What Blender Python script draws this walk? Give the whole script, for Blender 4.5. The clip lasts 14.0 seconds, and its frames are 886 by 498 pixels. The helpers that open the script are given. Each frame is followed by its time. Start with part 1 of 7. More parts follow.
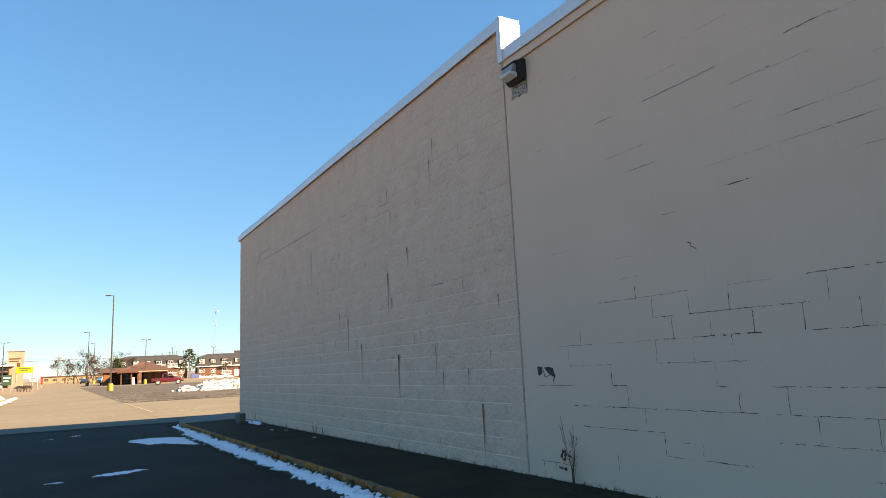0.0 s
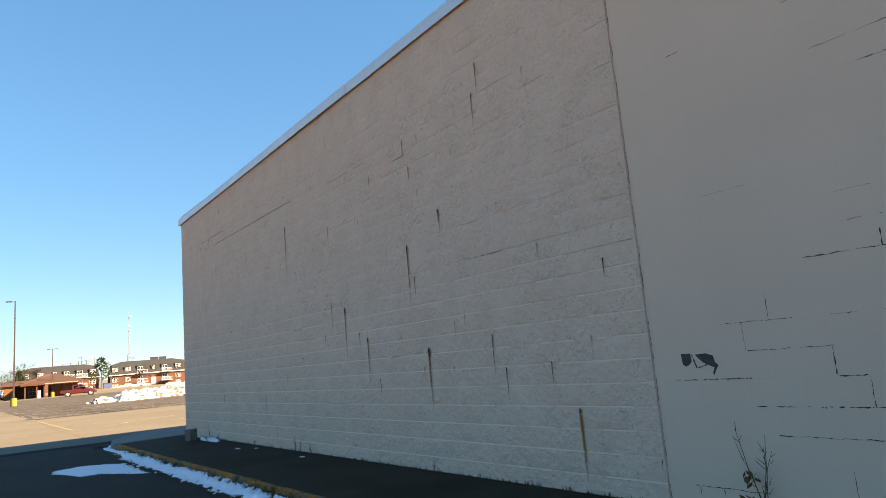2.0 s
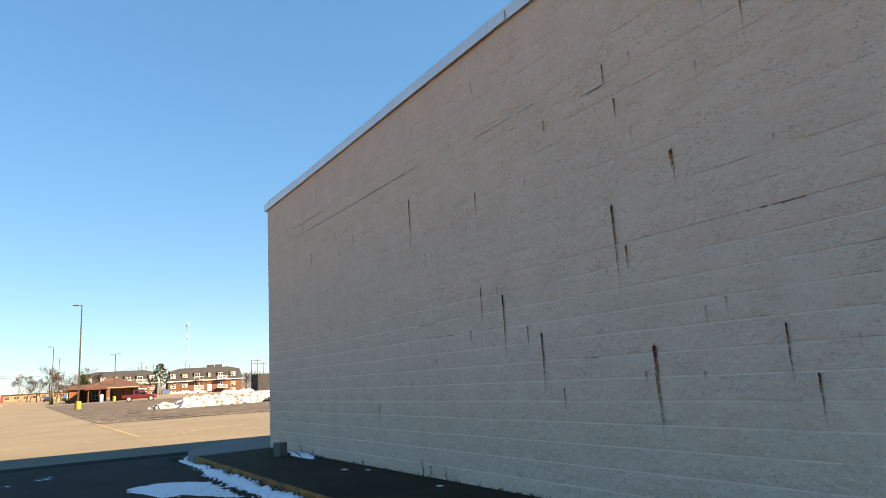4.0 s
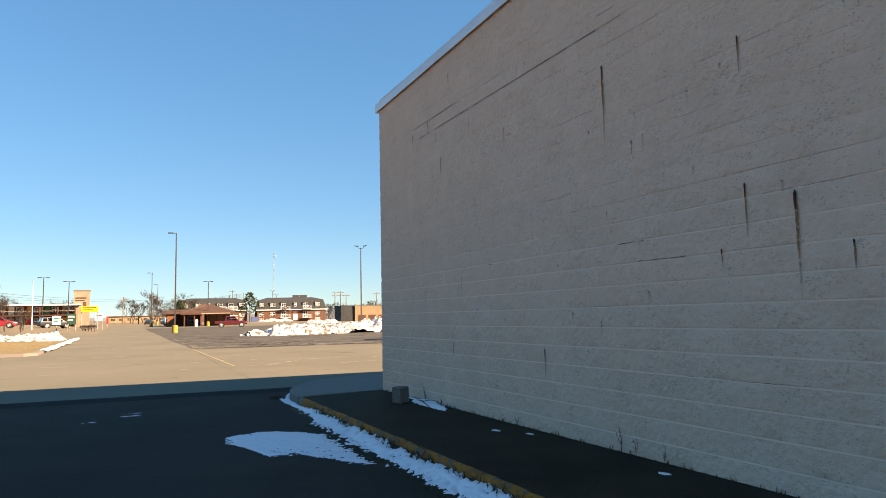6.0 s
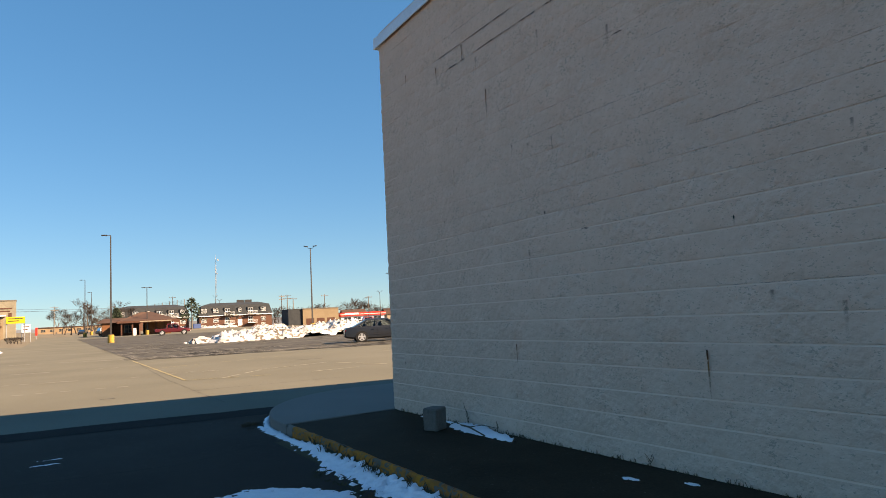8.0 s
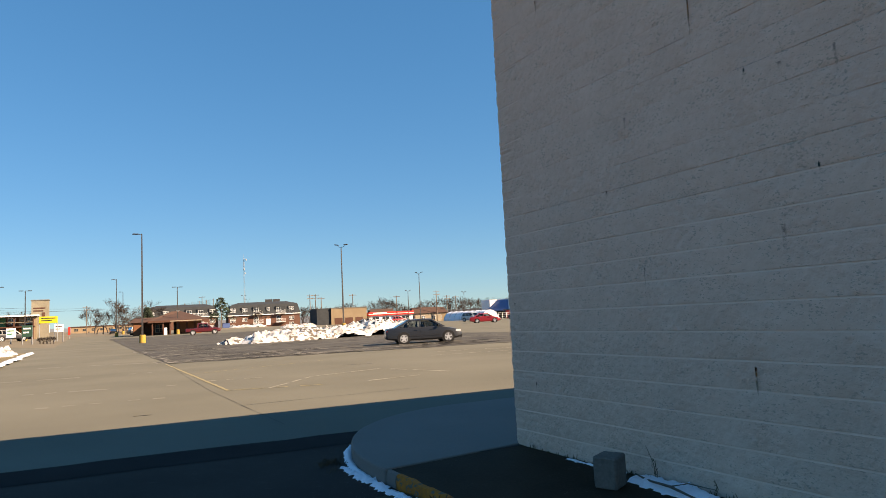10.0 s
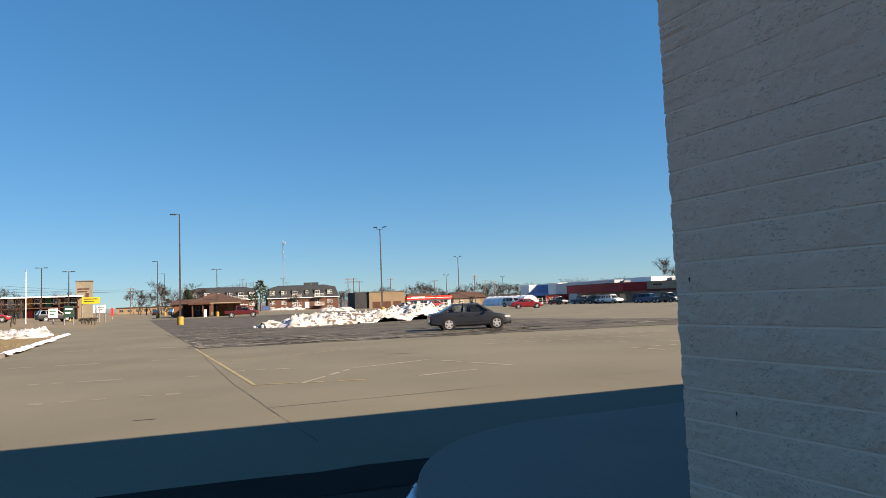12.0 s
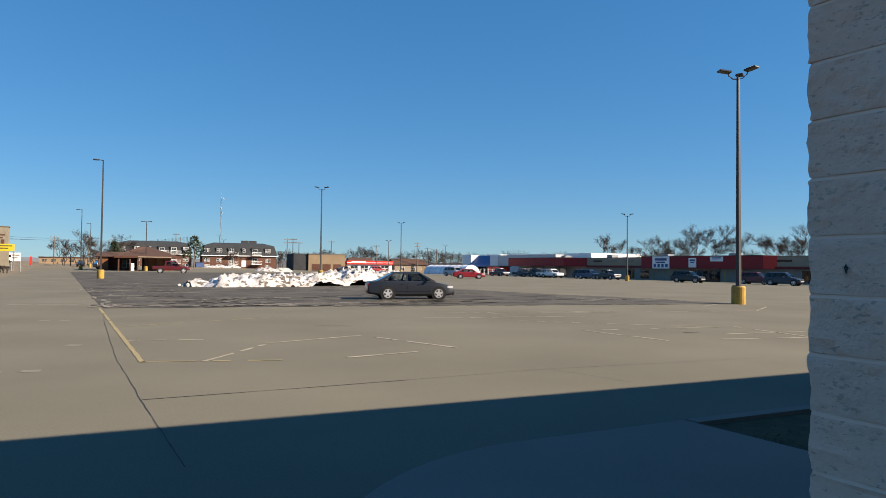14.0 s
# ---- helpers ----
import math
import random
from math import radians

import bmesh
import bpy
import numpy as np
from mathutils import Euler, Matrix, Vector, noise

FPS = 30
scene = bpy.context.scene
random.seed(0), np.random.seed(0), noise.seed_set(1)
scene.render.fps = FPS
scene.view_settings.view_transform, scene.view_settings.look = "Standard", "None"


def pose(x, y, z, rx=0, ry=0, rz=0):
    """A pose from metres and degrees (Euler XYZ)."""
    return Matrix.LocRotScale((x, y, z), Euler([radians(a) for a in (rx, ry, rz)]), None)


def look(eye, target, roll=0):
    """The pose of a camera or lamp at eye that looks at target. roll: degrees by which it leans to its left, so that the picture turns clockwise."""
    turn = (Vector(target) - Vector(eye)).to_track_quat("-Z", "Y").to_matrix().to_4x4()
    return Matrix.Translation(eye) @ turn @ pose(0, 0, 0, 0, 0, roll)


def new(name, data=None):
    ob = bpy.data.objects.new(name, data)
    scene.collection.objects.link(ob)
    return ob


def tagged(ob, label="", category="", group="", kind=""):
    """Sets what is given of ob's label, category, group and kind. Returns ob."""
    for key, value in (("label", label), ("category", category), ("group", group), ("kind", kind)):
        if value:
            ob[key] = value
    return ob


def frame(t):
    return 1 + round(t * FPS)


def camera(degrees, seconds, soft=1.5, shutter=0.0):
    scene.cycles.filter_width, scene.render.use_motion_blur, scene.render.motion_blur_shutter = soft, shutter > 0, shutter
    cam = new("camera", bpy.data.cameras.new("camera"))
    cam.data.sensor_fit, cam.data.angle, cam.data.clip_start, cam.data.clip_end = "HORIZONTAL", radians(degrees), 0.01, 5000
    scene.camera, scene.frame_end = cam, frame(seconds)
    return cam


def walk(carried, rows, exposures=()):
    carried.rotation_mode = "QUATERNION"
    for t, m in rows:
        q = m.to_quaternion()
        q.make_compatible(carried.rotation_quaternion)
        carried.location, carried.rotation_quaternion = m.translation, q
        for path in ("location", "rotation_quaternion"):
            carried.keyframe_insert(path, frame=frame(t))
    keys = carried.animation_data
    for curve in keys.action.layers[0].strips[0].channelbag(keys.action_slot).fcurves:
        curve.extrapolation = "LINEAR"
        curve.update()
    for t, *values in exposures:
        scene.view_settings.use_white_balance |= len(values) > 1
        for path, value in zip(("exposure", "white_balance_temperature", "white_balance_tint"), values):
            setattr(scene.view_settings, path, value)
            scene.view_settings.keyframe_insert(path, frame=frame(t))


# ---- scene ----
cam = camera(67.2, 14.0, soft=0.6)
PATH = [
    (0, (-4.704, -20.232, 1.399), (-3.712, -18.529, 1.74), -2.7),
    (0.5, (-4.799, -19.556, 1.469), (-3.708, -17.913, 1.8), -4.4),
    (1, (-4.774, -18.846, 1.416), (-3.63, -17.247, 1.781), -3.2),
    (1.5, (-4.798, -18.138, 1.464), (-3.596, -16.564, 1.739), -4.0),
    (2, (-4.745, -17.403, 1.472), (-3.559, -15.824, 1.789), -5.0),
    (2.5, (-4.721, -16.674, 1.502), (-3.582, -15.061, 1.822), -3.9),
    (2.7, (-4.715, -16.407, 1.464), (-3.672, -14.749, 1.868), -4.7),
    (4.8, (-4.584, -13.478, 1.44), (-3.511, -11.808, 1.683), -1.9),
    (5, (-4.547, -13.192, 1.494), (-3.495, -11.497, 1.643), -1.7),
    (5.5, (-4.503, -12.483, 1.478), (-3.463, -10.788, 1.692), -3.2),
    (6, (-4.363, -11.724, 1.474), (-3.499, -9.931, 1.671), -1.3),
    (6.5, (-4.345, -10.979, 1.457), (-3.401, -9.227, 1.653), -2.0),
    (7, (-4.281, -10.26, 1.457), (-3.411, -8.467, 1.627), -2.1),
    (7.5, (-4.244, -9.443, 1.417), (-3.212, -7.735, 1.549), -2.5),
    (7.7, (-4.176, -9.097, 1.416), (-3.169, -7.378, 1.595), -2.8),
    (9.8, (-4.062, -6.289, 1.535), (-3.042, -4.581, 1.748), -3.5),
    (10, (-4.046, -6.065, 1.536), (-3.103, -4.312, 1.731), -2.9),
    (10.5, (-3.936, -5.359, 1.558), (-2.924, -3.646, 1.767), -3.0),
    (11, (-3.717, -4.704, 1.563), (-2.807, -2.933, 1.743), -3.1),
    (11.5, (-3.564, -4.039, 1.543), (-2.62, -2.285, 1.714), -1.9),
    (12, (-3.298, -3.394, 1.534), (-2.454, -1.587, 1.689), -2.3),
    (12.5, (-2.98, -2.74, 1.538), (-2.031, -0.985, 1.678), -2.1),
    (13, (-2.808, -2.245, 1.567), (-1.889, -0.469, 1.607), 0.1),
    (13.5, (-2.465, -1.772, 1.588), (-1.499, -0.022, 1.521), 2.9),
    (14, (-2.291, -1.395, 1.603), (-1.295, 0.339, 1.657), 0.6),
]
EXPOSURES = [(0, 2.14, 10100, 26), (2.5, 2.24, 10400, 26), (5, 2.05, 10100, 26), (7.5, 1.66, 9100, 23), (11, 1.37, 8000, 20), (14, 1.12, 7000, 17)]
walk(cam, [(t, look(eye, at, roll)) for t, eye, at, roll in PATH], EXPOSURES)

# ---- sky and sun ----
SUN_EL, SUN_AZ = 31.2, 132.0  # degrees above the horizon; compass turn from +y towards +x
world = bpy.data.worlds.new("world")
scene.world = world
world.use_nodes = True
wn = world.node_tree
wn.nodes.clear()
sky = wn.nodes.new("ShaderNodeTexSky")
sky.sky_type = "NISHITA"
sky.sun_disc = False
sky.sun_elevation = radians(SUN_EL)
sky.sun_rotation = radians(SUN_AZ)
sky.altitude = 200
sky.air_density = 1.0
sky.dust_density = 0.0
sky.ozone_density = 1.5
back = wn.nodes.new("ShaderNodeBackground")
back.inputs["Strength"].default_value = 0.0845
wout = wn.nodes.new("ShaderNodeOutputWorld")
gam = wn.nodes.new("ShaderNodeGamma")
gam.inputs["Gamma"].default_value = 0.56
sat = wn.nodes.new("ShaderNodeMix")
sat.data_type = "RGBA"
sat.blend_type = "MULTIPLY"
sat.inputs["Factor"].default_value = 1.0
sat.inputs["B"].default_value = (0.66, 1.02, 1.43, 1)
wn.links.new(sky.outputs[0], gam.inputs["Color"])
wn.links.new(gam.outputs[0], sat.inputs["A"])
deep = wn.nodes.new("ShaderNodeHueSaturation")
deep.inputs["Saturation"].default_value = 1.24
wn.links.new(sat.outputs["Result"], deep.inputs["Color"])
wn.links.new(deep.outputs[0], back.inputs[0])
wn.links.new(back.outputs[0], wout.inputs[0])
sun = new("sun", bpy.data.lights.new("sun", "SUN"))
sun.data.energy = 5.0
sun.data.angle = radians(0.5)
sun.data.color = (1.0, 0.90, 0.74)
sd = Vector((math.sin(radians(SUN_AZ)) * math.cos(radians(SUN_EL)), math.cos(radians(SUN_AZ)) * math.cos(radians(SUN_EL)), math.sin(radians(SUN_EL))))
sun.matrix_world = look(sd * 100, (0, 0, 0))


# ---- materials ----
def surf(name, c1, c2, scale=3.0, fine=40.0, rough=0.85, metal=0.0, bump=0.3, depth=0.01, specks=None, speck_scale=30.0, speck_at=0.68, vary=0.0, spec=0.3, pit_shade=None, patchy=False):
    """A surface of two colours mixed by blotches and grain, with fine relief and, if wanted, dark specks and painted-in
    pit shade.
    """
    m = bpy.data.materials.new(name)
    m.use_nodes = True
    n, l = m.node_tree.nodes, m.node_tree.links
    b = n["Principled BSDF"]
    geo = n.new("ShaderNodeNewGeometry")
    big, small = n.new("ShaderNodeTexNoise"), n.new("ShaderNodeTexNoise")
    for tex, s, d in ((big, scale, 6), (small, fine, 5)):
        tex.inputs["Scale"].default_value = s
        tex.inputs["Detail"].default_value = d
        l.new(geo.outputs["Position"], tex.inputs["Vector"])
    add = n.new("ShaderNodeMath")
    add.operation = "MULTIPLY_ADD"
    add.inputs[1].default_value = 0.45
    l.new(small.outputs["Fac"], add.inputs[0])
    half = n.new("ShaderNodeMath")
    half.operation = "MULTIPLY"
    half.inputs[1].default_value = 0.6
    l.new(big.outputs["Fac"], half.inputs[0])
    l.new(half.outputs[0], add.inputs[2])
    ramp = n.new("ShaderNodeMapRange")
    ramp.inputs["From Min"].default_value, ramp.inputs["From Max"].default_value = 0.36, 0.7
    l.new(add.outputs[0], ramp.inputs["Value"])
    mix = n.new("ShaderNodeMix")
    mix.data_type = "RGBA"
    mix.inputs["A"].default_value, mix.inputs["B"].default_value = (*c1, 1), (*c2, 1)
    l.new(ramp.outputs[0], mix.inputs["Factor"])
    col = mix.outputs["Result"]
    if vary:
        info = n.new("ShaderNodeObjectInfo")
        mr = n.new("ShaderNodeMapRange")
        mr.inputs["To Min"].default_value, mr.inputs["To Max"].default_value = 1 - vary, 1 + vary
        l.new(info.outputs["Random"], mr.inputs["Value"])
        sc = n.new("ShaderNodeVectorMath")
        sc.operation = "SCALE"
        l.new(col, sc.inputs[0])
        l.new(mr.outputs[0], sc.inputs["Scale"])
        col = sc.outputs[0]
    if specks:
        sp = n.new("ShaderNodeTexNoise")
        sp.inputs["Scale"].default_value = speck_scale
        sp.inputs["Detail"].default_value = 2
        st = n.new("ShaderNodeVectorMath")
        st.operation = "MULTIPLY"
        st.inputs[1].default_value = (1, 1, 2.0)
        l.new(geo.outputs["Position"], st.inputs[0])
        l.new(st.outputs[0], sp.inputs["Vector"])
        cl = n.new("ShaderNodeTexNoise")
        cl.inputs["Scale"].default_value = speck_scale / 9
        l.new(geo.outputs["Position"], cl.inputs["Vector"])
        cm = n.new("ShaderNodeMath")
        cm.operation = "MULTIPLY_ADD"
        cm.inputs[1].default_value = 0.35
        l.new(cl.outputs["Fac"], cm.inputs[0])
        l.new(sp.outputs["Fac"], cm.inputs[2])
        th = n.new("ShaderNodeMapRange")
        th.inputs["From Min"].default_value, th.inputs["From Max"].default_value = speck_at + 0.175, speck_at + 0.235
        l.new(cm.outputs[0], th.inputs["Value"])
        m2 = n.new("ShaderNodeMix")
        m2.data_type = "RGBA"
        m2.inputs["B"].default_value = (*specks, 1)
        l.new(th.outputs[0], m2.inputs["Factor"])
        l.new(col, m2.inputs["A"])
        col = m2.outputs["Result"]
    if pit_shade:
        dn = n.new("ShaderNodeTexNoise")
        dn.inputs["Scale"].default_value, dn.inputs["Detail"].default_value = pit_shade[1], 4
        ds = n.new("ShaderNodeVectorMath")
        ds.operation = "MULTIPLY"
        ds.inputs[1].default_value = (1, 1, 1.8)
        l.new(geo.outputs["Position"], ds.inputs[0])
        l.new(ds.outputs[0], dn.inputs["Vector"])
        dr = n.new("ShaderNodeMapRange")
        dr.inputs["From Min"].default_value, dr.inputs["From Max"].default_value = pit_shade[2], pit_shade[2] + 0.17
        cp = n.new("ShaderNodeTexNoise")
        cp.inputs["Scale"].default_value, cp.inputs["Detail"].default_value = 1.9, 3
        l.new(geo.outputs["Position"], cp.inputs["Vector"])
        cs = n.new("ShaderNodeMath")
        cs.operation = "MULTIPLY_ADD"
        cs.inputs[1].default_value = 0.5
        l.new(cp.outputs["Fac"], cs.inputs[0])
        l.new(dn.outputs["Fac"], cs.inputs[2])
        co = n.new("ShaderNodeMath")
        co.operation = "SUBTRACT"
        co.inputs[1].default_value = 0.25
        l.new(cs.outputs[0], co.inputs[0])
        l.new(co.outputs[0], dr.inputs["Value"])
        m3 = n.new("ShaderNodeMix")
        m3.data_type = "RGBA"
        m3.inputs["B"].default_value = (*pit_shade[0], 1)
        l.new(dr.outputs[0], m3.inputs["Factor"])
        l.new(col, m3.inputs["A"])
        col = m3.outputs["Result"]
    l.new(col, b.inputs["Base Color"])
    b.inputs["Roughness"].default_value = rough
    b.inputs["Metallic"].default_value = metal
    b.inputs["Specular IOR Level"].default_value = spec
    if bump:
        bp = n.new("ShaderNodeBump")
        bp.inputs["Strength"].default_value = bump
        bp.inputs["Distance"].default_value = depth
        l.new(add.outputs[0], bp.inputs["Height"])
        if patchy:
            pn = n.new("ShaderNodeTexNoise")
            pn.inputs["Scale"].default_value, pn.inputs["Detail"].default_value = 1.6, 4
            l.new(geo.outputs["Position"], pn.inputs["Vector"])
            pr = n.new("ShaderNodeMapRange")
            pr.inputs["From Min"].default_value, pr.inputs["From Max"].default_value = 0.38, 0.62
            pr.inputs["To Min"].default_value, pr.inputs["To Max"].default_value = 0.45 * bump, bump
            l.new(pn.outputs["Fac"], pr.inputs["Value"])
            l.new(pr.outputs[0], bp.inputs["Strength"])
        l.new(bp.outputs[0], b.inputs["Normal"])
    return m


def streak_material(name, top, low, strength=1.0):
    """A run-down stain: strong at its head, fading and breaking up towards its foot and sides."""
    m = surf(name, top, low, 6, 60, 0.9, bump=0.1)
    n, l = m.node_tree.nodes, m.node_tree.links
    uv = n.new("ShaderNodeUVMap")
    sep = n.new("ShaderNodeSeparateXYZ")
    l.new(uv.outputs[0], sep.inputs[0])
    side = n.new("ShaderNodeMath")
    side.operation = "PINGPONG"
    side.inputs[1].default_value = 0.5
    l.new(sep.outputs[0], side.inputs[0])
    sm = n.new("ShaderNodeMapRange")
    sm.inputs["From Max"].default_value = 0.35
    l.new(side.outputs[0], sm.inputs["Value"])
    nz = n.new("ShaderNodeTexNoise")
    nz.inputs["Scale"].default_value = 35
    geo = n.new("ShaderNodeNewGeometry")
    l.new(geo.outputs["Position"], nz.inputs["Vector"])
    nr = n.new("ShaderNodeMapRange")
    nr.inputs["From Min"].default_value, nr.inputs["From Max"].default_value = 0.3, 0.55
    l.new(nz.outputs["Fac"], nr.inputs["Value"])
    fade = n.new("ShaderNodeMath")
    fade.operation = "POWER"
    fade.inputs[1].default_value = 1.7
    l.new(sep.outputs[1], fade.inputs[0])
    a = n.new("ShaderNodeMath")
    a.operation = "MULTIPLY"
    l.new(sm.outputs[0], a.inputs[0])
    l.new(fade.outputs[0], a.inputs[1])
    c = n.new("ShaderNodeMath")
    c.operation = "MULTIPLY"
    l.new(a.outputs[0], c.inputs[0])
    l.new(nr.outputs[0], c.inputs[1])
    d = n.new("ShaderNodeMath")
    d.operation = "MULTIPLY"
    d.inputs[1].default_value = strength
    l.new(c.outputs[0], d.inputs[0])
    l.new(d.outputs[0], n["Principled BSDF"].inputs["Alpha"])
    # rust at the head, grey dirt at the foot
    mx = n.new("ShaderNodeMix")
    mx.data_type = "RGBA"
    mx.inputs["A"].default_value, mx.inputs["B"].default_value = (*low, 1), (*top, 1)
    l.new(sep.outputs[1], mx.inputs["Factor"])
    l.new(mx.outputs["Result"], n["Principled BSDF"].inputs["Base Color"])
    return m


def paint(name, c, rough=0.35, metal=0.0, coat=0.0):
    m = surf(name, c, tuple(v * 0.85 for v in c), 1.5, 30, rough, metal, bump=0.02, spec=0.5)
    m.node_tree.nodes["Principled BSDF"].inputs["Coat Weight"].default_value = coat
    return m


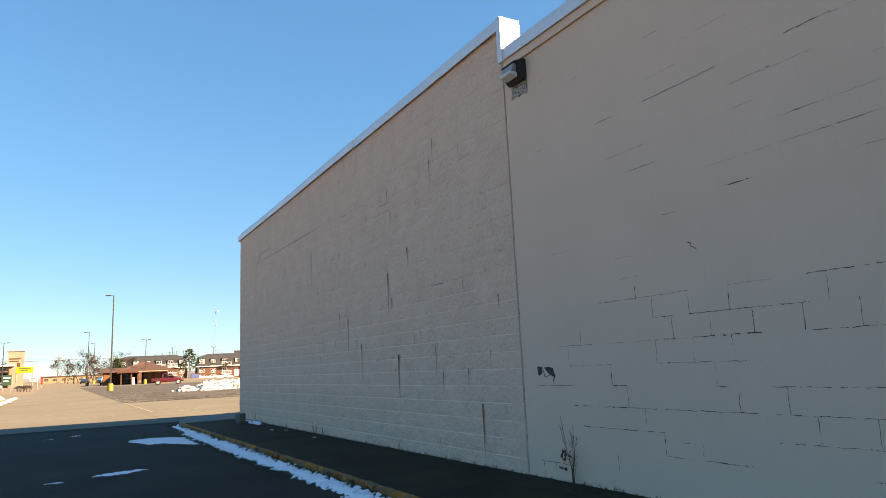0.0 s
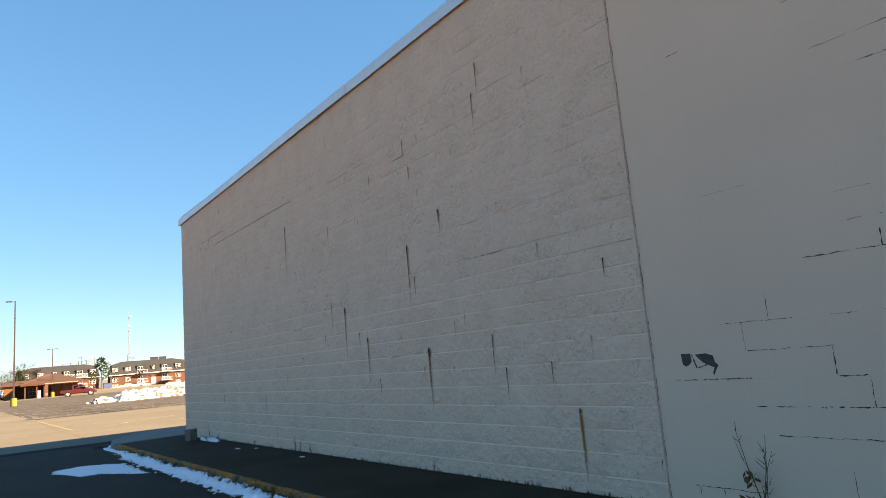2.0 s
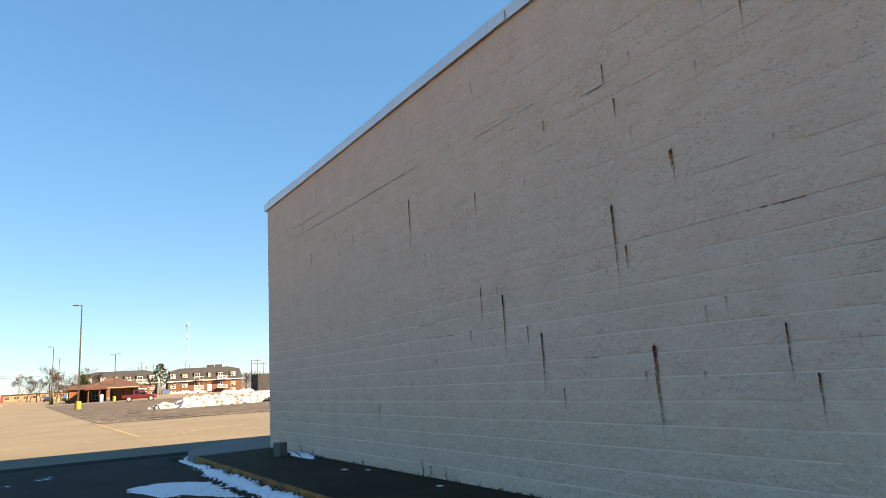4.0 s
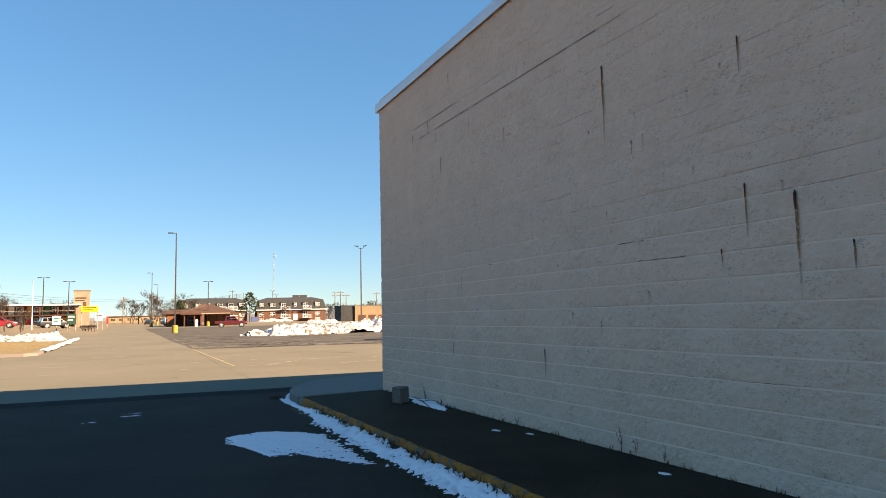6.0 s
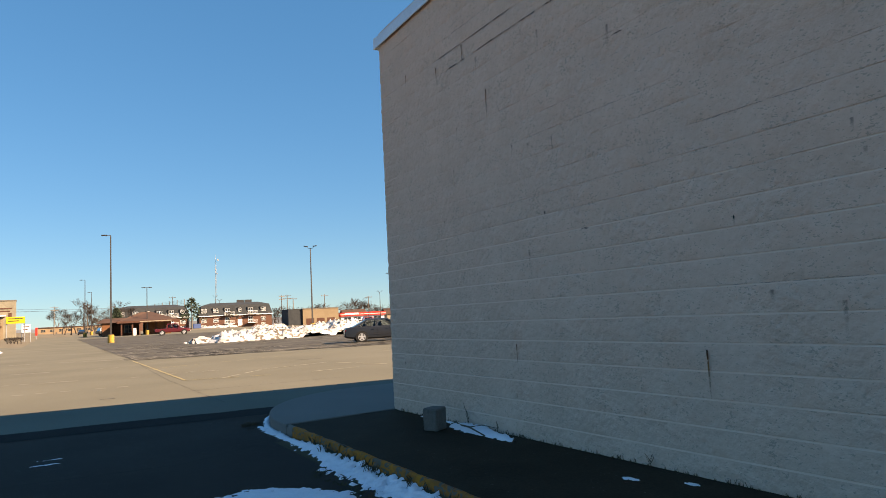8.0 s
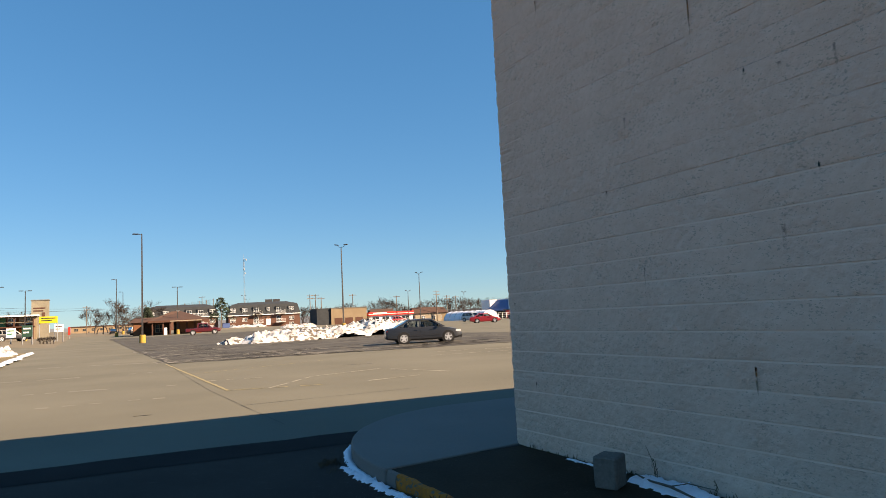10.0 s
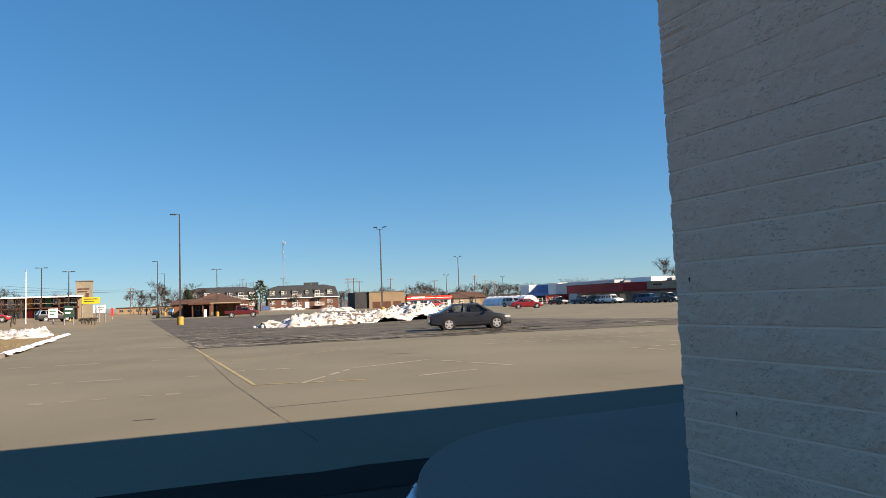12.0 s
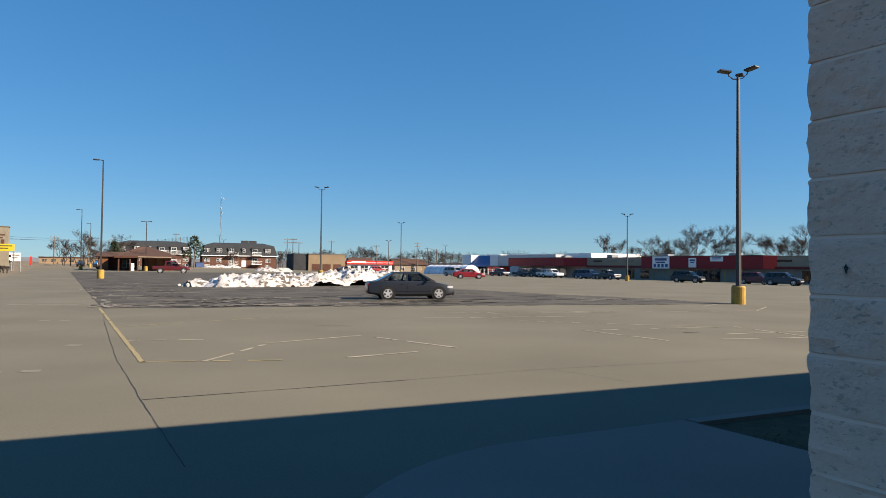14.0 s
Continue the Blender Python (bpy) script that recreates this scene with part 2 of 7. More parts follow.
M = {
    # dark dabs paint in the shade of small dirty pits in the blocks
    "rough_paint": surf("rough_paint", (0.585, 0.405, 0.318), (0.665, 0.465, 0.37), 2.4, 16, 0.9, bump=0.9, depth=0.075, specks=(0.41, 0.32, 0.255), speck_scale=40, speck_at=0.63, pit_shade=((0.40, 0.305, 0.24), 27.0, 0.64), patchy=True),
    "smooth_paint": surf("smooth_paint", (0.60, 0.43, 0.34), (0.65, 0.465, 0.37), 1.2, 60, 0.8, bump=0.15, depth=0.004, vary=0.0),
    # paler copy of rough_paint, painting in sky light on the joint ledges
    "joint_lit": surf("joint_lit", (0.66, 0.475, 0.375), (0.72, 0.52, 0.415), 3, 40, 0.8, bump=0.1),
    "crack": surf("crack", (0.03, 0.028, 0.026), (0.07, 0.065, 0.06), 9, 80, 1.0, bump=0.2),
    "grime": surf("grime", (0.17, 0.165, 0.16), (0.27, 0.265, 0.26), 9, 80, 1.0, bump=0.2),
    "rust": streak_material("rust", (0.24, 0.070, 0.012), (0.36, 0.21, 0.09), 2.2),
    "rust_core": streak_material("rust_core", (0.035, 0.011, 0.007), (0.10, 0.032, 0.012), 4.0),
    "rust_bright": streak_material("rust_bright", (0.36, 0.105, 0.010), (0.55, 0.27, 0.06), 1.9),
    "drip": streak_material("drip", (0.10, 0.08, 0.06), (0.30, 0.28, 0.25), 0.55),
    "flashing": surf("flashing", (0.55, 0.57, 0.60), (0.68, 0.70, 0.72), 1.0, 20, 0.45, 0.3, bump=0.05),
    "roof_felt": surf("roof_felt", (0.08, 0.08, 0.085), (0.14, 0.14, 0.14), 1, 30, 0.95),
    "lot": surf("lot", (0.113, 0.107, 0.081), (0.163, 0.154, 0.118), 0.22, 45, 0.9, bump=0.3, depth=0.006, specks=(0.12, 0.105, 0.08), speck_scale=60, speck_at=0.64, spec=0.15),
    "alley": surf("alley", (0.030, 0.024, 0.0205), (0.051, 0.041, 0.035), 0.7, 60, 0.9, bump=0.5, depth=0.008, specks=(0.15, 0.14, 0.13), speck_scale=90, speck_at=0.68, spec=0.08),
    "edge_asphalt": surf("edge_asphalt", (0.011, 0.011, 0.011), (0.02, 0.02, 0.02), 1.5, 60, 0.9, bump=0.5, depth=0.008, spec=0.06),
    "old_asphalt": surf("old_asphalt", (0.026, 0.024, 0.020), (0.105, 0.095, 0.075), 0.5, 6, 0.9, bump=0.4, depth=0.01),
    "walk_dark": surf("walk_dark", (0.026, 0.0185, 0.012), (0.056, 0.039, 0.025), 1.1, 50, 0.85, bump=0.5, depth=0.006, specks=(0.09, 0.08, 0.07), speck_scale=40, speck_at=0.72, spec=0.08),
    "concrete": surf("concrete", (0.165, 0.147, 0.129), (0.20, 0.178, 0.158), 0.8, 60, 0.85, bump=0.15, depth=0.003, spec=0.12),
    "old_concrete": surf("old_concrete", (0.10, 0.09, 0.078), (0.18, 0.165, 0.145), 3, 40, 0.95, bump=0.5),
    "yellow_kerb": surf("yellow_kerb", (0.56, 0.17, 0.015), (0.22, 0.08, 0.028), 3.5, 26, 0.85, bump=0.6, depth=0.01, specks=(0.12, 0.10, 0.08), speck_scale=16, speck_at=0.52, spec=0.15),
    "yellow": surf("yellow", (0.46, 0.29, 0.04), (0.24, 0.14, 0.045), 3.5, 22, 0.6, bump=0.1),
    "line_paint": surf("line_paint", (0.30, 0.25, 0.12), (0.20, 0.17, 0.105), 1.5, 25, 0.9, bump=0.1),
    "line_pale": surf("line_pale", (0.36, 0.33, 0.26), (0.20, 0.18, 0.135), 1.5, 25, 0.9, bump=0.1),
    "worn": surf("worn", (0.20, 0.185, 0.145), (0.15, 0.14, 0.107), 1.5, 12, 0.9, bump=0.1),
    "snow": surf("snow", (0.72, 0.75, 0.80), (0.82, 0.84, 0.88), 5, 45, 0.75, bump=0.8, depth=0.02),
    "dirty_snow": surf("dirty_snow", (0.26, 0.235, 0.205), (0.72, 0.725, 0.73), 0.8, 5.0, 0.85, bump=0.8, depth=0.06, specks=(0.12, 0.10, 0.08), speck_scale=2.4, speck_at=0.555),
    "salt": surf("salt", (0.16, 0.148, 0.12), (0.24, 0.22, 0.185), 2, 25, 0.95, bump=0.1),
    "soil": surf("soil", (0.03, 0.028, 0.015), (0.07, 0.06, 0.03), 6, 60, 1.0, bump=0.6),
    "dry_grass": surf("dry_grass", (0.13, 0.10, 0.045), (0.20, 0.155, 0.08), 1.2, 20, 1.0, bump=0.6, depth=0.03),
    "field": surf("field", (0.13, 0.105, 0.07), (0.19, 0.16, 0.11), 0.03, 0.6, 1.0, bump=0),
    "weed": surf("weed", (0.10, 0.065, 0.035), (0.06, 0.045, 0.03), 9, 60, 0.95, bump=0),
    "green_weed": surf("green_weed", (0.035, 0.045, 0.012), (0.09, 0.08, 0.03), 9, 60, 0.95, bump=0),
    "bark": surf("bark", (0.085, 0.072, 0.06), (0.14, 0.12, 0.10), 1, 12, 0.95, bump=0.4),
    "twig": surf("twig", (0.036, 0.030, 0.026), (0.062, 0.050, 0.042), 1, 6, 0.95, bump=0),
    "needles": surf("needles", (0.015, 0.026, 0.016), (0.04, 0.055, 0.03), 1.2, 12, 0.9, bump=0),
    "pole_bronze": paint("pole_bronze", (0.030, 0.026, 0.024), 0.5),
    "steel": surf("steel", (0.20, 0.21, 0.22), (0.28, 0.29, 0.30), 1, 20, 0.5, 0.6, bump=0.02),
    "wood_pole": surf("wood_pole", (0.10, 0.08, 0.06), (0.18, 0.14, 0.11), 2, 30, 0.9, bump=0.2),
    "black_metal": paint("black_metal", (0.018, 0.018, 0.02), 0.5),
    "lens": surf("lens", (0.55, 0.56, 0.56), (0.62, 0.63, 0.63), 6, 40, 0.15, bump=0.1, spec=0.6),
    "brick": surf("brick", (0.095, 0.045, 0.031), (0.14, 0.068, 0.046), 0.6, 6, 0.9, bump=0.2),
    "bank_brick": surf("bank_brick", (0.15, 0.06, 0.027), (0.21, 0.09, 0.042), 0.6, 6, 0.9, bump=0.2),
    "dark_brick": surf("dark_brick", (0.07, 0.032, 0.022), (0.11, 0.05, 0.034), 0.6, 6, 0.9, bump=0.2),
    "tan_brick": surf("tan_brick", (0.20, 0.145, 0.09), (0.25, 0.187, 0.118), 0.6, 6, 0.9, bump=0.2),
    "stone": surf("stone", (0.17, 0.15, 0.112), (0.26, 0.228, 0.168), 0.8, 5, 0.9, bump=0.4),
    "mansard": surf("mansard", (0.024, 0.028, 0.031), (0.042, 0.046, 0.049), 1, 9, 0.85, bump=0.3),
    "brown_roof": surf("brown_roof", (0.058, 0.032, 0.023), (0.088, 0.049, 0.035), 1, 9, 0.9, bump=0.3),
    "white_paint": surf("white_paint", (0.74, 0.74, 0.72), (0.80, 0.80, 0.79), 0.4, 8, 0.7, bump=0.03),
    "grey_wall": surf("grey_wall", (0.42, 0.43, 0.44), (0.50, 0.51, 0.52), 0.4, 8, 0.8, bump=0.05),
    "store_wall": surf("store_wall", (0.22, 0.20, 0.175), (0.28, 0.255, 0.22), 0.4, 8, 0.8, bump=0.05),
    "blue_roof": surf("blue_roof", (0.07, 0.13, 0.26), (0.09, 0.16, 0.31), 0.4, 8, 0.7, bump=0.05),
    "red_fascia": surf("red_fascia", (0.22, 0.012, 0.018), (0.27, 0.018, 0.022), 0.4, 8, 0.6, bump=0.03),
    "maroon": surf("maroon", (0.12, 0.010, 0.014), (0.15, 0.014, 0.018), 0.4, 8, 0.6, bump=0.03),
    "bright_red": surf("bright_red", (0.60, 0.03, 0.02), (0.55, 0.04, 0.03), 0.4, 8, 0.5, bump=0.02),
    "beige": surf("beige", (0.24, 0.20, 0.145), (0.29, 0.24, 0.175), 0.4, 8, 0.8, bump=0.05),
    "dark_glass": paint("dark_glass", (0.014, 0.017, 0.018), 0.04),
    "pane": paint("pane", (0.03, 0.035, 0.04), 0.08),
    "plastic_film": surf("plastic_film", (0.66, 0.70, 0.75), (0.78, 0.80, 0.83), 0.8, 6, 0.35, bump=0.1),
    "blue_sign": paint("blue_sign", (0.05, 0.09, 0.22), 0.5),
    "green_sign": paint("green_sign", (0.02, 0.16, 0.06), 0.5),
    "dark_green": paint("dark_green", (0.012, 0.05, 0.03), 0.5),
    "yellow_sign": paint("yellow_sign", (0.55, 0.42, 0.015), 0.5),
    "orange": paint("orange", (0.60, 0.22, 0.03), 0.6),
    "wood_fence": surf("wood_fence", (0.22, 0.15, 0.09), (0.30, 0.21, 0.13), 0.8, 8, 0.9, bump=0.2),
    # blue-grey base colour holds the haze of distance
    "ridge": surf("ridge", (0.13, 0.15, 0.18), (0.17, 0.185, 0.21), 0.01, 0.06, 1.0, bump=0),
    "tyre": surf("tyre", (0.012, 0.012, 0.012), (0.022, 0.022, 0.022), 3, 40, 0.9, bump=0.1),
    "rim": paint("rim", (0.55, 0.56, 0.57), 0.35, 0.25),
    "lamp_glass": paint("lamp_glass", (0.42, 0.43, 0.45), 0.1),
    "tail_red": paint("tail_red", (0.30, 0.01, 0.012), 0.2),
    "net": surf("net", (0.05, 0.08, 0.07), (0.08, 0.11, 0.10), 1, 8, 0.9, bump=0),
}
M["car_glass"] = bpy.data.materials.new("car_glass")
M["car_glass"].use_nodes = True
cg = M["car_glass"].node_tree
cg.nodes.clear()
see, shine, both, fres, cgo = (cg.nodes.new("ShaderNode" + k) for k in ("BsdfTransparent", "BsdfGlossy", "MixShader", "Fresnel", "OutputMaterial"))
see.inputs["Color"].default_value = (0.30, 0.33, 0.32, 1)
shine.inputs["Roughness"].default_value = 0.03
cg.links.new(fres.outputs[0], both.inputs[0])
cg.links.new(see.outputs[0], both.inputs[1])
cg.links.new(shine.outputs[0], both.inputs[2])
cg.links.new(both.outputs[0], cgo.inputs[0])
CAR = {k: paint("car_" + k, c, 0.35, 0.1, 0.15) for k, c in dict(grey=(0.020, 0.022, 0.026), red=(0.30, 0.015, 0.018), black=(0.012, 0.012, 0.014), white=(0.70, 0.70, 0.70), blue=(0.04, 0.07, 0.13), silver=(0.40, 0.41, 0.42), maroon=(0.10, 0.008, 0.008), navy=(0.02, 0.025, 0.04)).items()}


# ---- helpers for meshes ----
def part(name, bm, material, parent=None, label="", smooth=False):
    me = bpy.data.meshes.new(name)
    bm.to_mesh(me)
    bm.free()
    me.materials.append(material)
    if smooth:
        me.polygons.foreach_set("use_smooth", [True] * len(me.polygons))
    ob = new(name, me)
    if parent:
        ob.parent = parent
    if label:
        ob["label"] = label
    return ob


def thing(name, m, label, category, group="", kind=""):
    ob = new(name)
    ob.matrix_world = m
    ob.empty_display_size = 0.2
    return tagged(ob, label, category, group, kind)


def mesh_of(name, verts, faces, material, parent=None, smooth=False, uvs=None):
    me = bpy.data.meshes.new(name)
    me.from_pydata(verts, [], faces)
    me.materials.append(material)
    if smooth:
        me.polygons.foreach_set("use_smooth", [True] * len(me.polygons))
    if uvs is not None:
        layer = me.uv_layers.new(name="UVMap")
        for lp in me.loops:
            layer.data[lp.index].uv = uvs[lp.vertex_index]
    me.update()
    ob = new(name, me)
    if parent:
        ob.parent = parent
    return ob


def box(bm, x0, x1, y0, y1, z0, z1, bevel=0.0):
    vs = [bm.verts.new((x, y, z)) for z in (z0, z1) for x, y in ((x0, y0), (x1, y0), (x1, y1), (x0, y1))]
    fs = [bm.faces.new([vs[i] for i in f]) for f in ((3, 2, 1, 0), (4, 5, 6, 7), (0, 1, 5, 4), (1, 2, 6, 5), (2, 3, 7, 6), (3, 0, 4, 7))]
    if bevel:
        es = list({e for f in fs for e in f.edges})
        bmesh.ops.bevel(bm, geom=es, offset=bevel, segments=1, affect="EDGES", profile=0.5)
    return bm


def boxed(*args, bevel=0.0):
    return box(bmesh.new(), *args, bevel=bevel)


def ring(bm, centre, axis, r, seg):
    axis = Vector(axis).normalized()
    a = axis.orthogonal().normalized()
    b = axis.cross(a)
    return [bm.verts.new(Vector(centre) + r * (math.cos(k * math.tau / seg) * a + math.sin(k * math.tau / seg) * b)) for k in range(seg)]


def tube(bm, pts, radii, seg=8, cap=True):
    rings, n = [], len(pts)
    for i, p in enumerate(pts):
        ax = Vector(pts[min(i + 1, n - 1)]) - Vector(pts[max(i - 1, 0)])
        rings.append(ring(bm, p, ax, radii[i] if hasattr(radii, "__len__") else radii, seg))
    for r0, r1 in zip(rings, rings[1:]):
        best = min(range(seg), key=lambda s: (r0[0].co - r1[s].co).length)
        for k in range(seg):
            bm.faces.new((r0[k], r0[(k + 1) % seg], r1[(k + 1 + best) % seg], r1[(k + best) % seg]))
    if cap:
        bm.faces.new(list(reversed(rings[0])))
        bm.faces.new(rings[-1])
    return bm


def prism(bm, outline, z0, z1):
    """A flat outline in x, y given thickness."""
    lo = [bm.verts.new((x, y, z0)) for x, y in outline]
    hi = [bm.verts.new((x, y, z1)) for x, y in outline]
    bm.faces.new(list(reversed(lo)))
    bm.faces.new(hi)
    n = len(lo)
    for i in range(n):
        bm.faces.new((lo[i], lo[(i + 1) % n], hi[(i + 1) % n], hi[i]))
    return bm


def clamp(v, a=0.0, b=1.0):
    return max(a, min(b, v))


def fbm(x, y, z=0.0, octaves=4):
    return noise.fractal((x, y, z), 1.0, 2.0, octaves)


def gz(x, y):
    """The height of the ground: level by the building, falling gently to the east, rising to the north and north-west."""
    z = -0.0068 * max(0.0, x - 22) + 0.0045 * clamp(y - 45, 0, 400) * clamp(1 - max(0.0, x - 40) / 60)
    return z + 0.07 * clamp(-x - 7, 0, 14) * clamp((y - 45) / 40)


# ---- ground ----
def grid_sheet(name, xs, ys, zf, keep, material, parent=None, smooth=True):
    idx, verts, faces = {}, [], []
    ok = [[keep((xs[i] + xs[i + 1]) / 2, (ys[j] + ys[j + 1]) / 2) for j in range(len(ys) - 1)] for i in range(len(xs) - 1)]

    def v(i, j):
        if (i, j) not in idx:
            idx[i, j] = len(verts)
            verts.append((xs[i], ys[j], zf(xs[i], ys[j])))
        return idx[i, j]
    for i in range(len(xs) - 1):
        for j in range(len(ys) - 1):
            if ok[i][j]:
                faces.append((v(i, j), v(i + 1, j), v(i + 1, j + 1), v(i, j + 1)))
    return mesh_of(name, verts, faces, material, parent, smooth)


GX = [-4000, -1500, -600, -300, -150, -80, -50, -30, -21, -14, -7, 0, 11, 22, 31, 40, 55, 70, 85, 100, 130, 170, 230, 320, 600, 1500, 4000]
GY = [-4000, -1200, -300, -100, -40, -10, 15, 30, 45, 55, 65, 75, 85, 105, 130, 165, 200, 245, 300, 445, 700, 1500, 4000]
ground = grid_sheet("ground", GX, GY, gz, lambda x, y: True, M["lot"])
tagged(ground, "sunlit pale worn asphalt parking lot ground", "ground", kind="structure")
ground.data.materials.append(M["field"])
for p in ground.data.polygons:
    c = p.center
    if c.y > 150 or c.x < -90 or c.x > 115 or c.y < -60 or (c.x < -9 and c.y > 75):
        p.material_index = 1


def ragged(outline, step, amount, seed):
    """An outline walked in short steps with an uneven edge."""
    out = []
    for (x0, y0), (x1, y1) in zip(outline, outline[1:] + outline[:1]):
        n = max(1, int(math.hypot(x1 - x0, y1 - y0) / step))
        for k in range(n):
            x, y = x0 + (x1 - x0) * k / n, y0 + (y1 - y0) * k / n
            out.append((x + amount * fbm(x * 2.1 + seed, y * 2.1), y + amount * fbm(x * 2.1, y * 2.1 + seed + 40)))
    return out


def overlay(name, outline, lift, material, label, category, parent=None):
    bm = bmesh.new()
    vs = [bm.verts.new((x, y, gz(x, y) + lift)) for x, y in outline]
    bm.faces.new(vs)
    bmesh.ops.triangulate(bm, faces=bm.faces[:])
    for f in bm.faces:
        if f.normal.z < 0:
            f.normal_flip()
    ob = part(name, bm, material, parent)
    if not parent:
        tagged(ob, label, category, kind="structure")
    return ob


# pale lot uncovered west of x -7.2 is unseen, bounces sun onto the wall
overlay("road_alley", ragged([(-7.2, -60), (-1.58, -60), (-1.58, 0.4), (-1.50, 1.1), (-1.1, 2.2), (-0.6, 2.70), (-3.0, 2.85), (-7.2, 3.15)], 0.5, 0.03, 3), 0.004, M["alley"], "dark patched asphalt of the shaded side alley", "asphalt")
overlay("road_edge", ragged([(-7.2, 2.4), (-6, 2.35), (-3, 2.15), (-1.2, 1.95), (-0.45, 2.72), (-3.0, 3.0), (-7.2, 3.32)], 0.4, 0.05, 8), 0.008, M["edge_asphalt"], "black tarred joint strip where the alley meets the lot", "asphalt")


def in_dark(x, y):
    e = 0.9 * fbm(x * 0.35, y * 0.35) + 0.4 * fbm(x * 1.3, y * 1.3)
    near = 25.4 - 0.235 * (x + 0.85)
    left = -0.9 + 0.3 * fbm(0, y * 0.6)
    right = 26.4 - 0.17 * (y - 20) if y < 42 else 22.7 - 0.9 * fbm(x * 0.1, y * 0.1) + (y - 42) * 0.2
    return x > left and y > near + 0.25 * e and x < right + 1.2 * e and y < 112 + e


old = grid_sheet("road_old_asphalt", [-1.5 + 0.3 * i for i in range(140)], [19 + 0.3 * i for i in range(312)], lambda x, y: gz(x, y) + 0.012, in_dark, M["old_asphalt"])
tagged(old, "dark grey weathered asphalt patch with pale worn scuffs", "asphalt", kind="structure")


def strip(name, pts, width, lift, material, parent, wobble=0.0, seed=0.0, gaps=0.0):
    """A thin band painted on or cracked into the ground."""
    verts, faces = [], []
    for (x0, y0), (x1, y1) in zip(pts, pts[1:]):
        L = math.hypot(x1 - x0, y1 - y0)
        nx, ny = -(y1 - y0) / L, (x1 - x0) / L
        n = max(1, int(L / 0.25))
        base = len(verts)
        for k in range(n + 1):
            x, y = x0 + (x1 - x0) * k / n, y0 + (y1 - y0) * k / n
            o = wobble * fbm(x * 1.7 + seed, y * 1.7, seed)
            w = width * (0.5 + (0.25 * fbm(x * 3, y * 3, seed + 9) if wobble else 0))
            for s in (-1, 1):
                verts.append((x + nx * (o + s * w), y + ny * (o + s * w), gz(x, y) + lift))
        for k in range(n):
            if gaps and fbm(k * 0.9 + seed, x0 * 0.7 + y0, seed + 3) > 0.35 - gaps:
                continue
            a = base + 2 * k
            faces.append((a, a + 1, a + 3, a + 2))
    if not faces:
        return None
    ob = mesh_of(name, verts, faces, material, parent)
    bm = bmesh.new()
    bm.from_mesh(ob.data)
    for f in bm.faces:
        if f.normal.z < 0:
            f.normal_flip()
    bm.to_mesh(ob.data)
    bm.free()
    return ob


# faded parking lines, paint left in patches
for i, pts in enumerate((
        [(-1.09, 10.45), (-1.02, 25.4)], [(-1.02, 17.36), (4.3, 19.4)], [(-1.03, 13.97), (0.4, 13.5)], [(-1.09, 10.55), (1.0, 9.75)],
        [(1.4, 12.3), (3.8, 12.95)], [(3.8, 12.95), (4.6, 10.0)], [(-0.2, 10.15), (1.5, 12.3)], [(2.1, 9.6), (4.1, 9.84)],
        [(9.8, 14.95), (13.9, 10.75)], [(9.5, 11.76), (14.3, 10.9)], [(9.52, 11.76), (9.6, 9.1)], [(10.8, 17.9), (21.7, 15.3)],
        [(22.2, 18.3), (25.8, 20.0)], [(21.7, 15.35), (25.2, 17.3)], [(11.0, 8.8), (13.5, 8.1)], [(13.5, 8.1), (14.3, 10.9)],
        [(12.0, 9.6), (16.0, 8.9)], [(7.6, 17.0), (14.0, 15.4)], [(8.2, 19.0), (16.0, 17.2)])):
    strip("parking_line", pts, 0.085, 0.006, M["line_paint" if i in (0, 1, 3) else "line_pale"], ground, 0.01, i * 3.1, 0.12 if i else -0.25)
# worn pale scuffs and dark wet streaks on the old asphalt
rs = random.Random(14)
for i in range(330):
    y = 24 + 36 * rs.random() ** 2.2
    x = rs.uniform(-0.5, 24 - 0.17 * (y - 20)) if i % 3 else rs.uniform(-0.8, 3.5)
    L, w = rs.uniform(0.6, 3.2), rs.uniform(0.05, 0.32)
    if in_dark(x, y) and in_dark(x + L, y - 0.2 * L):
        strip("asphalt_scuff", [(x, y), (x + L * 0.5, y - 0.11 * L), (x + L, y - 0.2 * L)], w, 0.017 + 0.0006 * (i % 9), M["salt" if i % 2 else "edge_asphalt"], old, 0.15, i * 1.7, 0.2)
# pale salt crust along the patch's broken edge
for i in range(46):
    y = 25.2 + 20 * rs.random() ** 1.6
    x = -0.8 + rs.gauss(0.25, 0.3)
    strip("salt_crust", [(x, y), (x + rs.uniform(-0.2, 0.2), y + rs.uniform(0.3, 1.2))] if i % 3 else [(x, y), (x + rs.uniform(0.5, 1.6), y - rs.uniform(0.1, 0.3))], rs.uniform(0.06, 0.22), 0.024 + 0.0004 * (i % 7), M["salt"], old, 0.2, 90 + i * 2.3, 0.15)
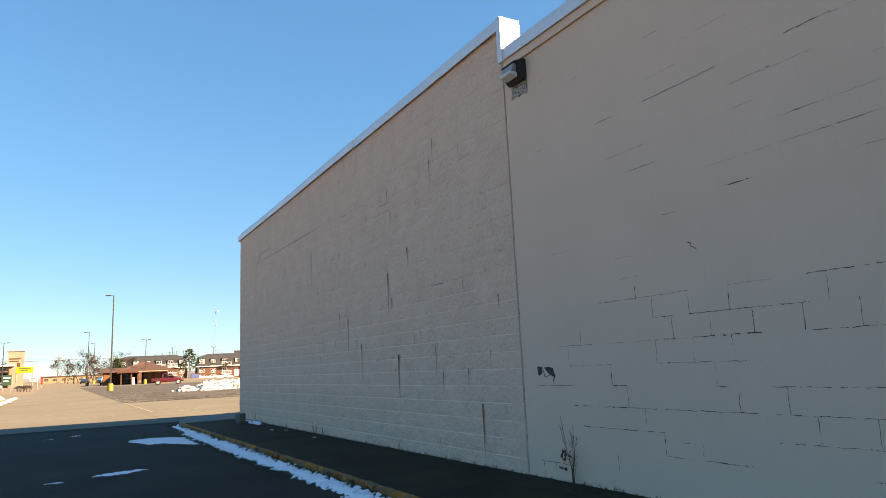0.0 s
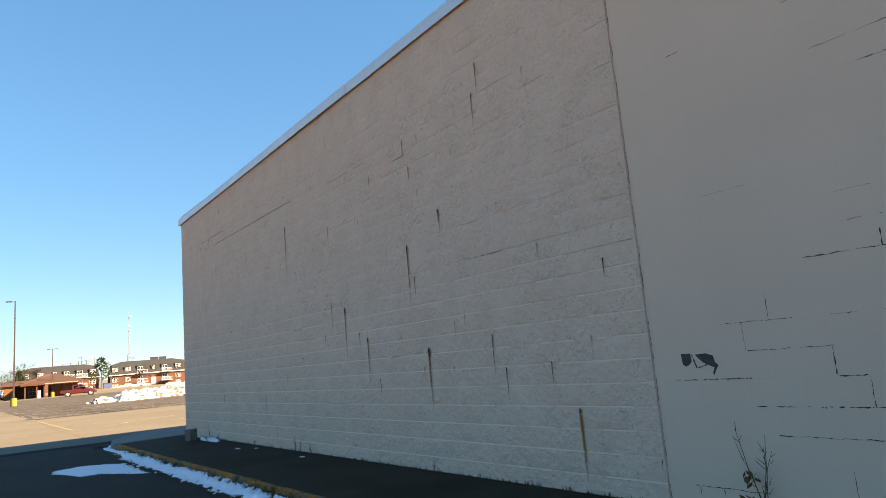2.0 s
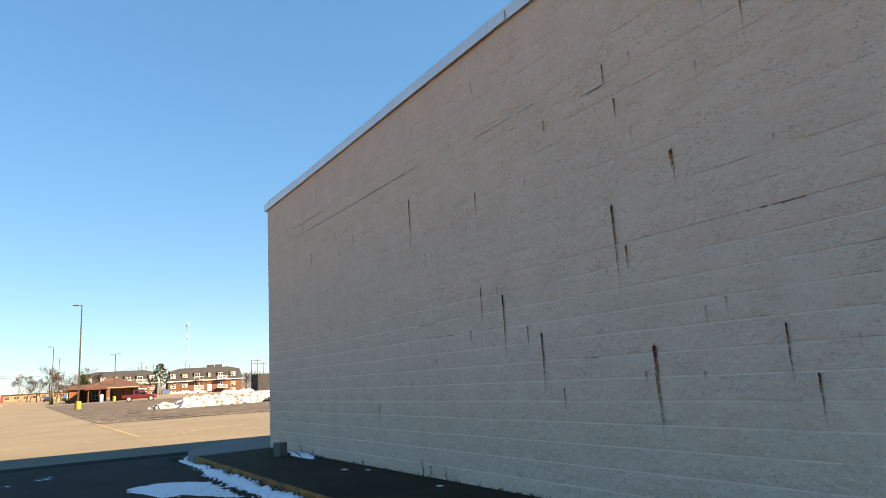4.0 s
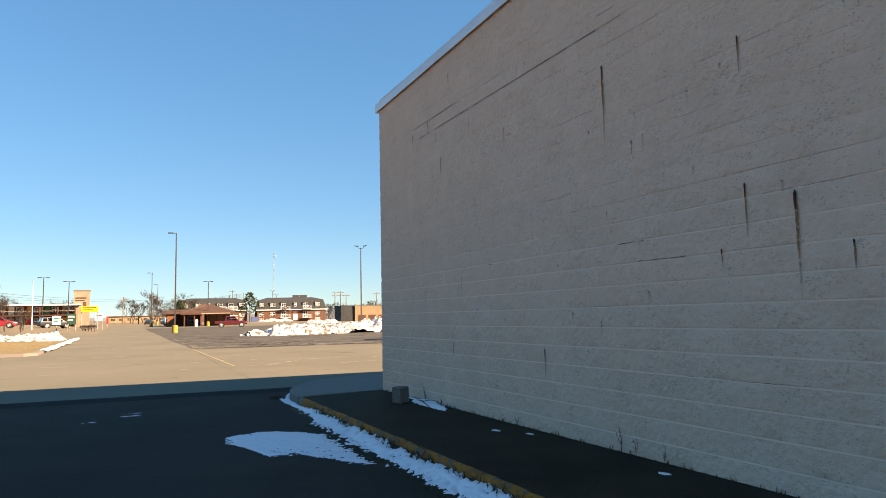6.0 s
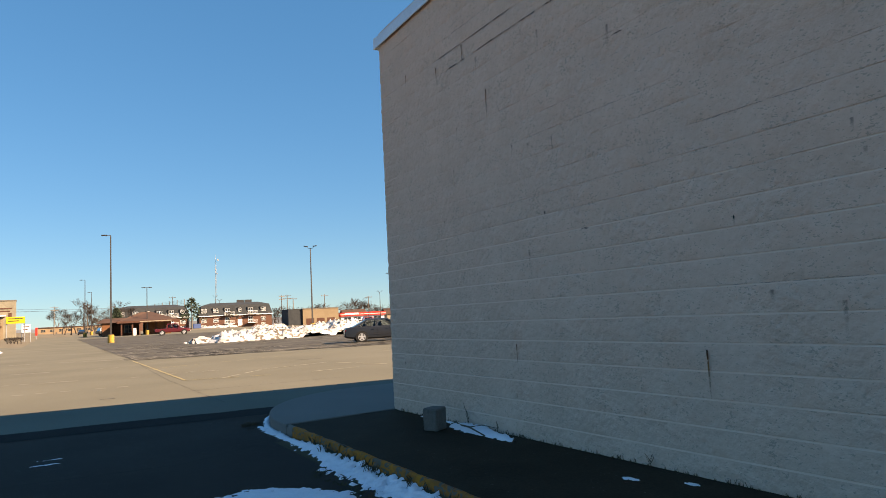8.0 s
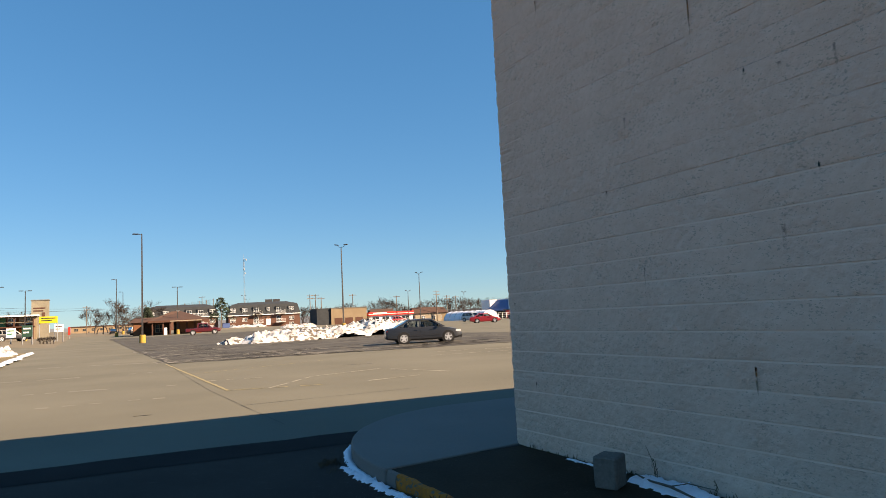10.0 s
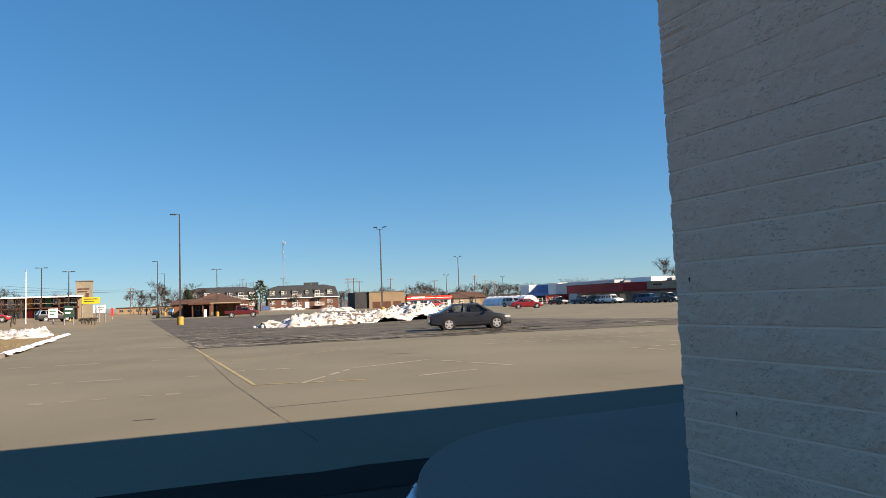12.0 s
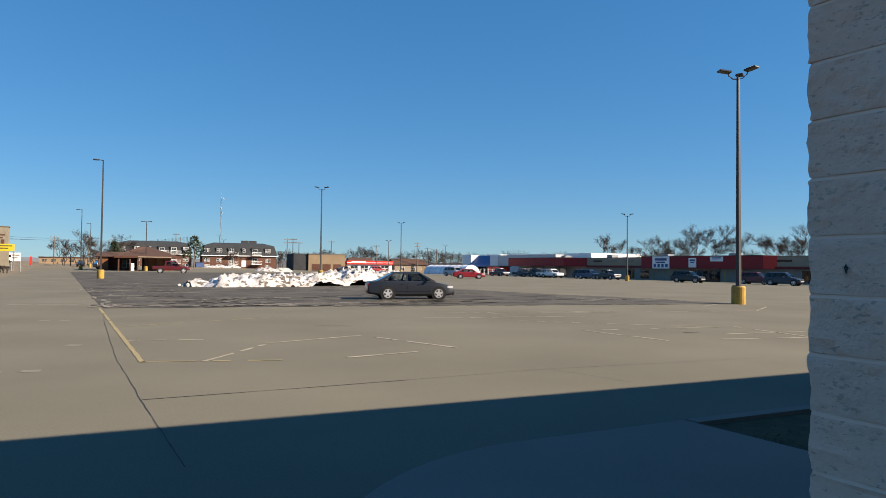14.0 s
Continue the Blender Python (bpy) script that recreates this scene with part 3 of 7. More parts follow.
# open cracks and patched seams in the lot
for i, (pts, w) in enumerate((
        ([(-1.40, 4.2), (-1.42, 7.2), (-1.43, 11.1), (-1.2, 19.1), (-0.9, 25)], 0.009), ([(-1.42, 7.22), (0.24, 7.12), (2.0, 7.06)], 0.02),
        ([(4.4, 7.0), (4.5, 6.87), (4.77, 5.47)], 0.008), ([(3.6, 15.7), (4.0, 15.56), (4.5, 15.3)], 0.07),
        ([(2.0, 7.06), (4.4, 7.0), (9, 6.3)], 0.008), ([(11.5, 10.3), (12.0, 10.2)], 0.07), ([(14.8, 9.3), (15.4, 8.9), (16.4, 8.8)], 0.05), ([(-3.3, 7.3), (-3.0, 7.25)], 0.04))):
    strip("pavement_crack", pts, w, 0.005, M["crack"], ground, 0.012, i * 5.3)
for i, (pts, w) in enumerate((([(-5.6, -1.2), (-4.4, -0.9), (-3.0, -1.1), (-2.1, -0.6)], 0.012), ([(-4.7, -3.4), (-4.1, -3.2), (-3.3, -3.5)], 0.012), ([(-3.4, -7.2), (-2.7, -6.6), (-2.2, -6.7)], 0.010))):
    strip("pavement_crack", pts, w, 0.009, M["edge_asphalt"], ground, 0.06, 30 + i * 4.1)
for i, (pts, w) in enumerate((([(-9, 15.2), (-4, 14.3), (-1.2, 13.2)], 0.25), ([(-8, 11.0), (-2.5, 10.2)], 0.2), ([(-7, 21), (-2, 20)], 0.3), ([(-6, 30), (0, 27)], 0.4))):
    strip("worn_mark", pts, w, 0.004, M["worn"], ground, 0.1, 50 + i * 5.3, 0.3)


# ---- raised walk beside the building ----
WALK_Z = 0.13
walk_slab = part("pavement_walk", boxed(-1.566, 0.2, -45, -0.06, -0.05, WALK_Z), M["walk_dark"])
tagged(walk_slab, "dark damp dirty concrete walk beside the wall", "walkway", kind="structure")
# the rounded pale concrete apron at the corner
arc = [(-1.62, -0.20)]
for k in range(0, 25):
    a = math.pi - k * (math.pi / 2) / 24
    arc.append((1.0 + 2.62 * math.cos(a), 3.2 * math.sin(a)))
outline = arc + [(3.02, 3.10), (3.02, -0.6), (0.1, -0.03)]
apron = part("pavement_apron", prism(bmesh.new(), outline, -0.05, 0.145), M["concrete"])
tagged(apron, "pale smooth new concrete apron rounding the corner", "pavement", kind="structure")
md = apron.modifiers.new("bevel", "BEVEL")
md.width, md.segments, md.limit_method = 0.02, 2, "ANGLE"
kerb_e = part("kerb_east", prism(bmesh.new(), [(3.04, 2.95), (3.04, 3.10), (40, 0.05), (40, -0.10)], -0.05, 0.145), M["concrete"])
tagged(kerb_e, "pale concrete kerb along the planting bed", "kerb", kind="structure")
bed = part("ground_bed", prism(bmesh.new(), [(3.03, -0.8), (3.03, 2.93), (40, -0.12), (40, -4)], -0.05, 0.11), M["soil"])
tagged(bed, "dark soil and dead turf planting bed", "planting bed", kind="structure")
tagged(part("joint_line", boxed(-1.56, 0.06, -0.09, -0.035, 0.08, 0.134), M["crack"], walk_slab))


def kerb_piece(y0, y1, seed, material, x0=-1.605, x1=-1.455):
    """A worn kerb length with chipped, rounded edges."""
    n = max(2, int((y1 - y0) / 0.09))
    prof = [(0.0, -0.05), (0.004, 0.085), (0.012, 0.122), (0.026, 0.134), (0.055, 0.133), (0.06, 0.05)]
    verts, faces = [], []
    for k in range(n + 1):
        y = y0 + (y1 - y0) * k / n
        for i, (px, pz) in enumerate(prof):
            c = 0.010 * fbm(y * 5 + seed, i * 1.7, seed) if 0 < i < 5 else 0
            chip = 0.022 * clamp(fbm(y * 2.3, seed * 3.1, i * 0.2) - 0.25, 0, 1) if i in (2, 3) else 0
            verts.append((x0 + px + c + chip, y, pz + 0.6 * c - chip))
    w = len(prof)
    for k in range(n):
        for i in range(w - 1):
            a = k * w + i
            faces.append((a, a + w, a + w + 1, a + 1))
    faces.append(tuple(range(w)))
    faces.append(tuple(n * w + i for i in reversed(range(w))))
    return verts, faces


kerb = tagged(new("kerb"), "worn kerb with chipped flaking yellow paint", "kerb", kind="structure")
y, k = -0.42, 0
while y > -30:
    L = 1.55
    v, f = kerb_piece(y - L + 0.012, y, k * 1.3, None)
    mesh_of("kerb_stone", v, f, M["yellow_kerb"], kerb)
    y -= L
    k += 1
v, f = kerb_piece(-0.41, -0.10, 77, None)
mesh_of("kerb_stone", v, f, M["concrete"], kerb)

# ---- the painted block building ----
C, BL = 0.2032, 0.4064          # course height and block length
Z0, TOP, TOP2, STEP = 0.10, 5.36, 5.08, -13.86
body = part("wall_core", boxed(-0.0010, 0.30, STEP, -0.05, -0.1, TOP + 0.02), M["rough_paint"])
wall_1 = tagged(body, "shaded off-white painted split-face block wall with rust runs", "wall", kind="structure")
wall_1.name = "wall_west_rough"
wall_2 = tagged(part("wall_west_smooth", boxed(0.0008, 0.30, -45, STEP, -0.1, TOP2 + 0.02), M["smooth_paint"]), "shaded off-white painted smooth block wall with cracked joints", "wall", kind="structure")
FD = Vector((math.cos(radians(-5)), math.sin(radians(-5))))  # the line of the front wall


def front(s, d):
    return (s * FD.x - d * FD.y, s * FD.y + d * FD.x)


wn_ = part("wall_north", prism(bmesh.new(), [(0.25, -0.02), front(46, 0), front(46, -0.3), (0.32, -0.33)], -0.1, TOP), M["rough_paint"])
tagged(wn_, "off-white painted block front wall", "wall", kind="structure")
tagged(part("wall_east", boxed(45.6, 45.9, -45, -4.0, -0.8, TOP), M["smooth_paint"]), "painted block wall", "wall", kind="structure")
tagged(part("wall_south", boxed(0, 45.9, -45.3, -45, -0.8, TOP2), M["smooth_paint"]), "painted block wall", "wall", kind="structure")
roof_hi = part("roof_high", prism(bmesh.new(), [(0.31, STEP), (45.6, STEP), (45.6, -4.4), (0.31, -0.4)], TOP2 - 0.31, TOP2 - 0.11), M["roof_felt"])
tagged(roof_hi, "flat felt roof", "roof", kind="structure")
tagged(part("roof_low", boxed(0.05, 45.8, -45, STEP, TOP2 - 0.3, TOP2 - 0.1), M["roof_felt"]), "flat felt roof", "roof", kind="structure")
tagged(part("wall_step", boxed(0.12, 0.22, STEP, STEP + 0.3, TOP2 - 0.1, TOP + 0.32), M["white_paint"]), "white painted parapet return", "wall", kind="structure")


def coping(y0, y1, z, gap_seed, rise=0.0):
    """Bent sheet-metal edge on the parapet, in lengths with open seams."""
    prof = [(-0.055, -0.17), (-0.062, -0.165), (-0.05, -0.01), (-0.045, 0.0), (0.235, 0.025), (0.25, -0.11), (0.24, -0.11), (0.225, 0.013), (-0.038, -0.012), (-0.05, -0.17)]
    L, k = 3.05, 0
    while y0 > y1:
        e = max(y0 - L, y1)
        bm = bmesh.new()
        d = 0.006 * math.sin(gap_seed + k * 2.3)
        a = [bm.verts.new((px + d, y0 - 0.004, z + 0.17 + pz - rise * y0)) for px, pz in prof]
        b = [bm.verts.new((px + d, e + 0.004, z + 0.17 + pz - rise * e)) for px, pz in prof]
        n = len(prof)
        for i in range(n):
            bm.faces.new((a[i], b[i], b[(i + 1) % n], a[(i + 1) % n]))
        yield bm
        y0, k = e, k + 1


trim = tagged(new("trim_coping"), "pale grey sheet-metal coping along the parapet", "coping", kind="structure")
for bm in coping(0.08, STEP + 0.0, TOP, 0.3, 0.0115):
    part("coping_length", bm, M["flashing"], trim)
for bm in coping(STEP - 0.01, -45, TOP2, 1.7):
    part("coping_length", bm, M["flashing"], trim)
part("coping_end", boxed(-0.074, 0.235, STEP - 0.09, STEP - 0.002, TOP2 - 0.01, TOP + 0.315), M["flashing"], trim)
part("under_trim", boxed(-0.03, 0.0, -45, STEP - 0.06, TOP2 - 0.10, TOP2 + 0.01), M["smooth_paint"], trim)
part("coping_front", prism(bmesh.new(), [(-0.06, 0.07), front(46, 0.06), front(46, -0.3), (0.0, -0.3)], TOP, TOP + 0.17), M["flashing"], trim)

rng = random.Random(5)


def rough_block(seed, length=BL, end=False, joint=0.0055):
    """One split-face block, its broken face towards -x; end: also broken on the corner side."""
    ny, g = 4, -0.0004
    cut = (0, 0.012, 0.14, 0.26, 0.38, 0.5, 0.62, 0.74, 0.86, 0.935, 1) if end else (0, 0.012, 0.5, 0.935, 1)
    nz = len(cut) - 1
    r = random.Random(seed)
    h = C
    verts, faces = [], []
    for j in range(nz + 1):
        for i in range(ny + 1):
            y, z = (length - 2 * g) * (i / ny) - length / 2 + g, h * cut[j]
            edge = i in (0, ny), j in (0, nz)
            x = -0.006 - r.uniform(0, 0.015)
            if edge[1]:
                x = -0.0125 + (joint if j else 0.0008) - r.uniform(0, 0.0004)
            elif edge[0]:
                x = -0.0125
            elif j in (1, nz - 1):
                x = -0.0105 - r.uniform(0, 0.005)
            yy = y + (r.uniform(-0.012, 0.012) if 0 < i < ny else 0)
            if end and i == ny:
                yy = y - 0.005 + 0.012 * fbm(z * 11 + seed * 3.7, seed * 0.31) + r.uniform(-0.002, 0.002) - (0.006 if edge[1] else 0)
                x += r.uniform(0, 0.010)
            verts.append((x, yy, z + (r.uniform(-0.03, 0.03) if j == 2 and nz == 4 else 0)))
    w = ny + 1
    for j in range(nz):
        for i in range(ny):
            a = j * w + i
            faces.append((a, a + w, a + w + 1, a + 1))
    rim = [i for i in range(w)] + [j * w + ny for j in range(1, nz + 1)] + [nz * w + i for i in range(ny - 1, -1, -1)] + [j * w for j in range(nz - 1, 0, -1)]
    n, lip = len(rim), len(verts)
    verts.extend([verts[i] for i in rim])
    base = len(verts)
    for i in rim:
        verts.append((0.06 if not end else 0.29, verts[i][1], verts[i][2]))
    for k in range(n):
        a, b = lip + k, lip + (k + 1) % n
        faces.append((a, b, base + (k + 1) % n, base + k))
    return verts, faces


def flat_block(length=BL):
    g, h, c = 0.0002, C - 0.0004, 0.0004
    L = length / 2 - g
    verts = [(-0.0, -L + c, c), (-0.0, L - c, c), (-0.0, L - c, h - c), (-0.0, -L + c, h - c), (c, -L, 0), (c, L, 0), (c, L, h), (c, -L, h), (0.05, -L, 0), (0.05, L, 0), (0.05, L, h), (0.05, -L, h)]
    faces = [(0, 3, 2, 1)]
    for k in range(4):
        q = (k + 1) % 4
        faces += [(k, q, 4 + q, 4 + k), (4 + k, 4 + q, 8 + q, 8 + k)]
    return verts, faces


def block_mesh(vf, material, smooth):
    me = bpy.data.meshes.new("block")
    me.from_pydata(vf[0], [], vf[1])
    me.materials.append(material)
    if smooth:
        me.polygons.foreach_set("use_smooth", [True] * len(me.polygons))
    bm = bmesh.new()
    bm.from_mesh(me)
    bmesh.ops.recalc_face_normals(bm, faces=bm.faces[:])
    bm.to_mesh(me)
    bm.free()
    if smooth:
        me.set_sharp_from_angle(angle=radians(20))
    return me


def lighten_joints(me, z0):
    """Paint-filled bed joints: a paler colour paints in sky light on the sloping head of each block."""
    me.materials.append(M["joint_lit"])
    for p in me.polygons:
        f = ((p.center.z - z0) / C) % 1.0
        if 0.945 < f < 0.995 and p.normal.x < -0.3 and p.center.z - z0 < C * 11 and fbm(p.center.y * 3.1, p.center.z * 2.3, z0 + 5) > -0.12:
            p.material_index = 1


def lay_blocks():
    """All blocks of both wall stretches: the lower, nearer ones as single pieces, the rest joined."""
    variants = [rough_block(100 + k) for k in range(18)]
    faint = [rough_block(100 + k, joint=0.0022) for k in range(18)]
    meshes = [block_mesh(v, M["rough_paint"], True) for v in variants]
    for me in meshes:
        lighten_joints(me, 0.0)
    flat = flat_block()
    flat_me = block_mesh(flat, M["smooth_paint"], False)
    far = {"rough": ([], []), "smooth": ([], [])}

    def add(key, vf, dx, dy, dz):
        V, F = far[key]
        b = len(V)
        V.extend((x + dx, y + dy, z + dz) for x, y, z in vf[0])
        F.extend(tuple(i + b for i in f) for f in vf[1])
    for row in range(27):
        z = Z0 + C * row
        # corner block, whole or half by turns
        Lc = BL if row % 2 else BL / 2
        e = rough_block(900 + row, Lc, True)
        me = block_mesh(e, M["rough_paint"], True)
        lighten_joints(me, 0.0)
        ob = new("block", me)
        ob.parent = wall_1
        ob.location = (0, -Lc / 2, z)
        y = -Lc - BL / 2
        while y - BL / 2 > STEP - 0.01:
            k, dx = rng.randrange(18), rng.uniform(-0.0002, 0.0002)
            if row < 10 and y > -11.6:
                ob = new("block", meshes[k])
                ob.parent = wall_1
                ob.location = (dx, y, z)
            else:
                add("rough", variants[k] if row < 12 or k < 2 else faint[k], dx, y, z)
            y -= BL
        rest = y + BL / 2 - STEP
        if rest > 0.04:
            e = rough_block(500 + row, rest)
            add("rough", e, 0, STEP + rest / 2, z)
        # the smooth stretch
        if row < 25:
            y = -15.90 + BL / 2 + (0 if row % 2 == 0 else BL / 2) + 5 * BL
            first = STEP - (y - BL / 2 - BL)
            while y > -19.5:
                top_e = min(y + BL / 2, STEP)
                L = top_e - (y - BL / 2)
                if L > 0.03:
                    if L > BL - 0.001 and row < 12:
                        ob = new("block", flat_me)
                        ob.parent = wall_2
                        ob.location = (0, y, z)
                    else:
                        add("smooth", flat_block(L) if L < BL - 0.001 else flat, 0, top_e - L / 2, z)
                y -= BL
    for key, mat, par in (("rough", "rough_paint", wall_1), ("smooth", "smooth_paint", wall_2)):
        V, F = far[key]
        ob = mesh_of("block_courses", V, F, M[mat], par, key == "rough")
        bm = bmesh.new()
        bm.from_mesh(ob.data)
        bmesh.ops.recalc_face_normals(bm, faces=bm.faces[:])
        bm.to_mesh(ob.data)
        bm.free()
        ob.data.set_sharp_from_angle(angle=radians(20))
        if key == "rough":
            lighten_joints(ob.data, Z0)
        tagged(ob, kind="stuff")


def on_wall(name, y, z, width, length, material, parent, x=-0.024):
    """A run-down stain on the wall, its head at (y, z)."""
    n = max(4, int(length / 0.05))
    verts, faces, uvs = [], [], []
    for k in range(n + 1):
        t = k / n
        o = 0.008 * fbm(y * 3.3, t * length * 4, 2.0) + 0.005 * fbm(y * 3.3, t * length * 22, 5.0)
        for s in (-1, 1):
            verts.append((x, y + o + s * width * (0.5 + 0.25 * (1 - t)), z - t * length))
            uvs.append((0.0 if s < 0 else 1.0, 1 - t))
    for k in range(n):
        faces.append((2 * k, 2 * k + 1, 2 * k + 3, 2 * k + 2))
    return mesh_of(name, verts, faces, material, parent, uvs=uvs)


def wall_crack(y0, z0, y1, z1, w, parent, x, seed, material="crack"):
    """A thin uneven open line in a joint."""
    L = math.hypot(y1 - y0, z1 - z0)
    n = max(4, int(L / 0.011))
    ny, nz = -(z1 - z0) / L, (y1 - y0) / L
    verts, faces = [], []
    for k in range(n + 1):
        t = k / n
        y, z = y0 + (y1 - y0) * t, z0 + (z1 - z0) * t
        o = 0.005 * fbm(y * 11 + seed, z * 11) + 0.003 * fbm(y * 60, z * 60, seed)
        ww = w * (0.20 + 0.55 * clamp(0.35 + 1.3 * fbm(y * 26 + seed, z * 26 + seed) + 0.5 * fbm(y * 6, z * 6, seed), 0, 1.1)) * (0.3 if k in (0, n) else 1)
        for s in (-1, 1):
            verts.append((x, y + ny * (o + s * ww), z + nz * (o + s * ww)))
    for k in range(n):
        if fbm(k * 0.10 + seed * 2.7, seed) + 0.35 * fbm(k * 0.8, seed * 1.3, 5) < 0.26 or k == 0:
            faces.append((2 * k, 2 * k + 1, 2 * k + 3, 2 * k + 2))
    return mesh_of("crack", verts, faces, M[material], parent)


# ---- wear on the walls ----
RUNS = [(-12.0, 4.72, 0.37), (-11.89, 4.4, 0.44), (-10.34, 2.91, 0.67), (-10.46, 2.5, 0.28), (-8.14, 2.44, 0.45), (-8.56, 2.3, 0.65), (-8.96, 1.91, 0.21),
        (-9.18, 1.81, 0.56), (-10.65, 1.58, 0.66), (-9.46, 1.24, 0.21), (-11.86, 1.66, 0.44), (-12.04, 1.3, 0.35), (-12.71, 1.33, 0.22), (-13.01, 0.88, 0.70),
        (-6.52, 3.95, 0.7), (-11.06, 3.22, 0.18), (-9.51, 4.06, 0.15), (-13.49, 2.22, 0.17), (-10.41, 4.31, 0.28), (-10.51, 3.92, 0.2)]
RUNS_2 = [(-8.16, 3.62, 0.33), (-3.02, 5.08, 0.17), (-2.70, 3.87, 0.31), (-11.08, 3.23, 0.3), (-9.12, 3.51, 0.1), (-6.9, 3.09, 0.15), (-7.88, 1.95, 0.14), (-2.99, 1.07, 0.19),
          (-5.32, 1.06, 0.34), (-1.64, 4.48, 0.21), (-2.26, 4.55, 0.23), (-0.83, 4.66, 0.12), (-3.12, 3.13, 0.06), (-5.64, 2.0, 0.08), (-3.58, 2.36, 0.07), (-6.27, 3.34, 0.06), (-1.66, 2.54, 0.07), (-0.44, 0.80, 0.1), (-0.14, 1.62, 0.06)]


def pit(y, z, r):
    """The dark rusted hole from which a stain runs."""
    bm = bmesh.new()
    vs = [bm.verts.new((-0.0235, y + r * (0.55 + 0.2 * math.sin(k * 2.1 + y)) * math.cos(k * math.tau / 9), z + r * (1.3 + 0.4 * math.sin(k * 3.3 + z)) * math.sin(k * math.tau / 9))) for k in range(9)]
    bm.faces.new(vs)
    part("rust_pit", bm, M["crack"], wall_1)


for i, (y, z, L) in enumerate(RUNS + RUNS_2):
    big = i in (2, 5, 7, 8, 13, 14)
    if i == 13:
        on_wall("rust_run", y, z, 0.030, L * 1.0, M["rust_bright"], wall_1)
        on_wall("rust_run", y, z - 0.1, 0.020, L - 0.1, M["rust_bright"], wall_1, -0.026)
        on_wall("rust_run", y, z - 0.3, 0.018, L - 0.3, M["rust_bright"], wall_1, -0.028)
    elif i < 14 or L > 0.11:
        on_wall("rust_run", y, z, (0.036 if i == 8 else 0.023) if big else 0.014, L * (1.35 if big else 1.15), M["rust"], wall_1)
        on_wall("rust_run", y, z, 0.016 if big else 0.010, L * 0.26, M["rust_core"], wall_1, -0.0245)
        on_wall("dirt_run", y, z - L * 0.4, 0.013, L * 0.9, M["drip"], wall_1, -0.0225)
    else:
        on_wall("dirt_run", y, z, 0.016, L * 1.1, M["drip"], wall_1)
    pit(y, z - 0.01, 0.020 if big else 0.012)
# faint grey washes below the parapet
r = random.Random(21)
for _ in range(46):
    y, z = r.uniform(-13.6, -0.4), r.uniform(1.2, 5.1)
    on_wall("dirt_run", y, z, r.uniform(0.012, 0.03), r.uniform(0.06, 0.3), M["drip"], wall_1, -0.0228)

ROUGH_CRACKS = [(-1.63, 4.569, -3.2, 4.569), (-1.93, 4.366, -6.84, 4.366), (-4.07, 2.12, -4.34, 2.12), (-4.52, 3.72, -4.75, 3.72), (-6.64, 2.12, -7.0, 2.12), (-9.77, 1.52, -9.99, 1.52), (-6.48, 4.50, -6.73, 4.50),
                (-8.2, 4.30, -9.4, 4.31), (-10.1, 4.10, -10.5, 4.11), (-11.6, 2.53, -12.2, 2.53), (-6.9, 1.93, -7.5, 1.93)]
for i, q in enumerate(ROUGH_CRACKS):
    wall_crack(*q, 0.009 if i < 2 else 0.0068, wall_1, -0.0222, i * 3.7)
# weak open bed joints all along the courses
for k in range(30):
    y, row = r.uniform(-13.5, -0.4), r.randrange(1, 24)
    wall_crack(y, Z0 + C * row - 0.002, y - r.uniform(0.25, 1.1), Z0 + C * row - 0.002, 0.0024, wall_1, -0.0165, k * 1.9, "grime" if k % 3 else "crack")
LOW_JOINTS = [(-15.13, 1.93, -15.9, 1.93), (-15.9, 1.93, -16.31, 1.93), (-15.9, 1.73, -16.13, 1.73), (-16.3, 1.73, -17.0, 1.73), (-15.65, 1.53, -15.92, 1.53), (-15.92, 1.53, -16.32, 1.53), (-16.32, 1.53, -16.97, 1.53), (-14.52, 1.53, -15.07, 1.53),
              (-14.7, 1.32, -15.32, 1.32), (-14.07, 1.12, -14.71, 1.12), (-15.92, 1.32, -16.48, 1.32), (-16.48, 1.32, -16.94, 1.32), (-15.31, 1.12, -15.49, 1.12), (-15.49, 0.917, -15.71, 0.917), (-15.71, 0.915, -16.87, 0.915), (-15.7, 0.713, -15.91, 0.713),
              (-15.91, 0.51, -16.16, 0.51), (-14.84, 0.713, -15.68, 0.713), (-16.32, 0.51, -16.8, 0.51), (-16.06, 0.64, -16.3, 0.64), (-16.49, 1.12, -16.64, 1.12), (-14.71, 0.917, -15.49, 0.917), (-14.11, 0.31, -14.72, 0.305), (-15.32, 1.53, -15.5, 1.53)]
UPRIGHTS = [(-15.71, 2.04, -15.71, 1.93), (-15.9, 1.93, -15.9, 1.73), (-16.31, 1.93, -16.31, 1.73), (-16.71, 1.87, -16.71, 1.73), (-16.11, 1.73, -16.11, 1.53), (-16.51, 1.70, -16.51, 1.53), (-16.91, 1.73, -16.91, 1.53), (-15.9, 1.53, -15.9, 1.32),
            (-16.31, 1.53, -16.31, 1.32), (-16.7, 1.53, -16.7, 1.44), (-14.9, 1.73, -14.9, 1.53), (-14.69, 1.53, -14.69, 1.32), (-15.3, 1.32, -15.3, 1.12), (-15.5, 1.12, -15.5, 0.917), (-15.7, 0.917, -15.7, 0.713), (-15.9, 0.713, -15.9, 0.51),
            (-16.3, 0.64, -16.3, 0.51), (-16.51, 1.32, -16.51, 1.12), (-16.7, 1.07, -16.7, 0.93), (-15.3, 0.51, -15.3, 0.31), (-14.15, 0.31, -14.15, 0.14), (-14.35, 0.3, -14.36, 0.13)]
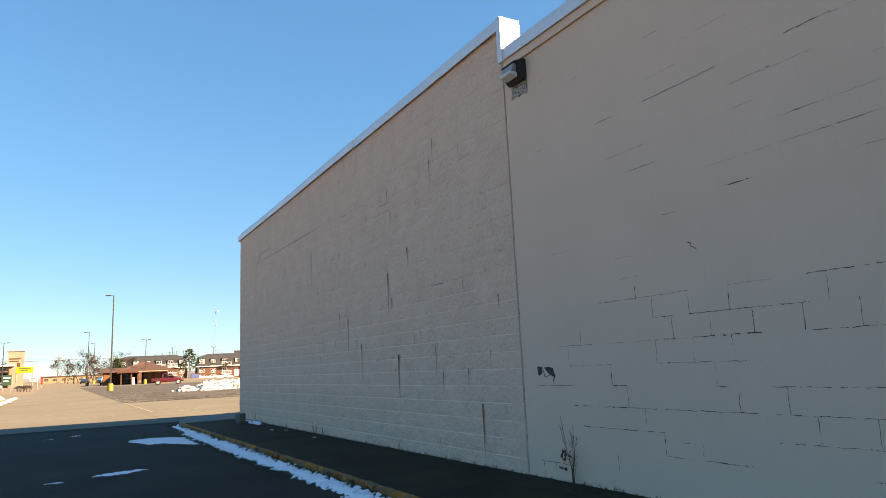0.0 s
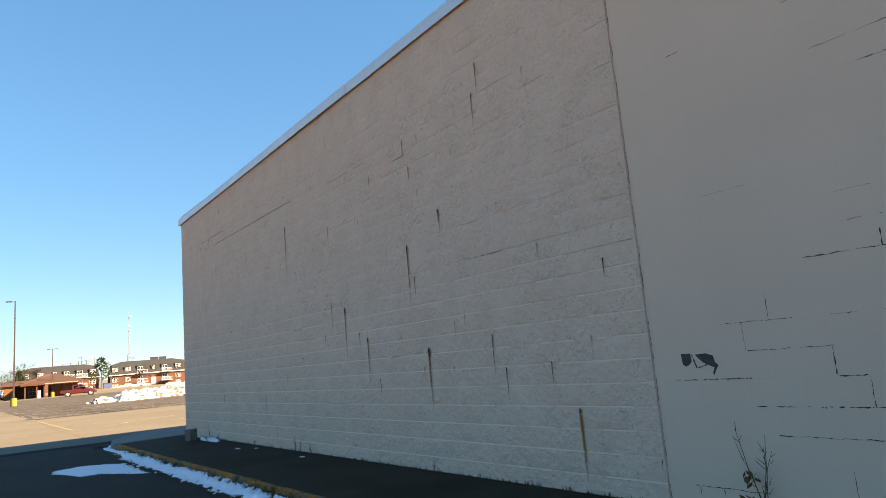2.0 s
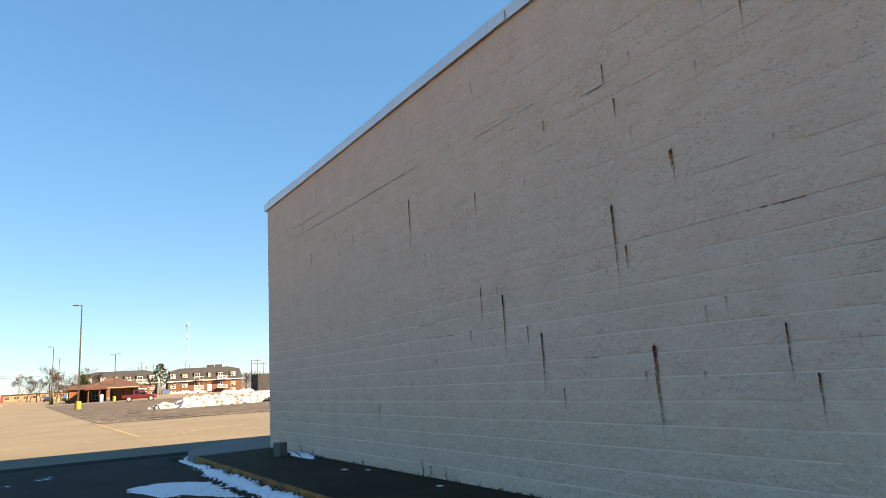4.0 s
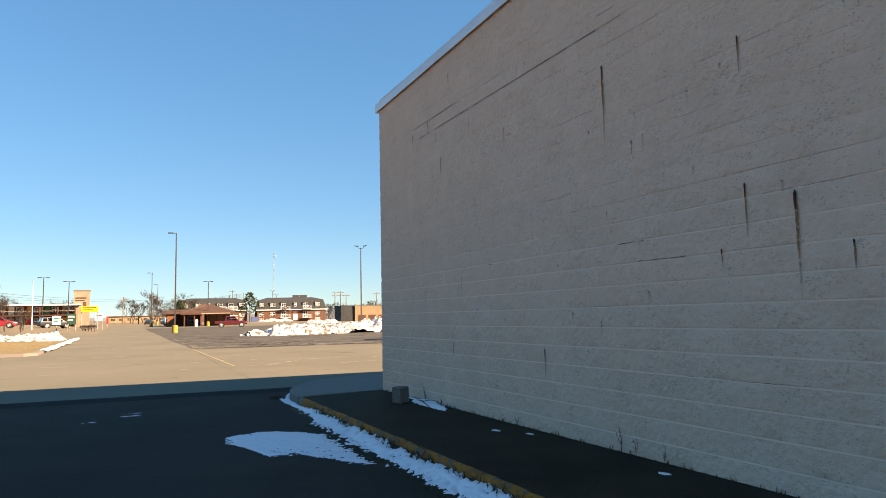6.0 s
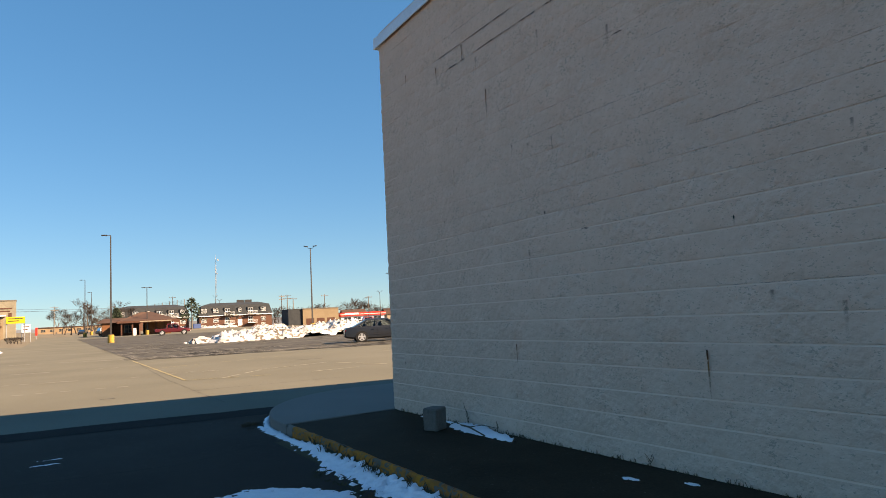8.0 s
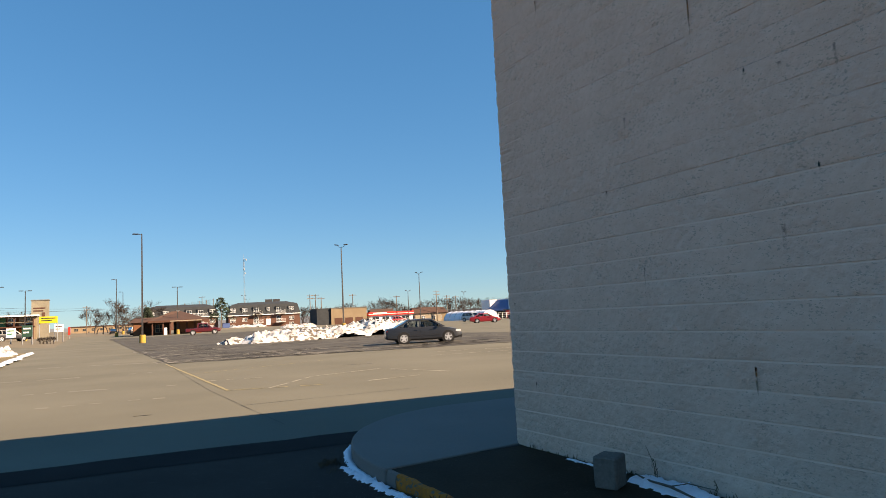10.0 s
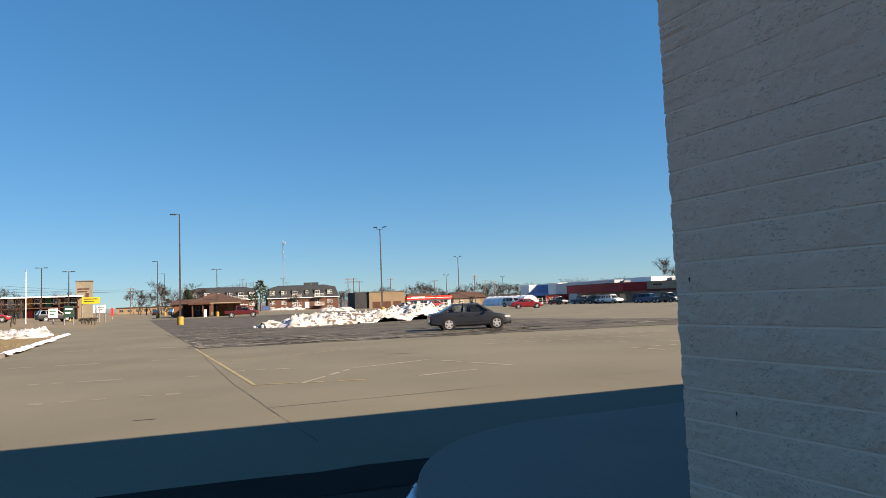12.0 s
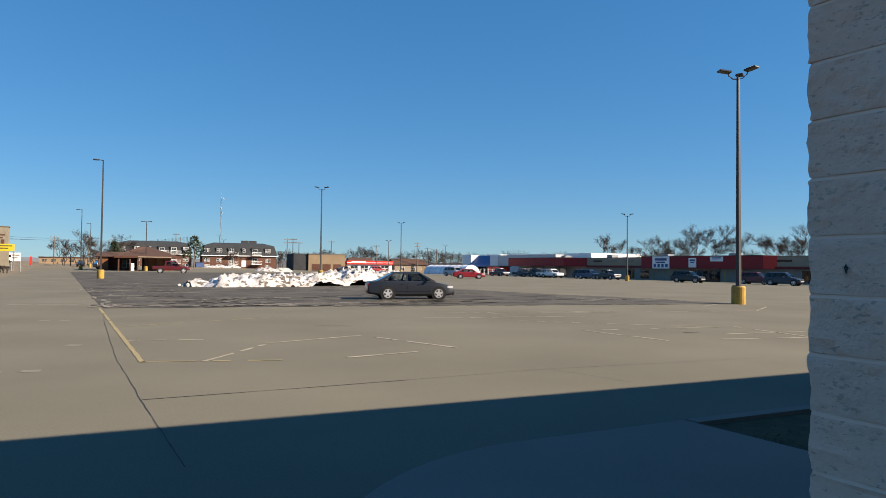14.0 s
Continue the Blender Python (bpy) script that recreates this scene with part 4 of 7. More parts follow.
HIGH_JOINTS = [(-15.08, 4.37, -15.26, 4.37), (-16.02, 3.76, -16.85, 3.77), (-15.36, 3.76, -15.76, 3.76), (-14.3, 3.76, -14.51, 3.76), (-17.38, 3.15, -17.53, 3.15), (-17.46, 3.77, -17.83, 3.77), (-16.96, 3.56, -17.32, 3.57), (-15.76, 3.15, -16.01, 3.15), (-16.79, 2.74, -17.05, 2.74), (-16.11, 2.64, -16.3, 2.64)]
for i, q in enumerate(LOW_JOINTS + UPRIGHTS + HIGH_JOINTS):
    wall_crack(*q, 0.0046 if i % 3 else 0.0066, wall_2, -0.0016, i * 2.3)
for k in range(30):
    row, y = r.randrange(8, 24), r.uniform(-18.5, -14.0)
    wall_crack(y, Z0 + C * row, y - r.uniform(0.15, 0.7), Z0 + C * row, 0.0032, wall_2, -0.0013, 60 + k * 1.9, "grime" if k % 3 else "crack")
# the cracked courses go on southwards
for k in range(1, 10):
    z, y = Z0 + C * k, -17.0
    while y > -19.3:
        L = r.uniform(0.2, 0.7)
        if r.random() < 0.62:
            wall_crack(y, z, y - L, z, 0.0046, wall_2, -0.0016, 200 + k * 7 + y)
        y -= L + 0.05
    for q in range(5):
        y = -17.12 - BL * q - (0 if k % 2 else BL / 2)
        if r.random() < 0.4:
            wall_crack(y, z, y, z - C, 0.0042, wall_2, -0.0016, 300 + k * 9 + q)
# the open joint between the two stretches
wall_crack(STEP - 0.012, 4.95, STEP - 0.012, 0.14, 0.0042, wall_2, -0.0022, 4.4)


def flake(points, material, parent, x):
    bm = bmesh.new()
    lo = [bm.verts.new((x, y, z)) for y, z in points]
    bm.faces.new(lo)
    part("bare_patch", bm, material, parent, "dark bare masonry where paint flaked off")


M["bare"] = surf("bare", (0.03, 0.029, 0.026), (0.085, 0.08, 0.07), 18, 90, 0.95, bump=0.5)
flake([(-14.14, 1.325), (-14.225, 1.325), (-14.228, 1.26), (-14.20, 1.235), (-14.17, 1.225), (-14.145, 1.245)], M["bare"], wall_2, -0.0018)
flake([(-14.262, 1.315), (-14.36, 1.32), (-14.42, 1.30), (-14.43, 1.25), (-14.455, 1.225), (-14.43, 1.19), (-14.41, 1.15), (-14.40, 1.17), (-14.42, 1.21), (-14.37, 1.23), (-14.33, 1.25), (-14.30, 1.275)], M["bare"], wall_2, -0.0018)
wall_crack(-14.232, 1.32, -14.27, 1.21, 0.012, wall_2, -0.0021, 8.1)
wall_crack(-14.27, 1.21, -14.36, 1.235, 0.009, wall_2, -0.0021, 9.1)
for q in ((-16.36, 2.345, -16.405, 2.335), (-16.395, 2.335, -16.40, 2.305), (-16.40, 2.305, -16.44, 2.285), (-16.44, 2.285, -16.46, 2.262)):
    wall_crack(*q, 0.011, wall_2, -0.0018, q[0] * 3.1)


# ---- the flood lamp by the joint ----
def wall_lamp(m):
    t = thing("wall_lamp", m, "black wall-pack flood lamp with ribbed glass, mounted high on the wall", "lamp")
    def wedge(name, prof, y0, y1, material, parent, label="", bevel=0.008):
        bm = bmesh.new()
        a = [bm.verts.new((x, y0, z)) for x, z in prof]
        b = [bm.verts.new((x, y1, z)) for x, z in prof]
        n = len(prof)
        bm.faces.new(a)
        bm.faces.new(list(reversed(b)))
        for i in range(n):
            bm.faces.new((a[i], b[i], b[(i + 1) % n], a[(i + 1) % n]))
        bmesh.ops.recalc_face_normals(bm, faces=bm.faces[:])
        if bevel:
            bmesh.ops.bevel(bm, geom=bm.edges[:], offset=bevel, segments=2, affect="EDGES")
        return part(name, bm, material, parent, label)
    housing = wedge("housing", [(0.0, 0.0), (-0.07, -0.02), (-0.115, 0.03), (-0.125, 0.205), (-0.07, 0.25), (0.0, 0.25)], -0.20, 0.09, M["black_metal"], t)
    wedge("lip", [(-0.11, 0.20), (-0.175, 0.185), (-0.175, 0.197), (-0.11, 0.222)], -0.195, 0.085, M["black_metal"], housing, bevel=0.003)
    wedge("front_glass", [(-0.118, 0.08), (-0.19, 0.085), (-0.165, 0.184), (-0.121, 0.192)], -0.165, 0.055, M["pane_grey"], housing, "grey glass front panel")
    wedge("lens", [(-0.112, 0.02), (-0.205, 0.045), (-0.215, 0.082), (-0.117, 0.076)], -0.16, 0.05, M["lens"], housing, "white prismatic glass lens", 0.004)
    for k in range(7):
        wedge("lens_rib", [(-0.205, 0.042), (-0.211, 0.044), (-0.22, 0.08), (-0.214, 0.082)], -0.155 + k * 0.03, -0.142 + k * 0.03, M["lens"], housing, bevel=0)
    # old sealant patch under the lamp
    bm = bmesh.new()
    pts = [(-0.20, 0.02), (0.10, 0.02), (0.12, -0.16), (0.02, -0.135), (-0.02, -0.17), (-0.10, -0.15), (-0.19, -0.175)]
    prism_pts = [bm.verts.new((0.0, y, z)) for y, z in pts]
    hi = [bm.verts.new((-0.012, y * 0.98, z * 0.98)) for y, z in pts]
    bm.faces.new(hi)
    for i in range(len(pts)):
        bm.faces.new((prism_pts[i], prism_pts[(i + 1) % len(pts)], hi[(i + 1) % len(pts)], hi[i]))
    bmesh.ops.recalc_face_normals(bm, faces=bm.faces[:])
    part("backing_patch", bm, M["lamp_backing"], t, "torn pitted grey sealant patch")
    return t


M["lamp_backing"] = surf("lamp_backing", (0.30, 0.29, 0.27), (0.42, 0.41, 0.39), 10, 50, 0.95, bump=0.4, specks=(0.05, 0.05, 0.05), speck_scale=45, speck_at=0.52)
M["pane_grey"] = paint("pane_grey", (0.22, 0.225, 0.23), 0.15)
wall_lamp(pose(0.0, -14.13, 4.70))

# ---- small things on the walk ----
bm = bmesh.new()
box(bm, -0.10, 0.10, -0.095, 0.095, 0, 0.25, 0.014)
for v in bm.verts:
    v.co += Vector((fbm(v.co.x * 9, v.co.y * 9, v.co.z * 9), fbm(v.co.y * 9, 3, v.co.z * 7), fbm(v.co.x * 8, v.co.y * 9, 5))) * 0.008
cb = part("concrete_block", bm, M["old_concrete"])
cb.matrix_world = pose(-0.42, -1.90, 0.128, 1.5, -2, 24)
tagged(cb, "loose weathered grey concrete block standing by the wall", "block")


def snow_sheet(name, x0, x1, y0, y1, z, mask, height, step, label, material="snow"):
    """Old snow: a low crust with a ragged, thinning edge."""
    nx, ny = int((x1 - x0) / step) + 1, int((y1 - y0) / step) + 1
    idx, verts, faces = {}, [], []
    val = {}
    for i in range(nx):
        for j in range(ny):
            val[i, j] = mask(x0 + i * step, y0 + j * step)

    def vert(i, j):
        if (i, j) not in idx:
            x, y, m = x0 + i * step, y0 + j * step, val[i, j]
            idx[i, j] = len(verts)
            h = -0.004 if m <= 0 else height * min(1.0, m * 2.2) ** 0.5 * (0.75 + 0.5 * fbm(x * 11, y * 11, 3))
            verts.append((x + 0.4 * step * fbm(x * 40, y * 40, 1), y + 0.4 * step * fbm(x * 40, y * 40, 7), (z(x, y) if callable(z) else z) + h))
        return idx[i, j]
    for i in range(nx - 1):
        for j in range(ny - 1):
            c = [val[i, j], val[i + 1, j], val[i + 1, j + 1], val[i, j + 1]]
            if max(c) > 0:
                faces.append((vert(i, j), vert(i + 1, j), vert(i + 1, j + 1), vert(i, j + 1)))
    ob = mesh_of(name, verts, faces, M[material], None, True)
    return tagged(ob, label, "snow")


def gutter_mask(x, y):
    far = clamp((-1.6 - y) / 0.6)
    c = -1.69 - 0.055 * far - 0.03 * fbm(y * 0.8, 2.2)
    w = (0.07 + 0.075 * far) * (0.9 + 0.45 * fbm(y * 0.9, 9.1))
    gap = 0.8 * clamp((-9.0 - y) / 1.5) * clamp(fbm(y * 0.55 + 4, 1.3) - 0.38, 0, 1)
    return 0.80 - abs(x - c) / w + 0.6 * fbm(x * 9, y * 6, 2) + 0.95 * fbm(x * 20, y * 15, 6) - 1.3 * gap - 0.2 * clamp((-8.0 - y) / 2) - clamp((y - 0.1) / 0.7) * 0.5


def silt(x, y):
    """Height of the dirt washed up against the kerb."""
    return 0.005 + 0.058 * clamp((x + 1.83) / 0.21) ** 1.3 * clamp(1 + 0.45 * fbm(y * 1.4, 3.0) + 0.3 * fbm(x * 9, y * 9)) * clamp((-0.5 - y) / 0.8)


dirt = grid_sheet("gutter_dirt", [-1.86 + 0.03 * i for i in range(10)], [-30 + 0.05 * i for i in range(590)], lambda x, y: silt(x, y) + 0.004 * fbm(x * 30, y * 30), lambda x, y: True, M["soil"])
tagged(dirt, "dark silt and leaf litter washed against the kerb", "dirt", kind="structure")
snow_sheet("snow_bank", -2.25, -1.58, -14.0, 0.75, silt, gutter_mask, 0.034, 0.028, "crusty white snow lying along the kerb")



def apron_rim(x, y):
    """A thin line of snow hugging the rounded apron."""
    d = (math.hypot((x - 1.0) / 2.62, y / 3.2) - 1) * 2.75
    return 0.75 - abs(d - 0.045) / 0.05 + 0.4 * fbm(x * 8, y * 8, 3) - clamp((y - 1.6) / 0.5) - 0.5 * clamp((0.1 - y) / 0.3)


snow_sheet("snow_line", -1.85, -0.85, -0.2, 2.3, 0.006, apron_rim, 0.03, 0.022, "thin white line of snow along the rounded apron")


def patch_mask(x, y):
    # a wedge between the alley and the gutter, thinning southwards
    u = clamp((x + 3.15) / 1.1)
    top = -2.85 + 0.28 * math.sin(3.0 * u) - 0.45 * u * u
    low = -3.30 - 1.0 * clamp((x + 3.14) / 0.25) - 0.95 * clamp((x + 2.62) / 0.5)
    d = min((x + 3.17) / 0.3, (top - y) / 0.25, (y - low) / 0.35, (-2.03 - x) / 0.15)
    return min(d, 0.28) + 0.2 * fbm(x * 6, y * 6, 5) + 0.36 * fbm(x * 12 + y * 5, y * 24, 5) + 0.30 * fbm(x * 30, y * 38, 9) * clamp((-2.9 - y) / 1.2, 0.2, 1) - 0.12 * clamp((-3.6 - y) / 1.2)


snow_sheet("snow_patch", -3.4, -1.95, -5.9, -2.4, 0.004, patch_mask, 0.014, 0.028, "thin crust of half-melted snow on the alley asphalt")
snow_sheet("snow_patch", -4.25, -3.3, -9.2, -8.2, 0.004, lambda x, y: 0.9 - math.hypot((x + 3.78) / 0.40, (y + 8.60 - 0.25 * (x + 3.8)) / 0.17) + 0.5 * fbm(x * 9, y * 9), 0.012, 0.035, "small thin remnant of snow on dark asphalt")
snow_sheet("snow_patch", -4.9, -4.3, -9.3, -8.5, 0.004, lambda x, y: 0.3 - math.hypot((x + 4.6) / 0.35, (y + 8.95) / 0.10) + 0.4 * fbm(x * 9, y * 9), 0.010, 0.035, "sliver of melting snow on dark asphalt")
snow_sheet("snow_patch", -0.55, -0.02, -3.1, -1.85, WALK_Z, lambda x, y: 0.8 - abs(x + 0.13 - 0.10 * (y + 2.3)) / (0.16 * clamp((y + 3.15) / 0.9) + 0.02) + 0.45 * fbm(x * 9, y * 9, 1), 0.05, 0.035, "snow drift caught against the wall beside the block")
snow_sheet("snow_line", -0.15, -0.02, -1.7, -0.9, WALK_Z, lambda x, y: 0.5 - abs(x + 0.06) / 0.05 + 0.5 * fbm(x * 9, y * 9, 1), 0.02, 0.03, "line of snow at the foot of the wall")
for x, y in ((-4.75, -0.35), (-4.15, 0.35), (-4.2, 0.05)):
    snow_sheet("snow_patch", x - 0.35, x + 0.35, y - 0.12, y + 0.12, 0.004, lambda a, b, x=x, y=y: 0.35 - math.hypot((a - x) / 0.30, (b - y) / 0.05) + 0.5 * fbm(a * 9, b * 14), 0.008, 0.03, "thin sliver of melting snow on dark asphalt")
for k, (x, y) in enumerate(((-0.42, -4.85), (-0.22, -5.25), (-0.30, -7.4))):
    snow_sheet("litter_paper" if k < 2 else "snow_patch", x - 0.12, x + 0.12, y - 0.12, y + 0.12, WALK_Z, lambda a, b, x=x, y=y: 0.7 - math.hypot((a - x) / 0.05, (b - y) / 0.10) + 0.3 * fbm(a * 20, b * 20), 0.010, 0.02, "small scrap of snow on the dark walk")


def tufts(name, spots, height, spread, count, material, label, seed, lean=0.5):
    """Dead blades and stalks; one object."""
    rr = random.Random(seed)
    verts, faces = [], []
    for x, y, z, s in spots:
        for _ in range(count):
            a, h = rr.uniform(0, math.tau), height * s * rr.uniform(0.4, 1.1)
            bx, by = x + rr.gauss(0, spread * s), y + rr.gauss(0, spread * s)
            dx, dy = lean * h * math.cos(a) * rr.uniform(0.1, 1), lean * h * math.sin(a) * rr.uniform(0.1, 1)
            w = 0.0035
            b = len(verts)
            verts += [(bx - w * math.sin(a), by + w * math.cos(a), z), (bx + w * math.sin(a), by - w * math.cos(a), z), (bx + dx * 0.5, by + dy * 0.5, z + h * 0.7), (bx + dx, by + dy, z + h)]
            faces += [(b, b + 1, b + 2), (b + 2, b + 1, b + 3), (b, b + 2, b + 3)]
    ob = mesh_of(name, verts, faces, material)
    return tagged(ob, label, "weeds", kind="stuff")


rr = random.Random(8)
tufts("dead_grass", [(-0.03, -0.3 - k * 0.11 + rr.uniform(-0.05, 0.05), WALK_Z, rr.uniform(0.25, 1.0)) for k in range(150)], 0.06, 0.02, 9, M["weed"], "dead weeds growing from the joint at the wall's foot", 3)
tufts("dead_grass", [(-1.615 + rr.uniform(-0.06, 0.01), -1.3 - k * 0.22 + rr.uniform(-0.1, 0.1), 0.045, rr.uniform(0.3, 1.1)) for k in range(55)], 0.11, 0.035, 16, M["weed"], "dead grass and leaf litter in the gutter", 4, 0.9)
tufts("twig_litter", [(-0.10 - abs(rr.gauss(0, 0.22)), rr.uniform(-16.5, -13.0), WALK_Z + 0.004, rr.uniform(0.4, 1.0)) for k in range(70)], 0.035, 0.05, 5, M["weed"], "dead twigs and leaf litter on the walk by the wall", 12, 2.6)
tufts("gutter_litter", [(-1.98 + rr.gauss(0, 0.05), -2.4 - k * 0.08 + rr.uniform(-0.1, 0.1), 0.004, rr.uniform(0.3, 0.8)) for k in range(120)], 0.045, 0.05, 10, M["green_weed"], "moss and sodden leaf litter beside the snow", 5, 1.6)
tufts("dead_grass", [(-1.75 + rr.gauss(0, 0.08), 1.0 + rr.gauss(0, 0.1), 0.004, rr.uniform(0.4, 1.0)) for k in range(14)], 0.06, 0.06, 14, M["weed"], "dead grass clump beside the apron", 6, 1.2)
tufts("bed_turf", [(rr.uniform(3.1, 9), rr.uniform(0.2, 2.4), 0.105, rr.uniform(0.4, 1.0)) for k in range(260)], 0.05, 0.07, 8, M["green_weed"], "dead turf in the planting bed", 7, 1.2)


def stalk_weed(m, stems, h, seed, leaves=True):
    """A bare dried weed with a few curled leaves."""
    rs = random.Random(seed)
    t = thing("dead_weed", m, "dried brown weed stalks against the wall", "weed", "weeds at the wall")
    bm, lf = bmesh.new(), bmesh.new()
    for k in range(stems):
        y1, x1, hh = rs.uniform(-0.28, 0.28) * h, rs.uniform(-0.12, 0.02) * h, h * rs.uniform(0.55, 1.0)
        pts = [Vector((x1 * s ** 1.5, y1 * s ** 1.3 + 0.012 * math.sin(7 * s + k), hh * s)) for s in (0, 0.25, 0.5, 0.75, 1)]
        tube(bm, pts, [0.005 * h + 0.0015, 0.004 * h + 0.0015, 0.0032, 0.0024, 0.0014], 5)
        for q in range(4):
            p = pts[1].lerp(pts[4], rs.random())
            d = Vector((rs.uniform(-0.05, 0.02), rs.uniform(-0.08, 0.08), rs.uniform(0.02, 0.1))) * h
            tube(bm, [p, p + d], [0.003, 0.0012], 4)
    if leaves:
        for q in range(16):
            p = Vector((rs.uniform(-0.08, 0.0), rs.gauss(0.04, 0.05), rs.uniform(0.12, 0.36)))
            a, b = Vector((rs.uniform(-1, 1), rs.uniform(-1, 1), -1)).normalized() * 0.06, Vector((rs.uniform(-1, 1), rs.uniform(-1, 1), 0)).normalized() * 0.018
            vs = [lf.verts.new(c) for c in (p, p + a * 0.5 + b, p + a, p + a * 0.5 - b)]
            lf.faces.new(vs)
    part("stalks", bm, M["weed"], t)
    if leaves:
        part("leaves", lf, M["dead_leaf"], t, "curled rust-brown dead leaves")
    else:
        lf.free()


M["dead_leaf"] = surf("dead_leaf", (0.10, 0.045, 0.018), (0.17, 0.08, 0.035), 20, 60, 0.9, bump=0)
stalk_weed(pose(-0.05, -14.68, WALK_Z), 5, 0.72, 4)
stalk_weed(pose(-0.04, -6.58, WALK_Z), 3, 0.26, 5, False)
stalk_weed(pose(-0.04, -6.78, WALK_Z), 2, 0.20, 6, False)
stalk_weed(pose(-0.04, -7.14, WALK_Z), 2, 0.20, 7, False)
stalk_weed(pose(-0.04, -4.71, WALK_Z), 2, 0.17, 8, False)
stalk_weed(pose(-0.05, -2.02, WALK_Z), 3, 0.30, 9, False)
stalk_weed(pose(-0.05, -2.6, WALK_Z), 2, 0.14, 10, False)
stalk_weed(pose(-0.04, -10.6, WALK_Z), 2, 0.16, 11, False)
# a fallen branch in the drift
bm = bmesh.new()
tube(bm, [(-0.32, -2.75, 0.16), (-0.25, -2.35, 0.19), (-0.18, -2.05, 0.17), (-0.16, -1.9, 0.19)], [0.008, 0.011, 0.009, 0.005], 6)
tube(bm, [(-0.25, -2.35, 0.19), (-0.12, -2.4, 0.2), (-0.05, -2.6, 0.18)], [0.007, 0.005, 0.003], 5)
tagged(part("fallen_branch", bm, M["bark"]), "dark dead branch lying in the snow drift", "branch")

# ---- lamp poles of the lot ----
def lamp_pole(x, y, h, heads, turn, label):
    """A square steel pole on a yellow concrete foot, with box lights on short arms."""
    t = thing("lamp_pole", pose(x, y, gz(x, y) - 0.03, 0, 0, turn), label, "street lamp", "lamp poles of the lot")
    bm = bmesh.new()
    tube(bm, [(0, 0, 0), (0, 0, 0.84), (0, 0, 0.90)], [0.325, 0.325, 0.28], 20)
    part("base", bm, M["yellow"], t, "yellow painted round concrete base", False)
    part("base_plate", boxed(-0.2, 0.2, -0.2, 0.2, 0.895, 0.93, bevel=0.01), M["pole_bronze"], t)
    bm = bmesh.new()
    w0, w1 = 0.092, 0.055
    lo = [bm.verts.new((sx * w0, sy * w0, 0.92)) for sx, sy in ((-1, -1), (1, -1), (1, 1), (-1, 1))]
    hi = [bm.verts.new((sx * w1, sy * w1, h)) for sx, sy in ((-1, -1), (1, -1), (1, 1), (-1, 1))]
    bm.faces.new(hi)
    for k in range(4):
        bm.faces.new((lo[k], lo[(k + 1) % 4], hi[(k + 1) % 4], hi[k]))
    part("pole", bm, M["pole_bronze"], t)
    for a, up in heads:
        d = Vector((math.cos(radians(a)), math.sin(radians(a)), 0))
        bm = bmesh.new()
        if up:
            tube(bm, [(0, 0, h - 0.08), d * 0.25 + Vector((0, 0, h - 0.08)), d * 0.45 + Vector((0, 0, h + 0.06)), d * 0.48 + Vector((0, 0, h + 0.22))], 0.03, 8)
        else:
            tube(bm, [(0, 0, h - 0.06), d * 0.4 + Vector((0, 0, h - 0.04))], 0.035, 8)
        arm = part("arm", bm, M["pole_bronze"], t)
        bm = bmesh.new()
        box(bm, -0.08, 0.52, -0.19, 0.19, -0.05, 0.05, 0.03)
        for k in range(5):
            box(bm, -0.02 + k * 0.09, 0.0 + k * 0.09, -0.15, 0.15, 0.05, 0.075)
        head = part("light_head", bm, M["pole_bronze"], arm)
        head.matrix_local = Matrix.Translation(d * (0.45 if up else 0.4) + Vector((0, 0, h + (0.24 if up else -0.04)))) @ pose(0, 0, 0, 0, -8 if up else 0, a)
    return t


lamp_pole(25.9, 19.25, 10.95, ((30, True), (150, True), (275, True)), 0, "tall dark lamp pole with three heads on a yellow base")
lamp_pole(1.2, 71.9, 11.7, ((180, False),), 0, "tall dark lamp pole with one head on a yellow base")
for x, y, h in ((1.0, 135.6, 10.95), (3.9, 176.5, 10.5)):
    lamp_pole(x, y, h, ((180, False),), 0, "tall dark lamp pole with one head on a yellow base")
for x, y, h in ((28.4, 85.3, 11.9), (66.3, 137.6, 11.7), (75.9, 75.9, 10.4)):
    lamp_pole(x, y, h, ((150, True), (-30, True)), 0, "tall dark lamp pole with two heads on a yellow base")
lamp_pole(10.9, 127.0, 8.8, ((180, False), (0, False)), 0, "lamp pole with a crossbar beside the brick office")
for x, y, h in ((-16.5, 120, 8.4), (-12.7, 120, 8.0)):
    lamp_pole(x, y, h, ((180, False), (0, False)), 0, "lamp pole standing beside the motel")


# ---- vehicles ----
M["seat_cloth"] = surf("seat_cloth", (0.03, 0.03, 0.032), (0.05, 0.05, 0.052), 5, 60, 0.95, bump=0.1)


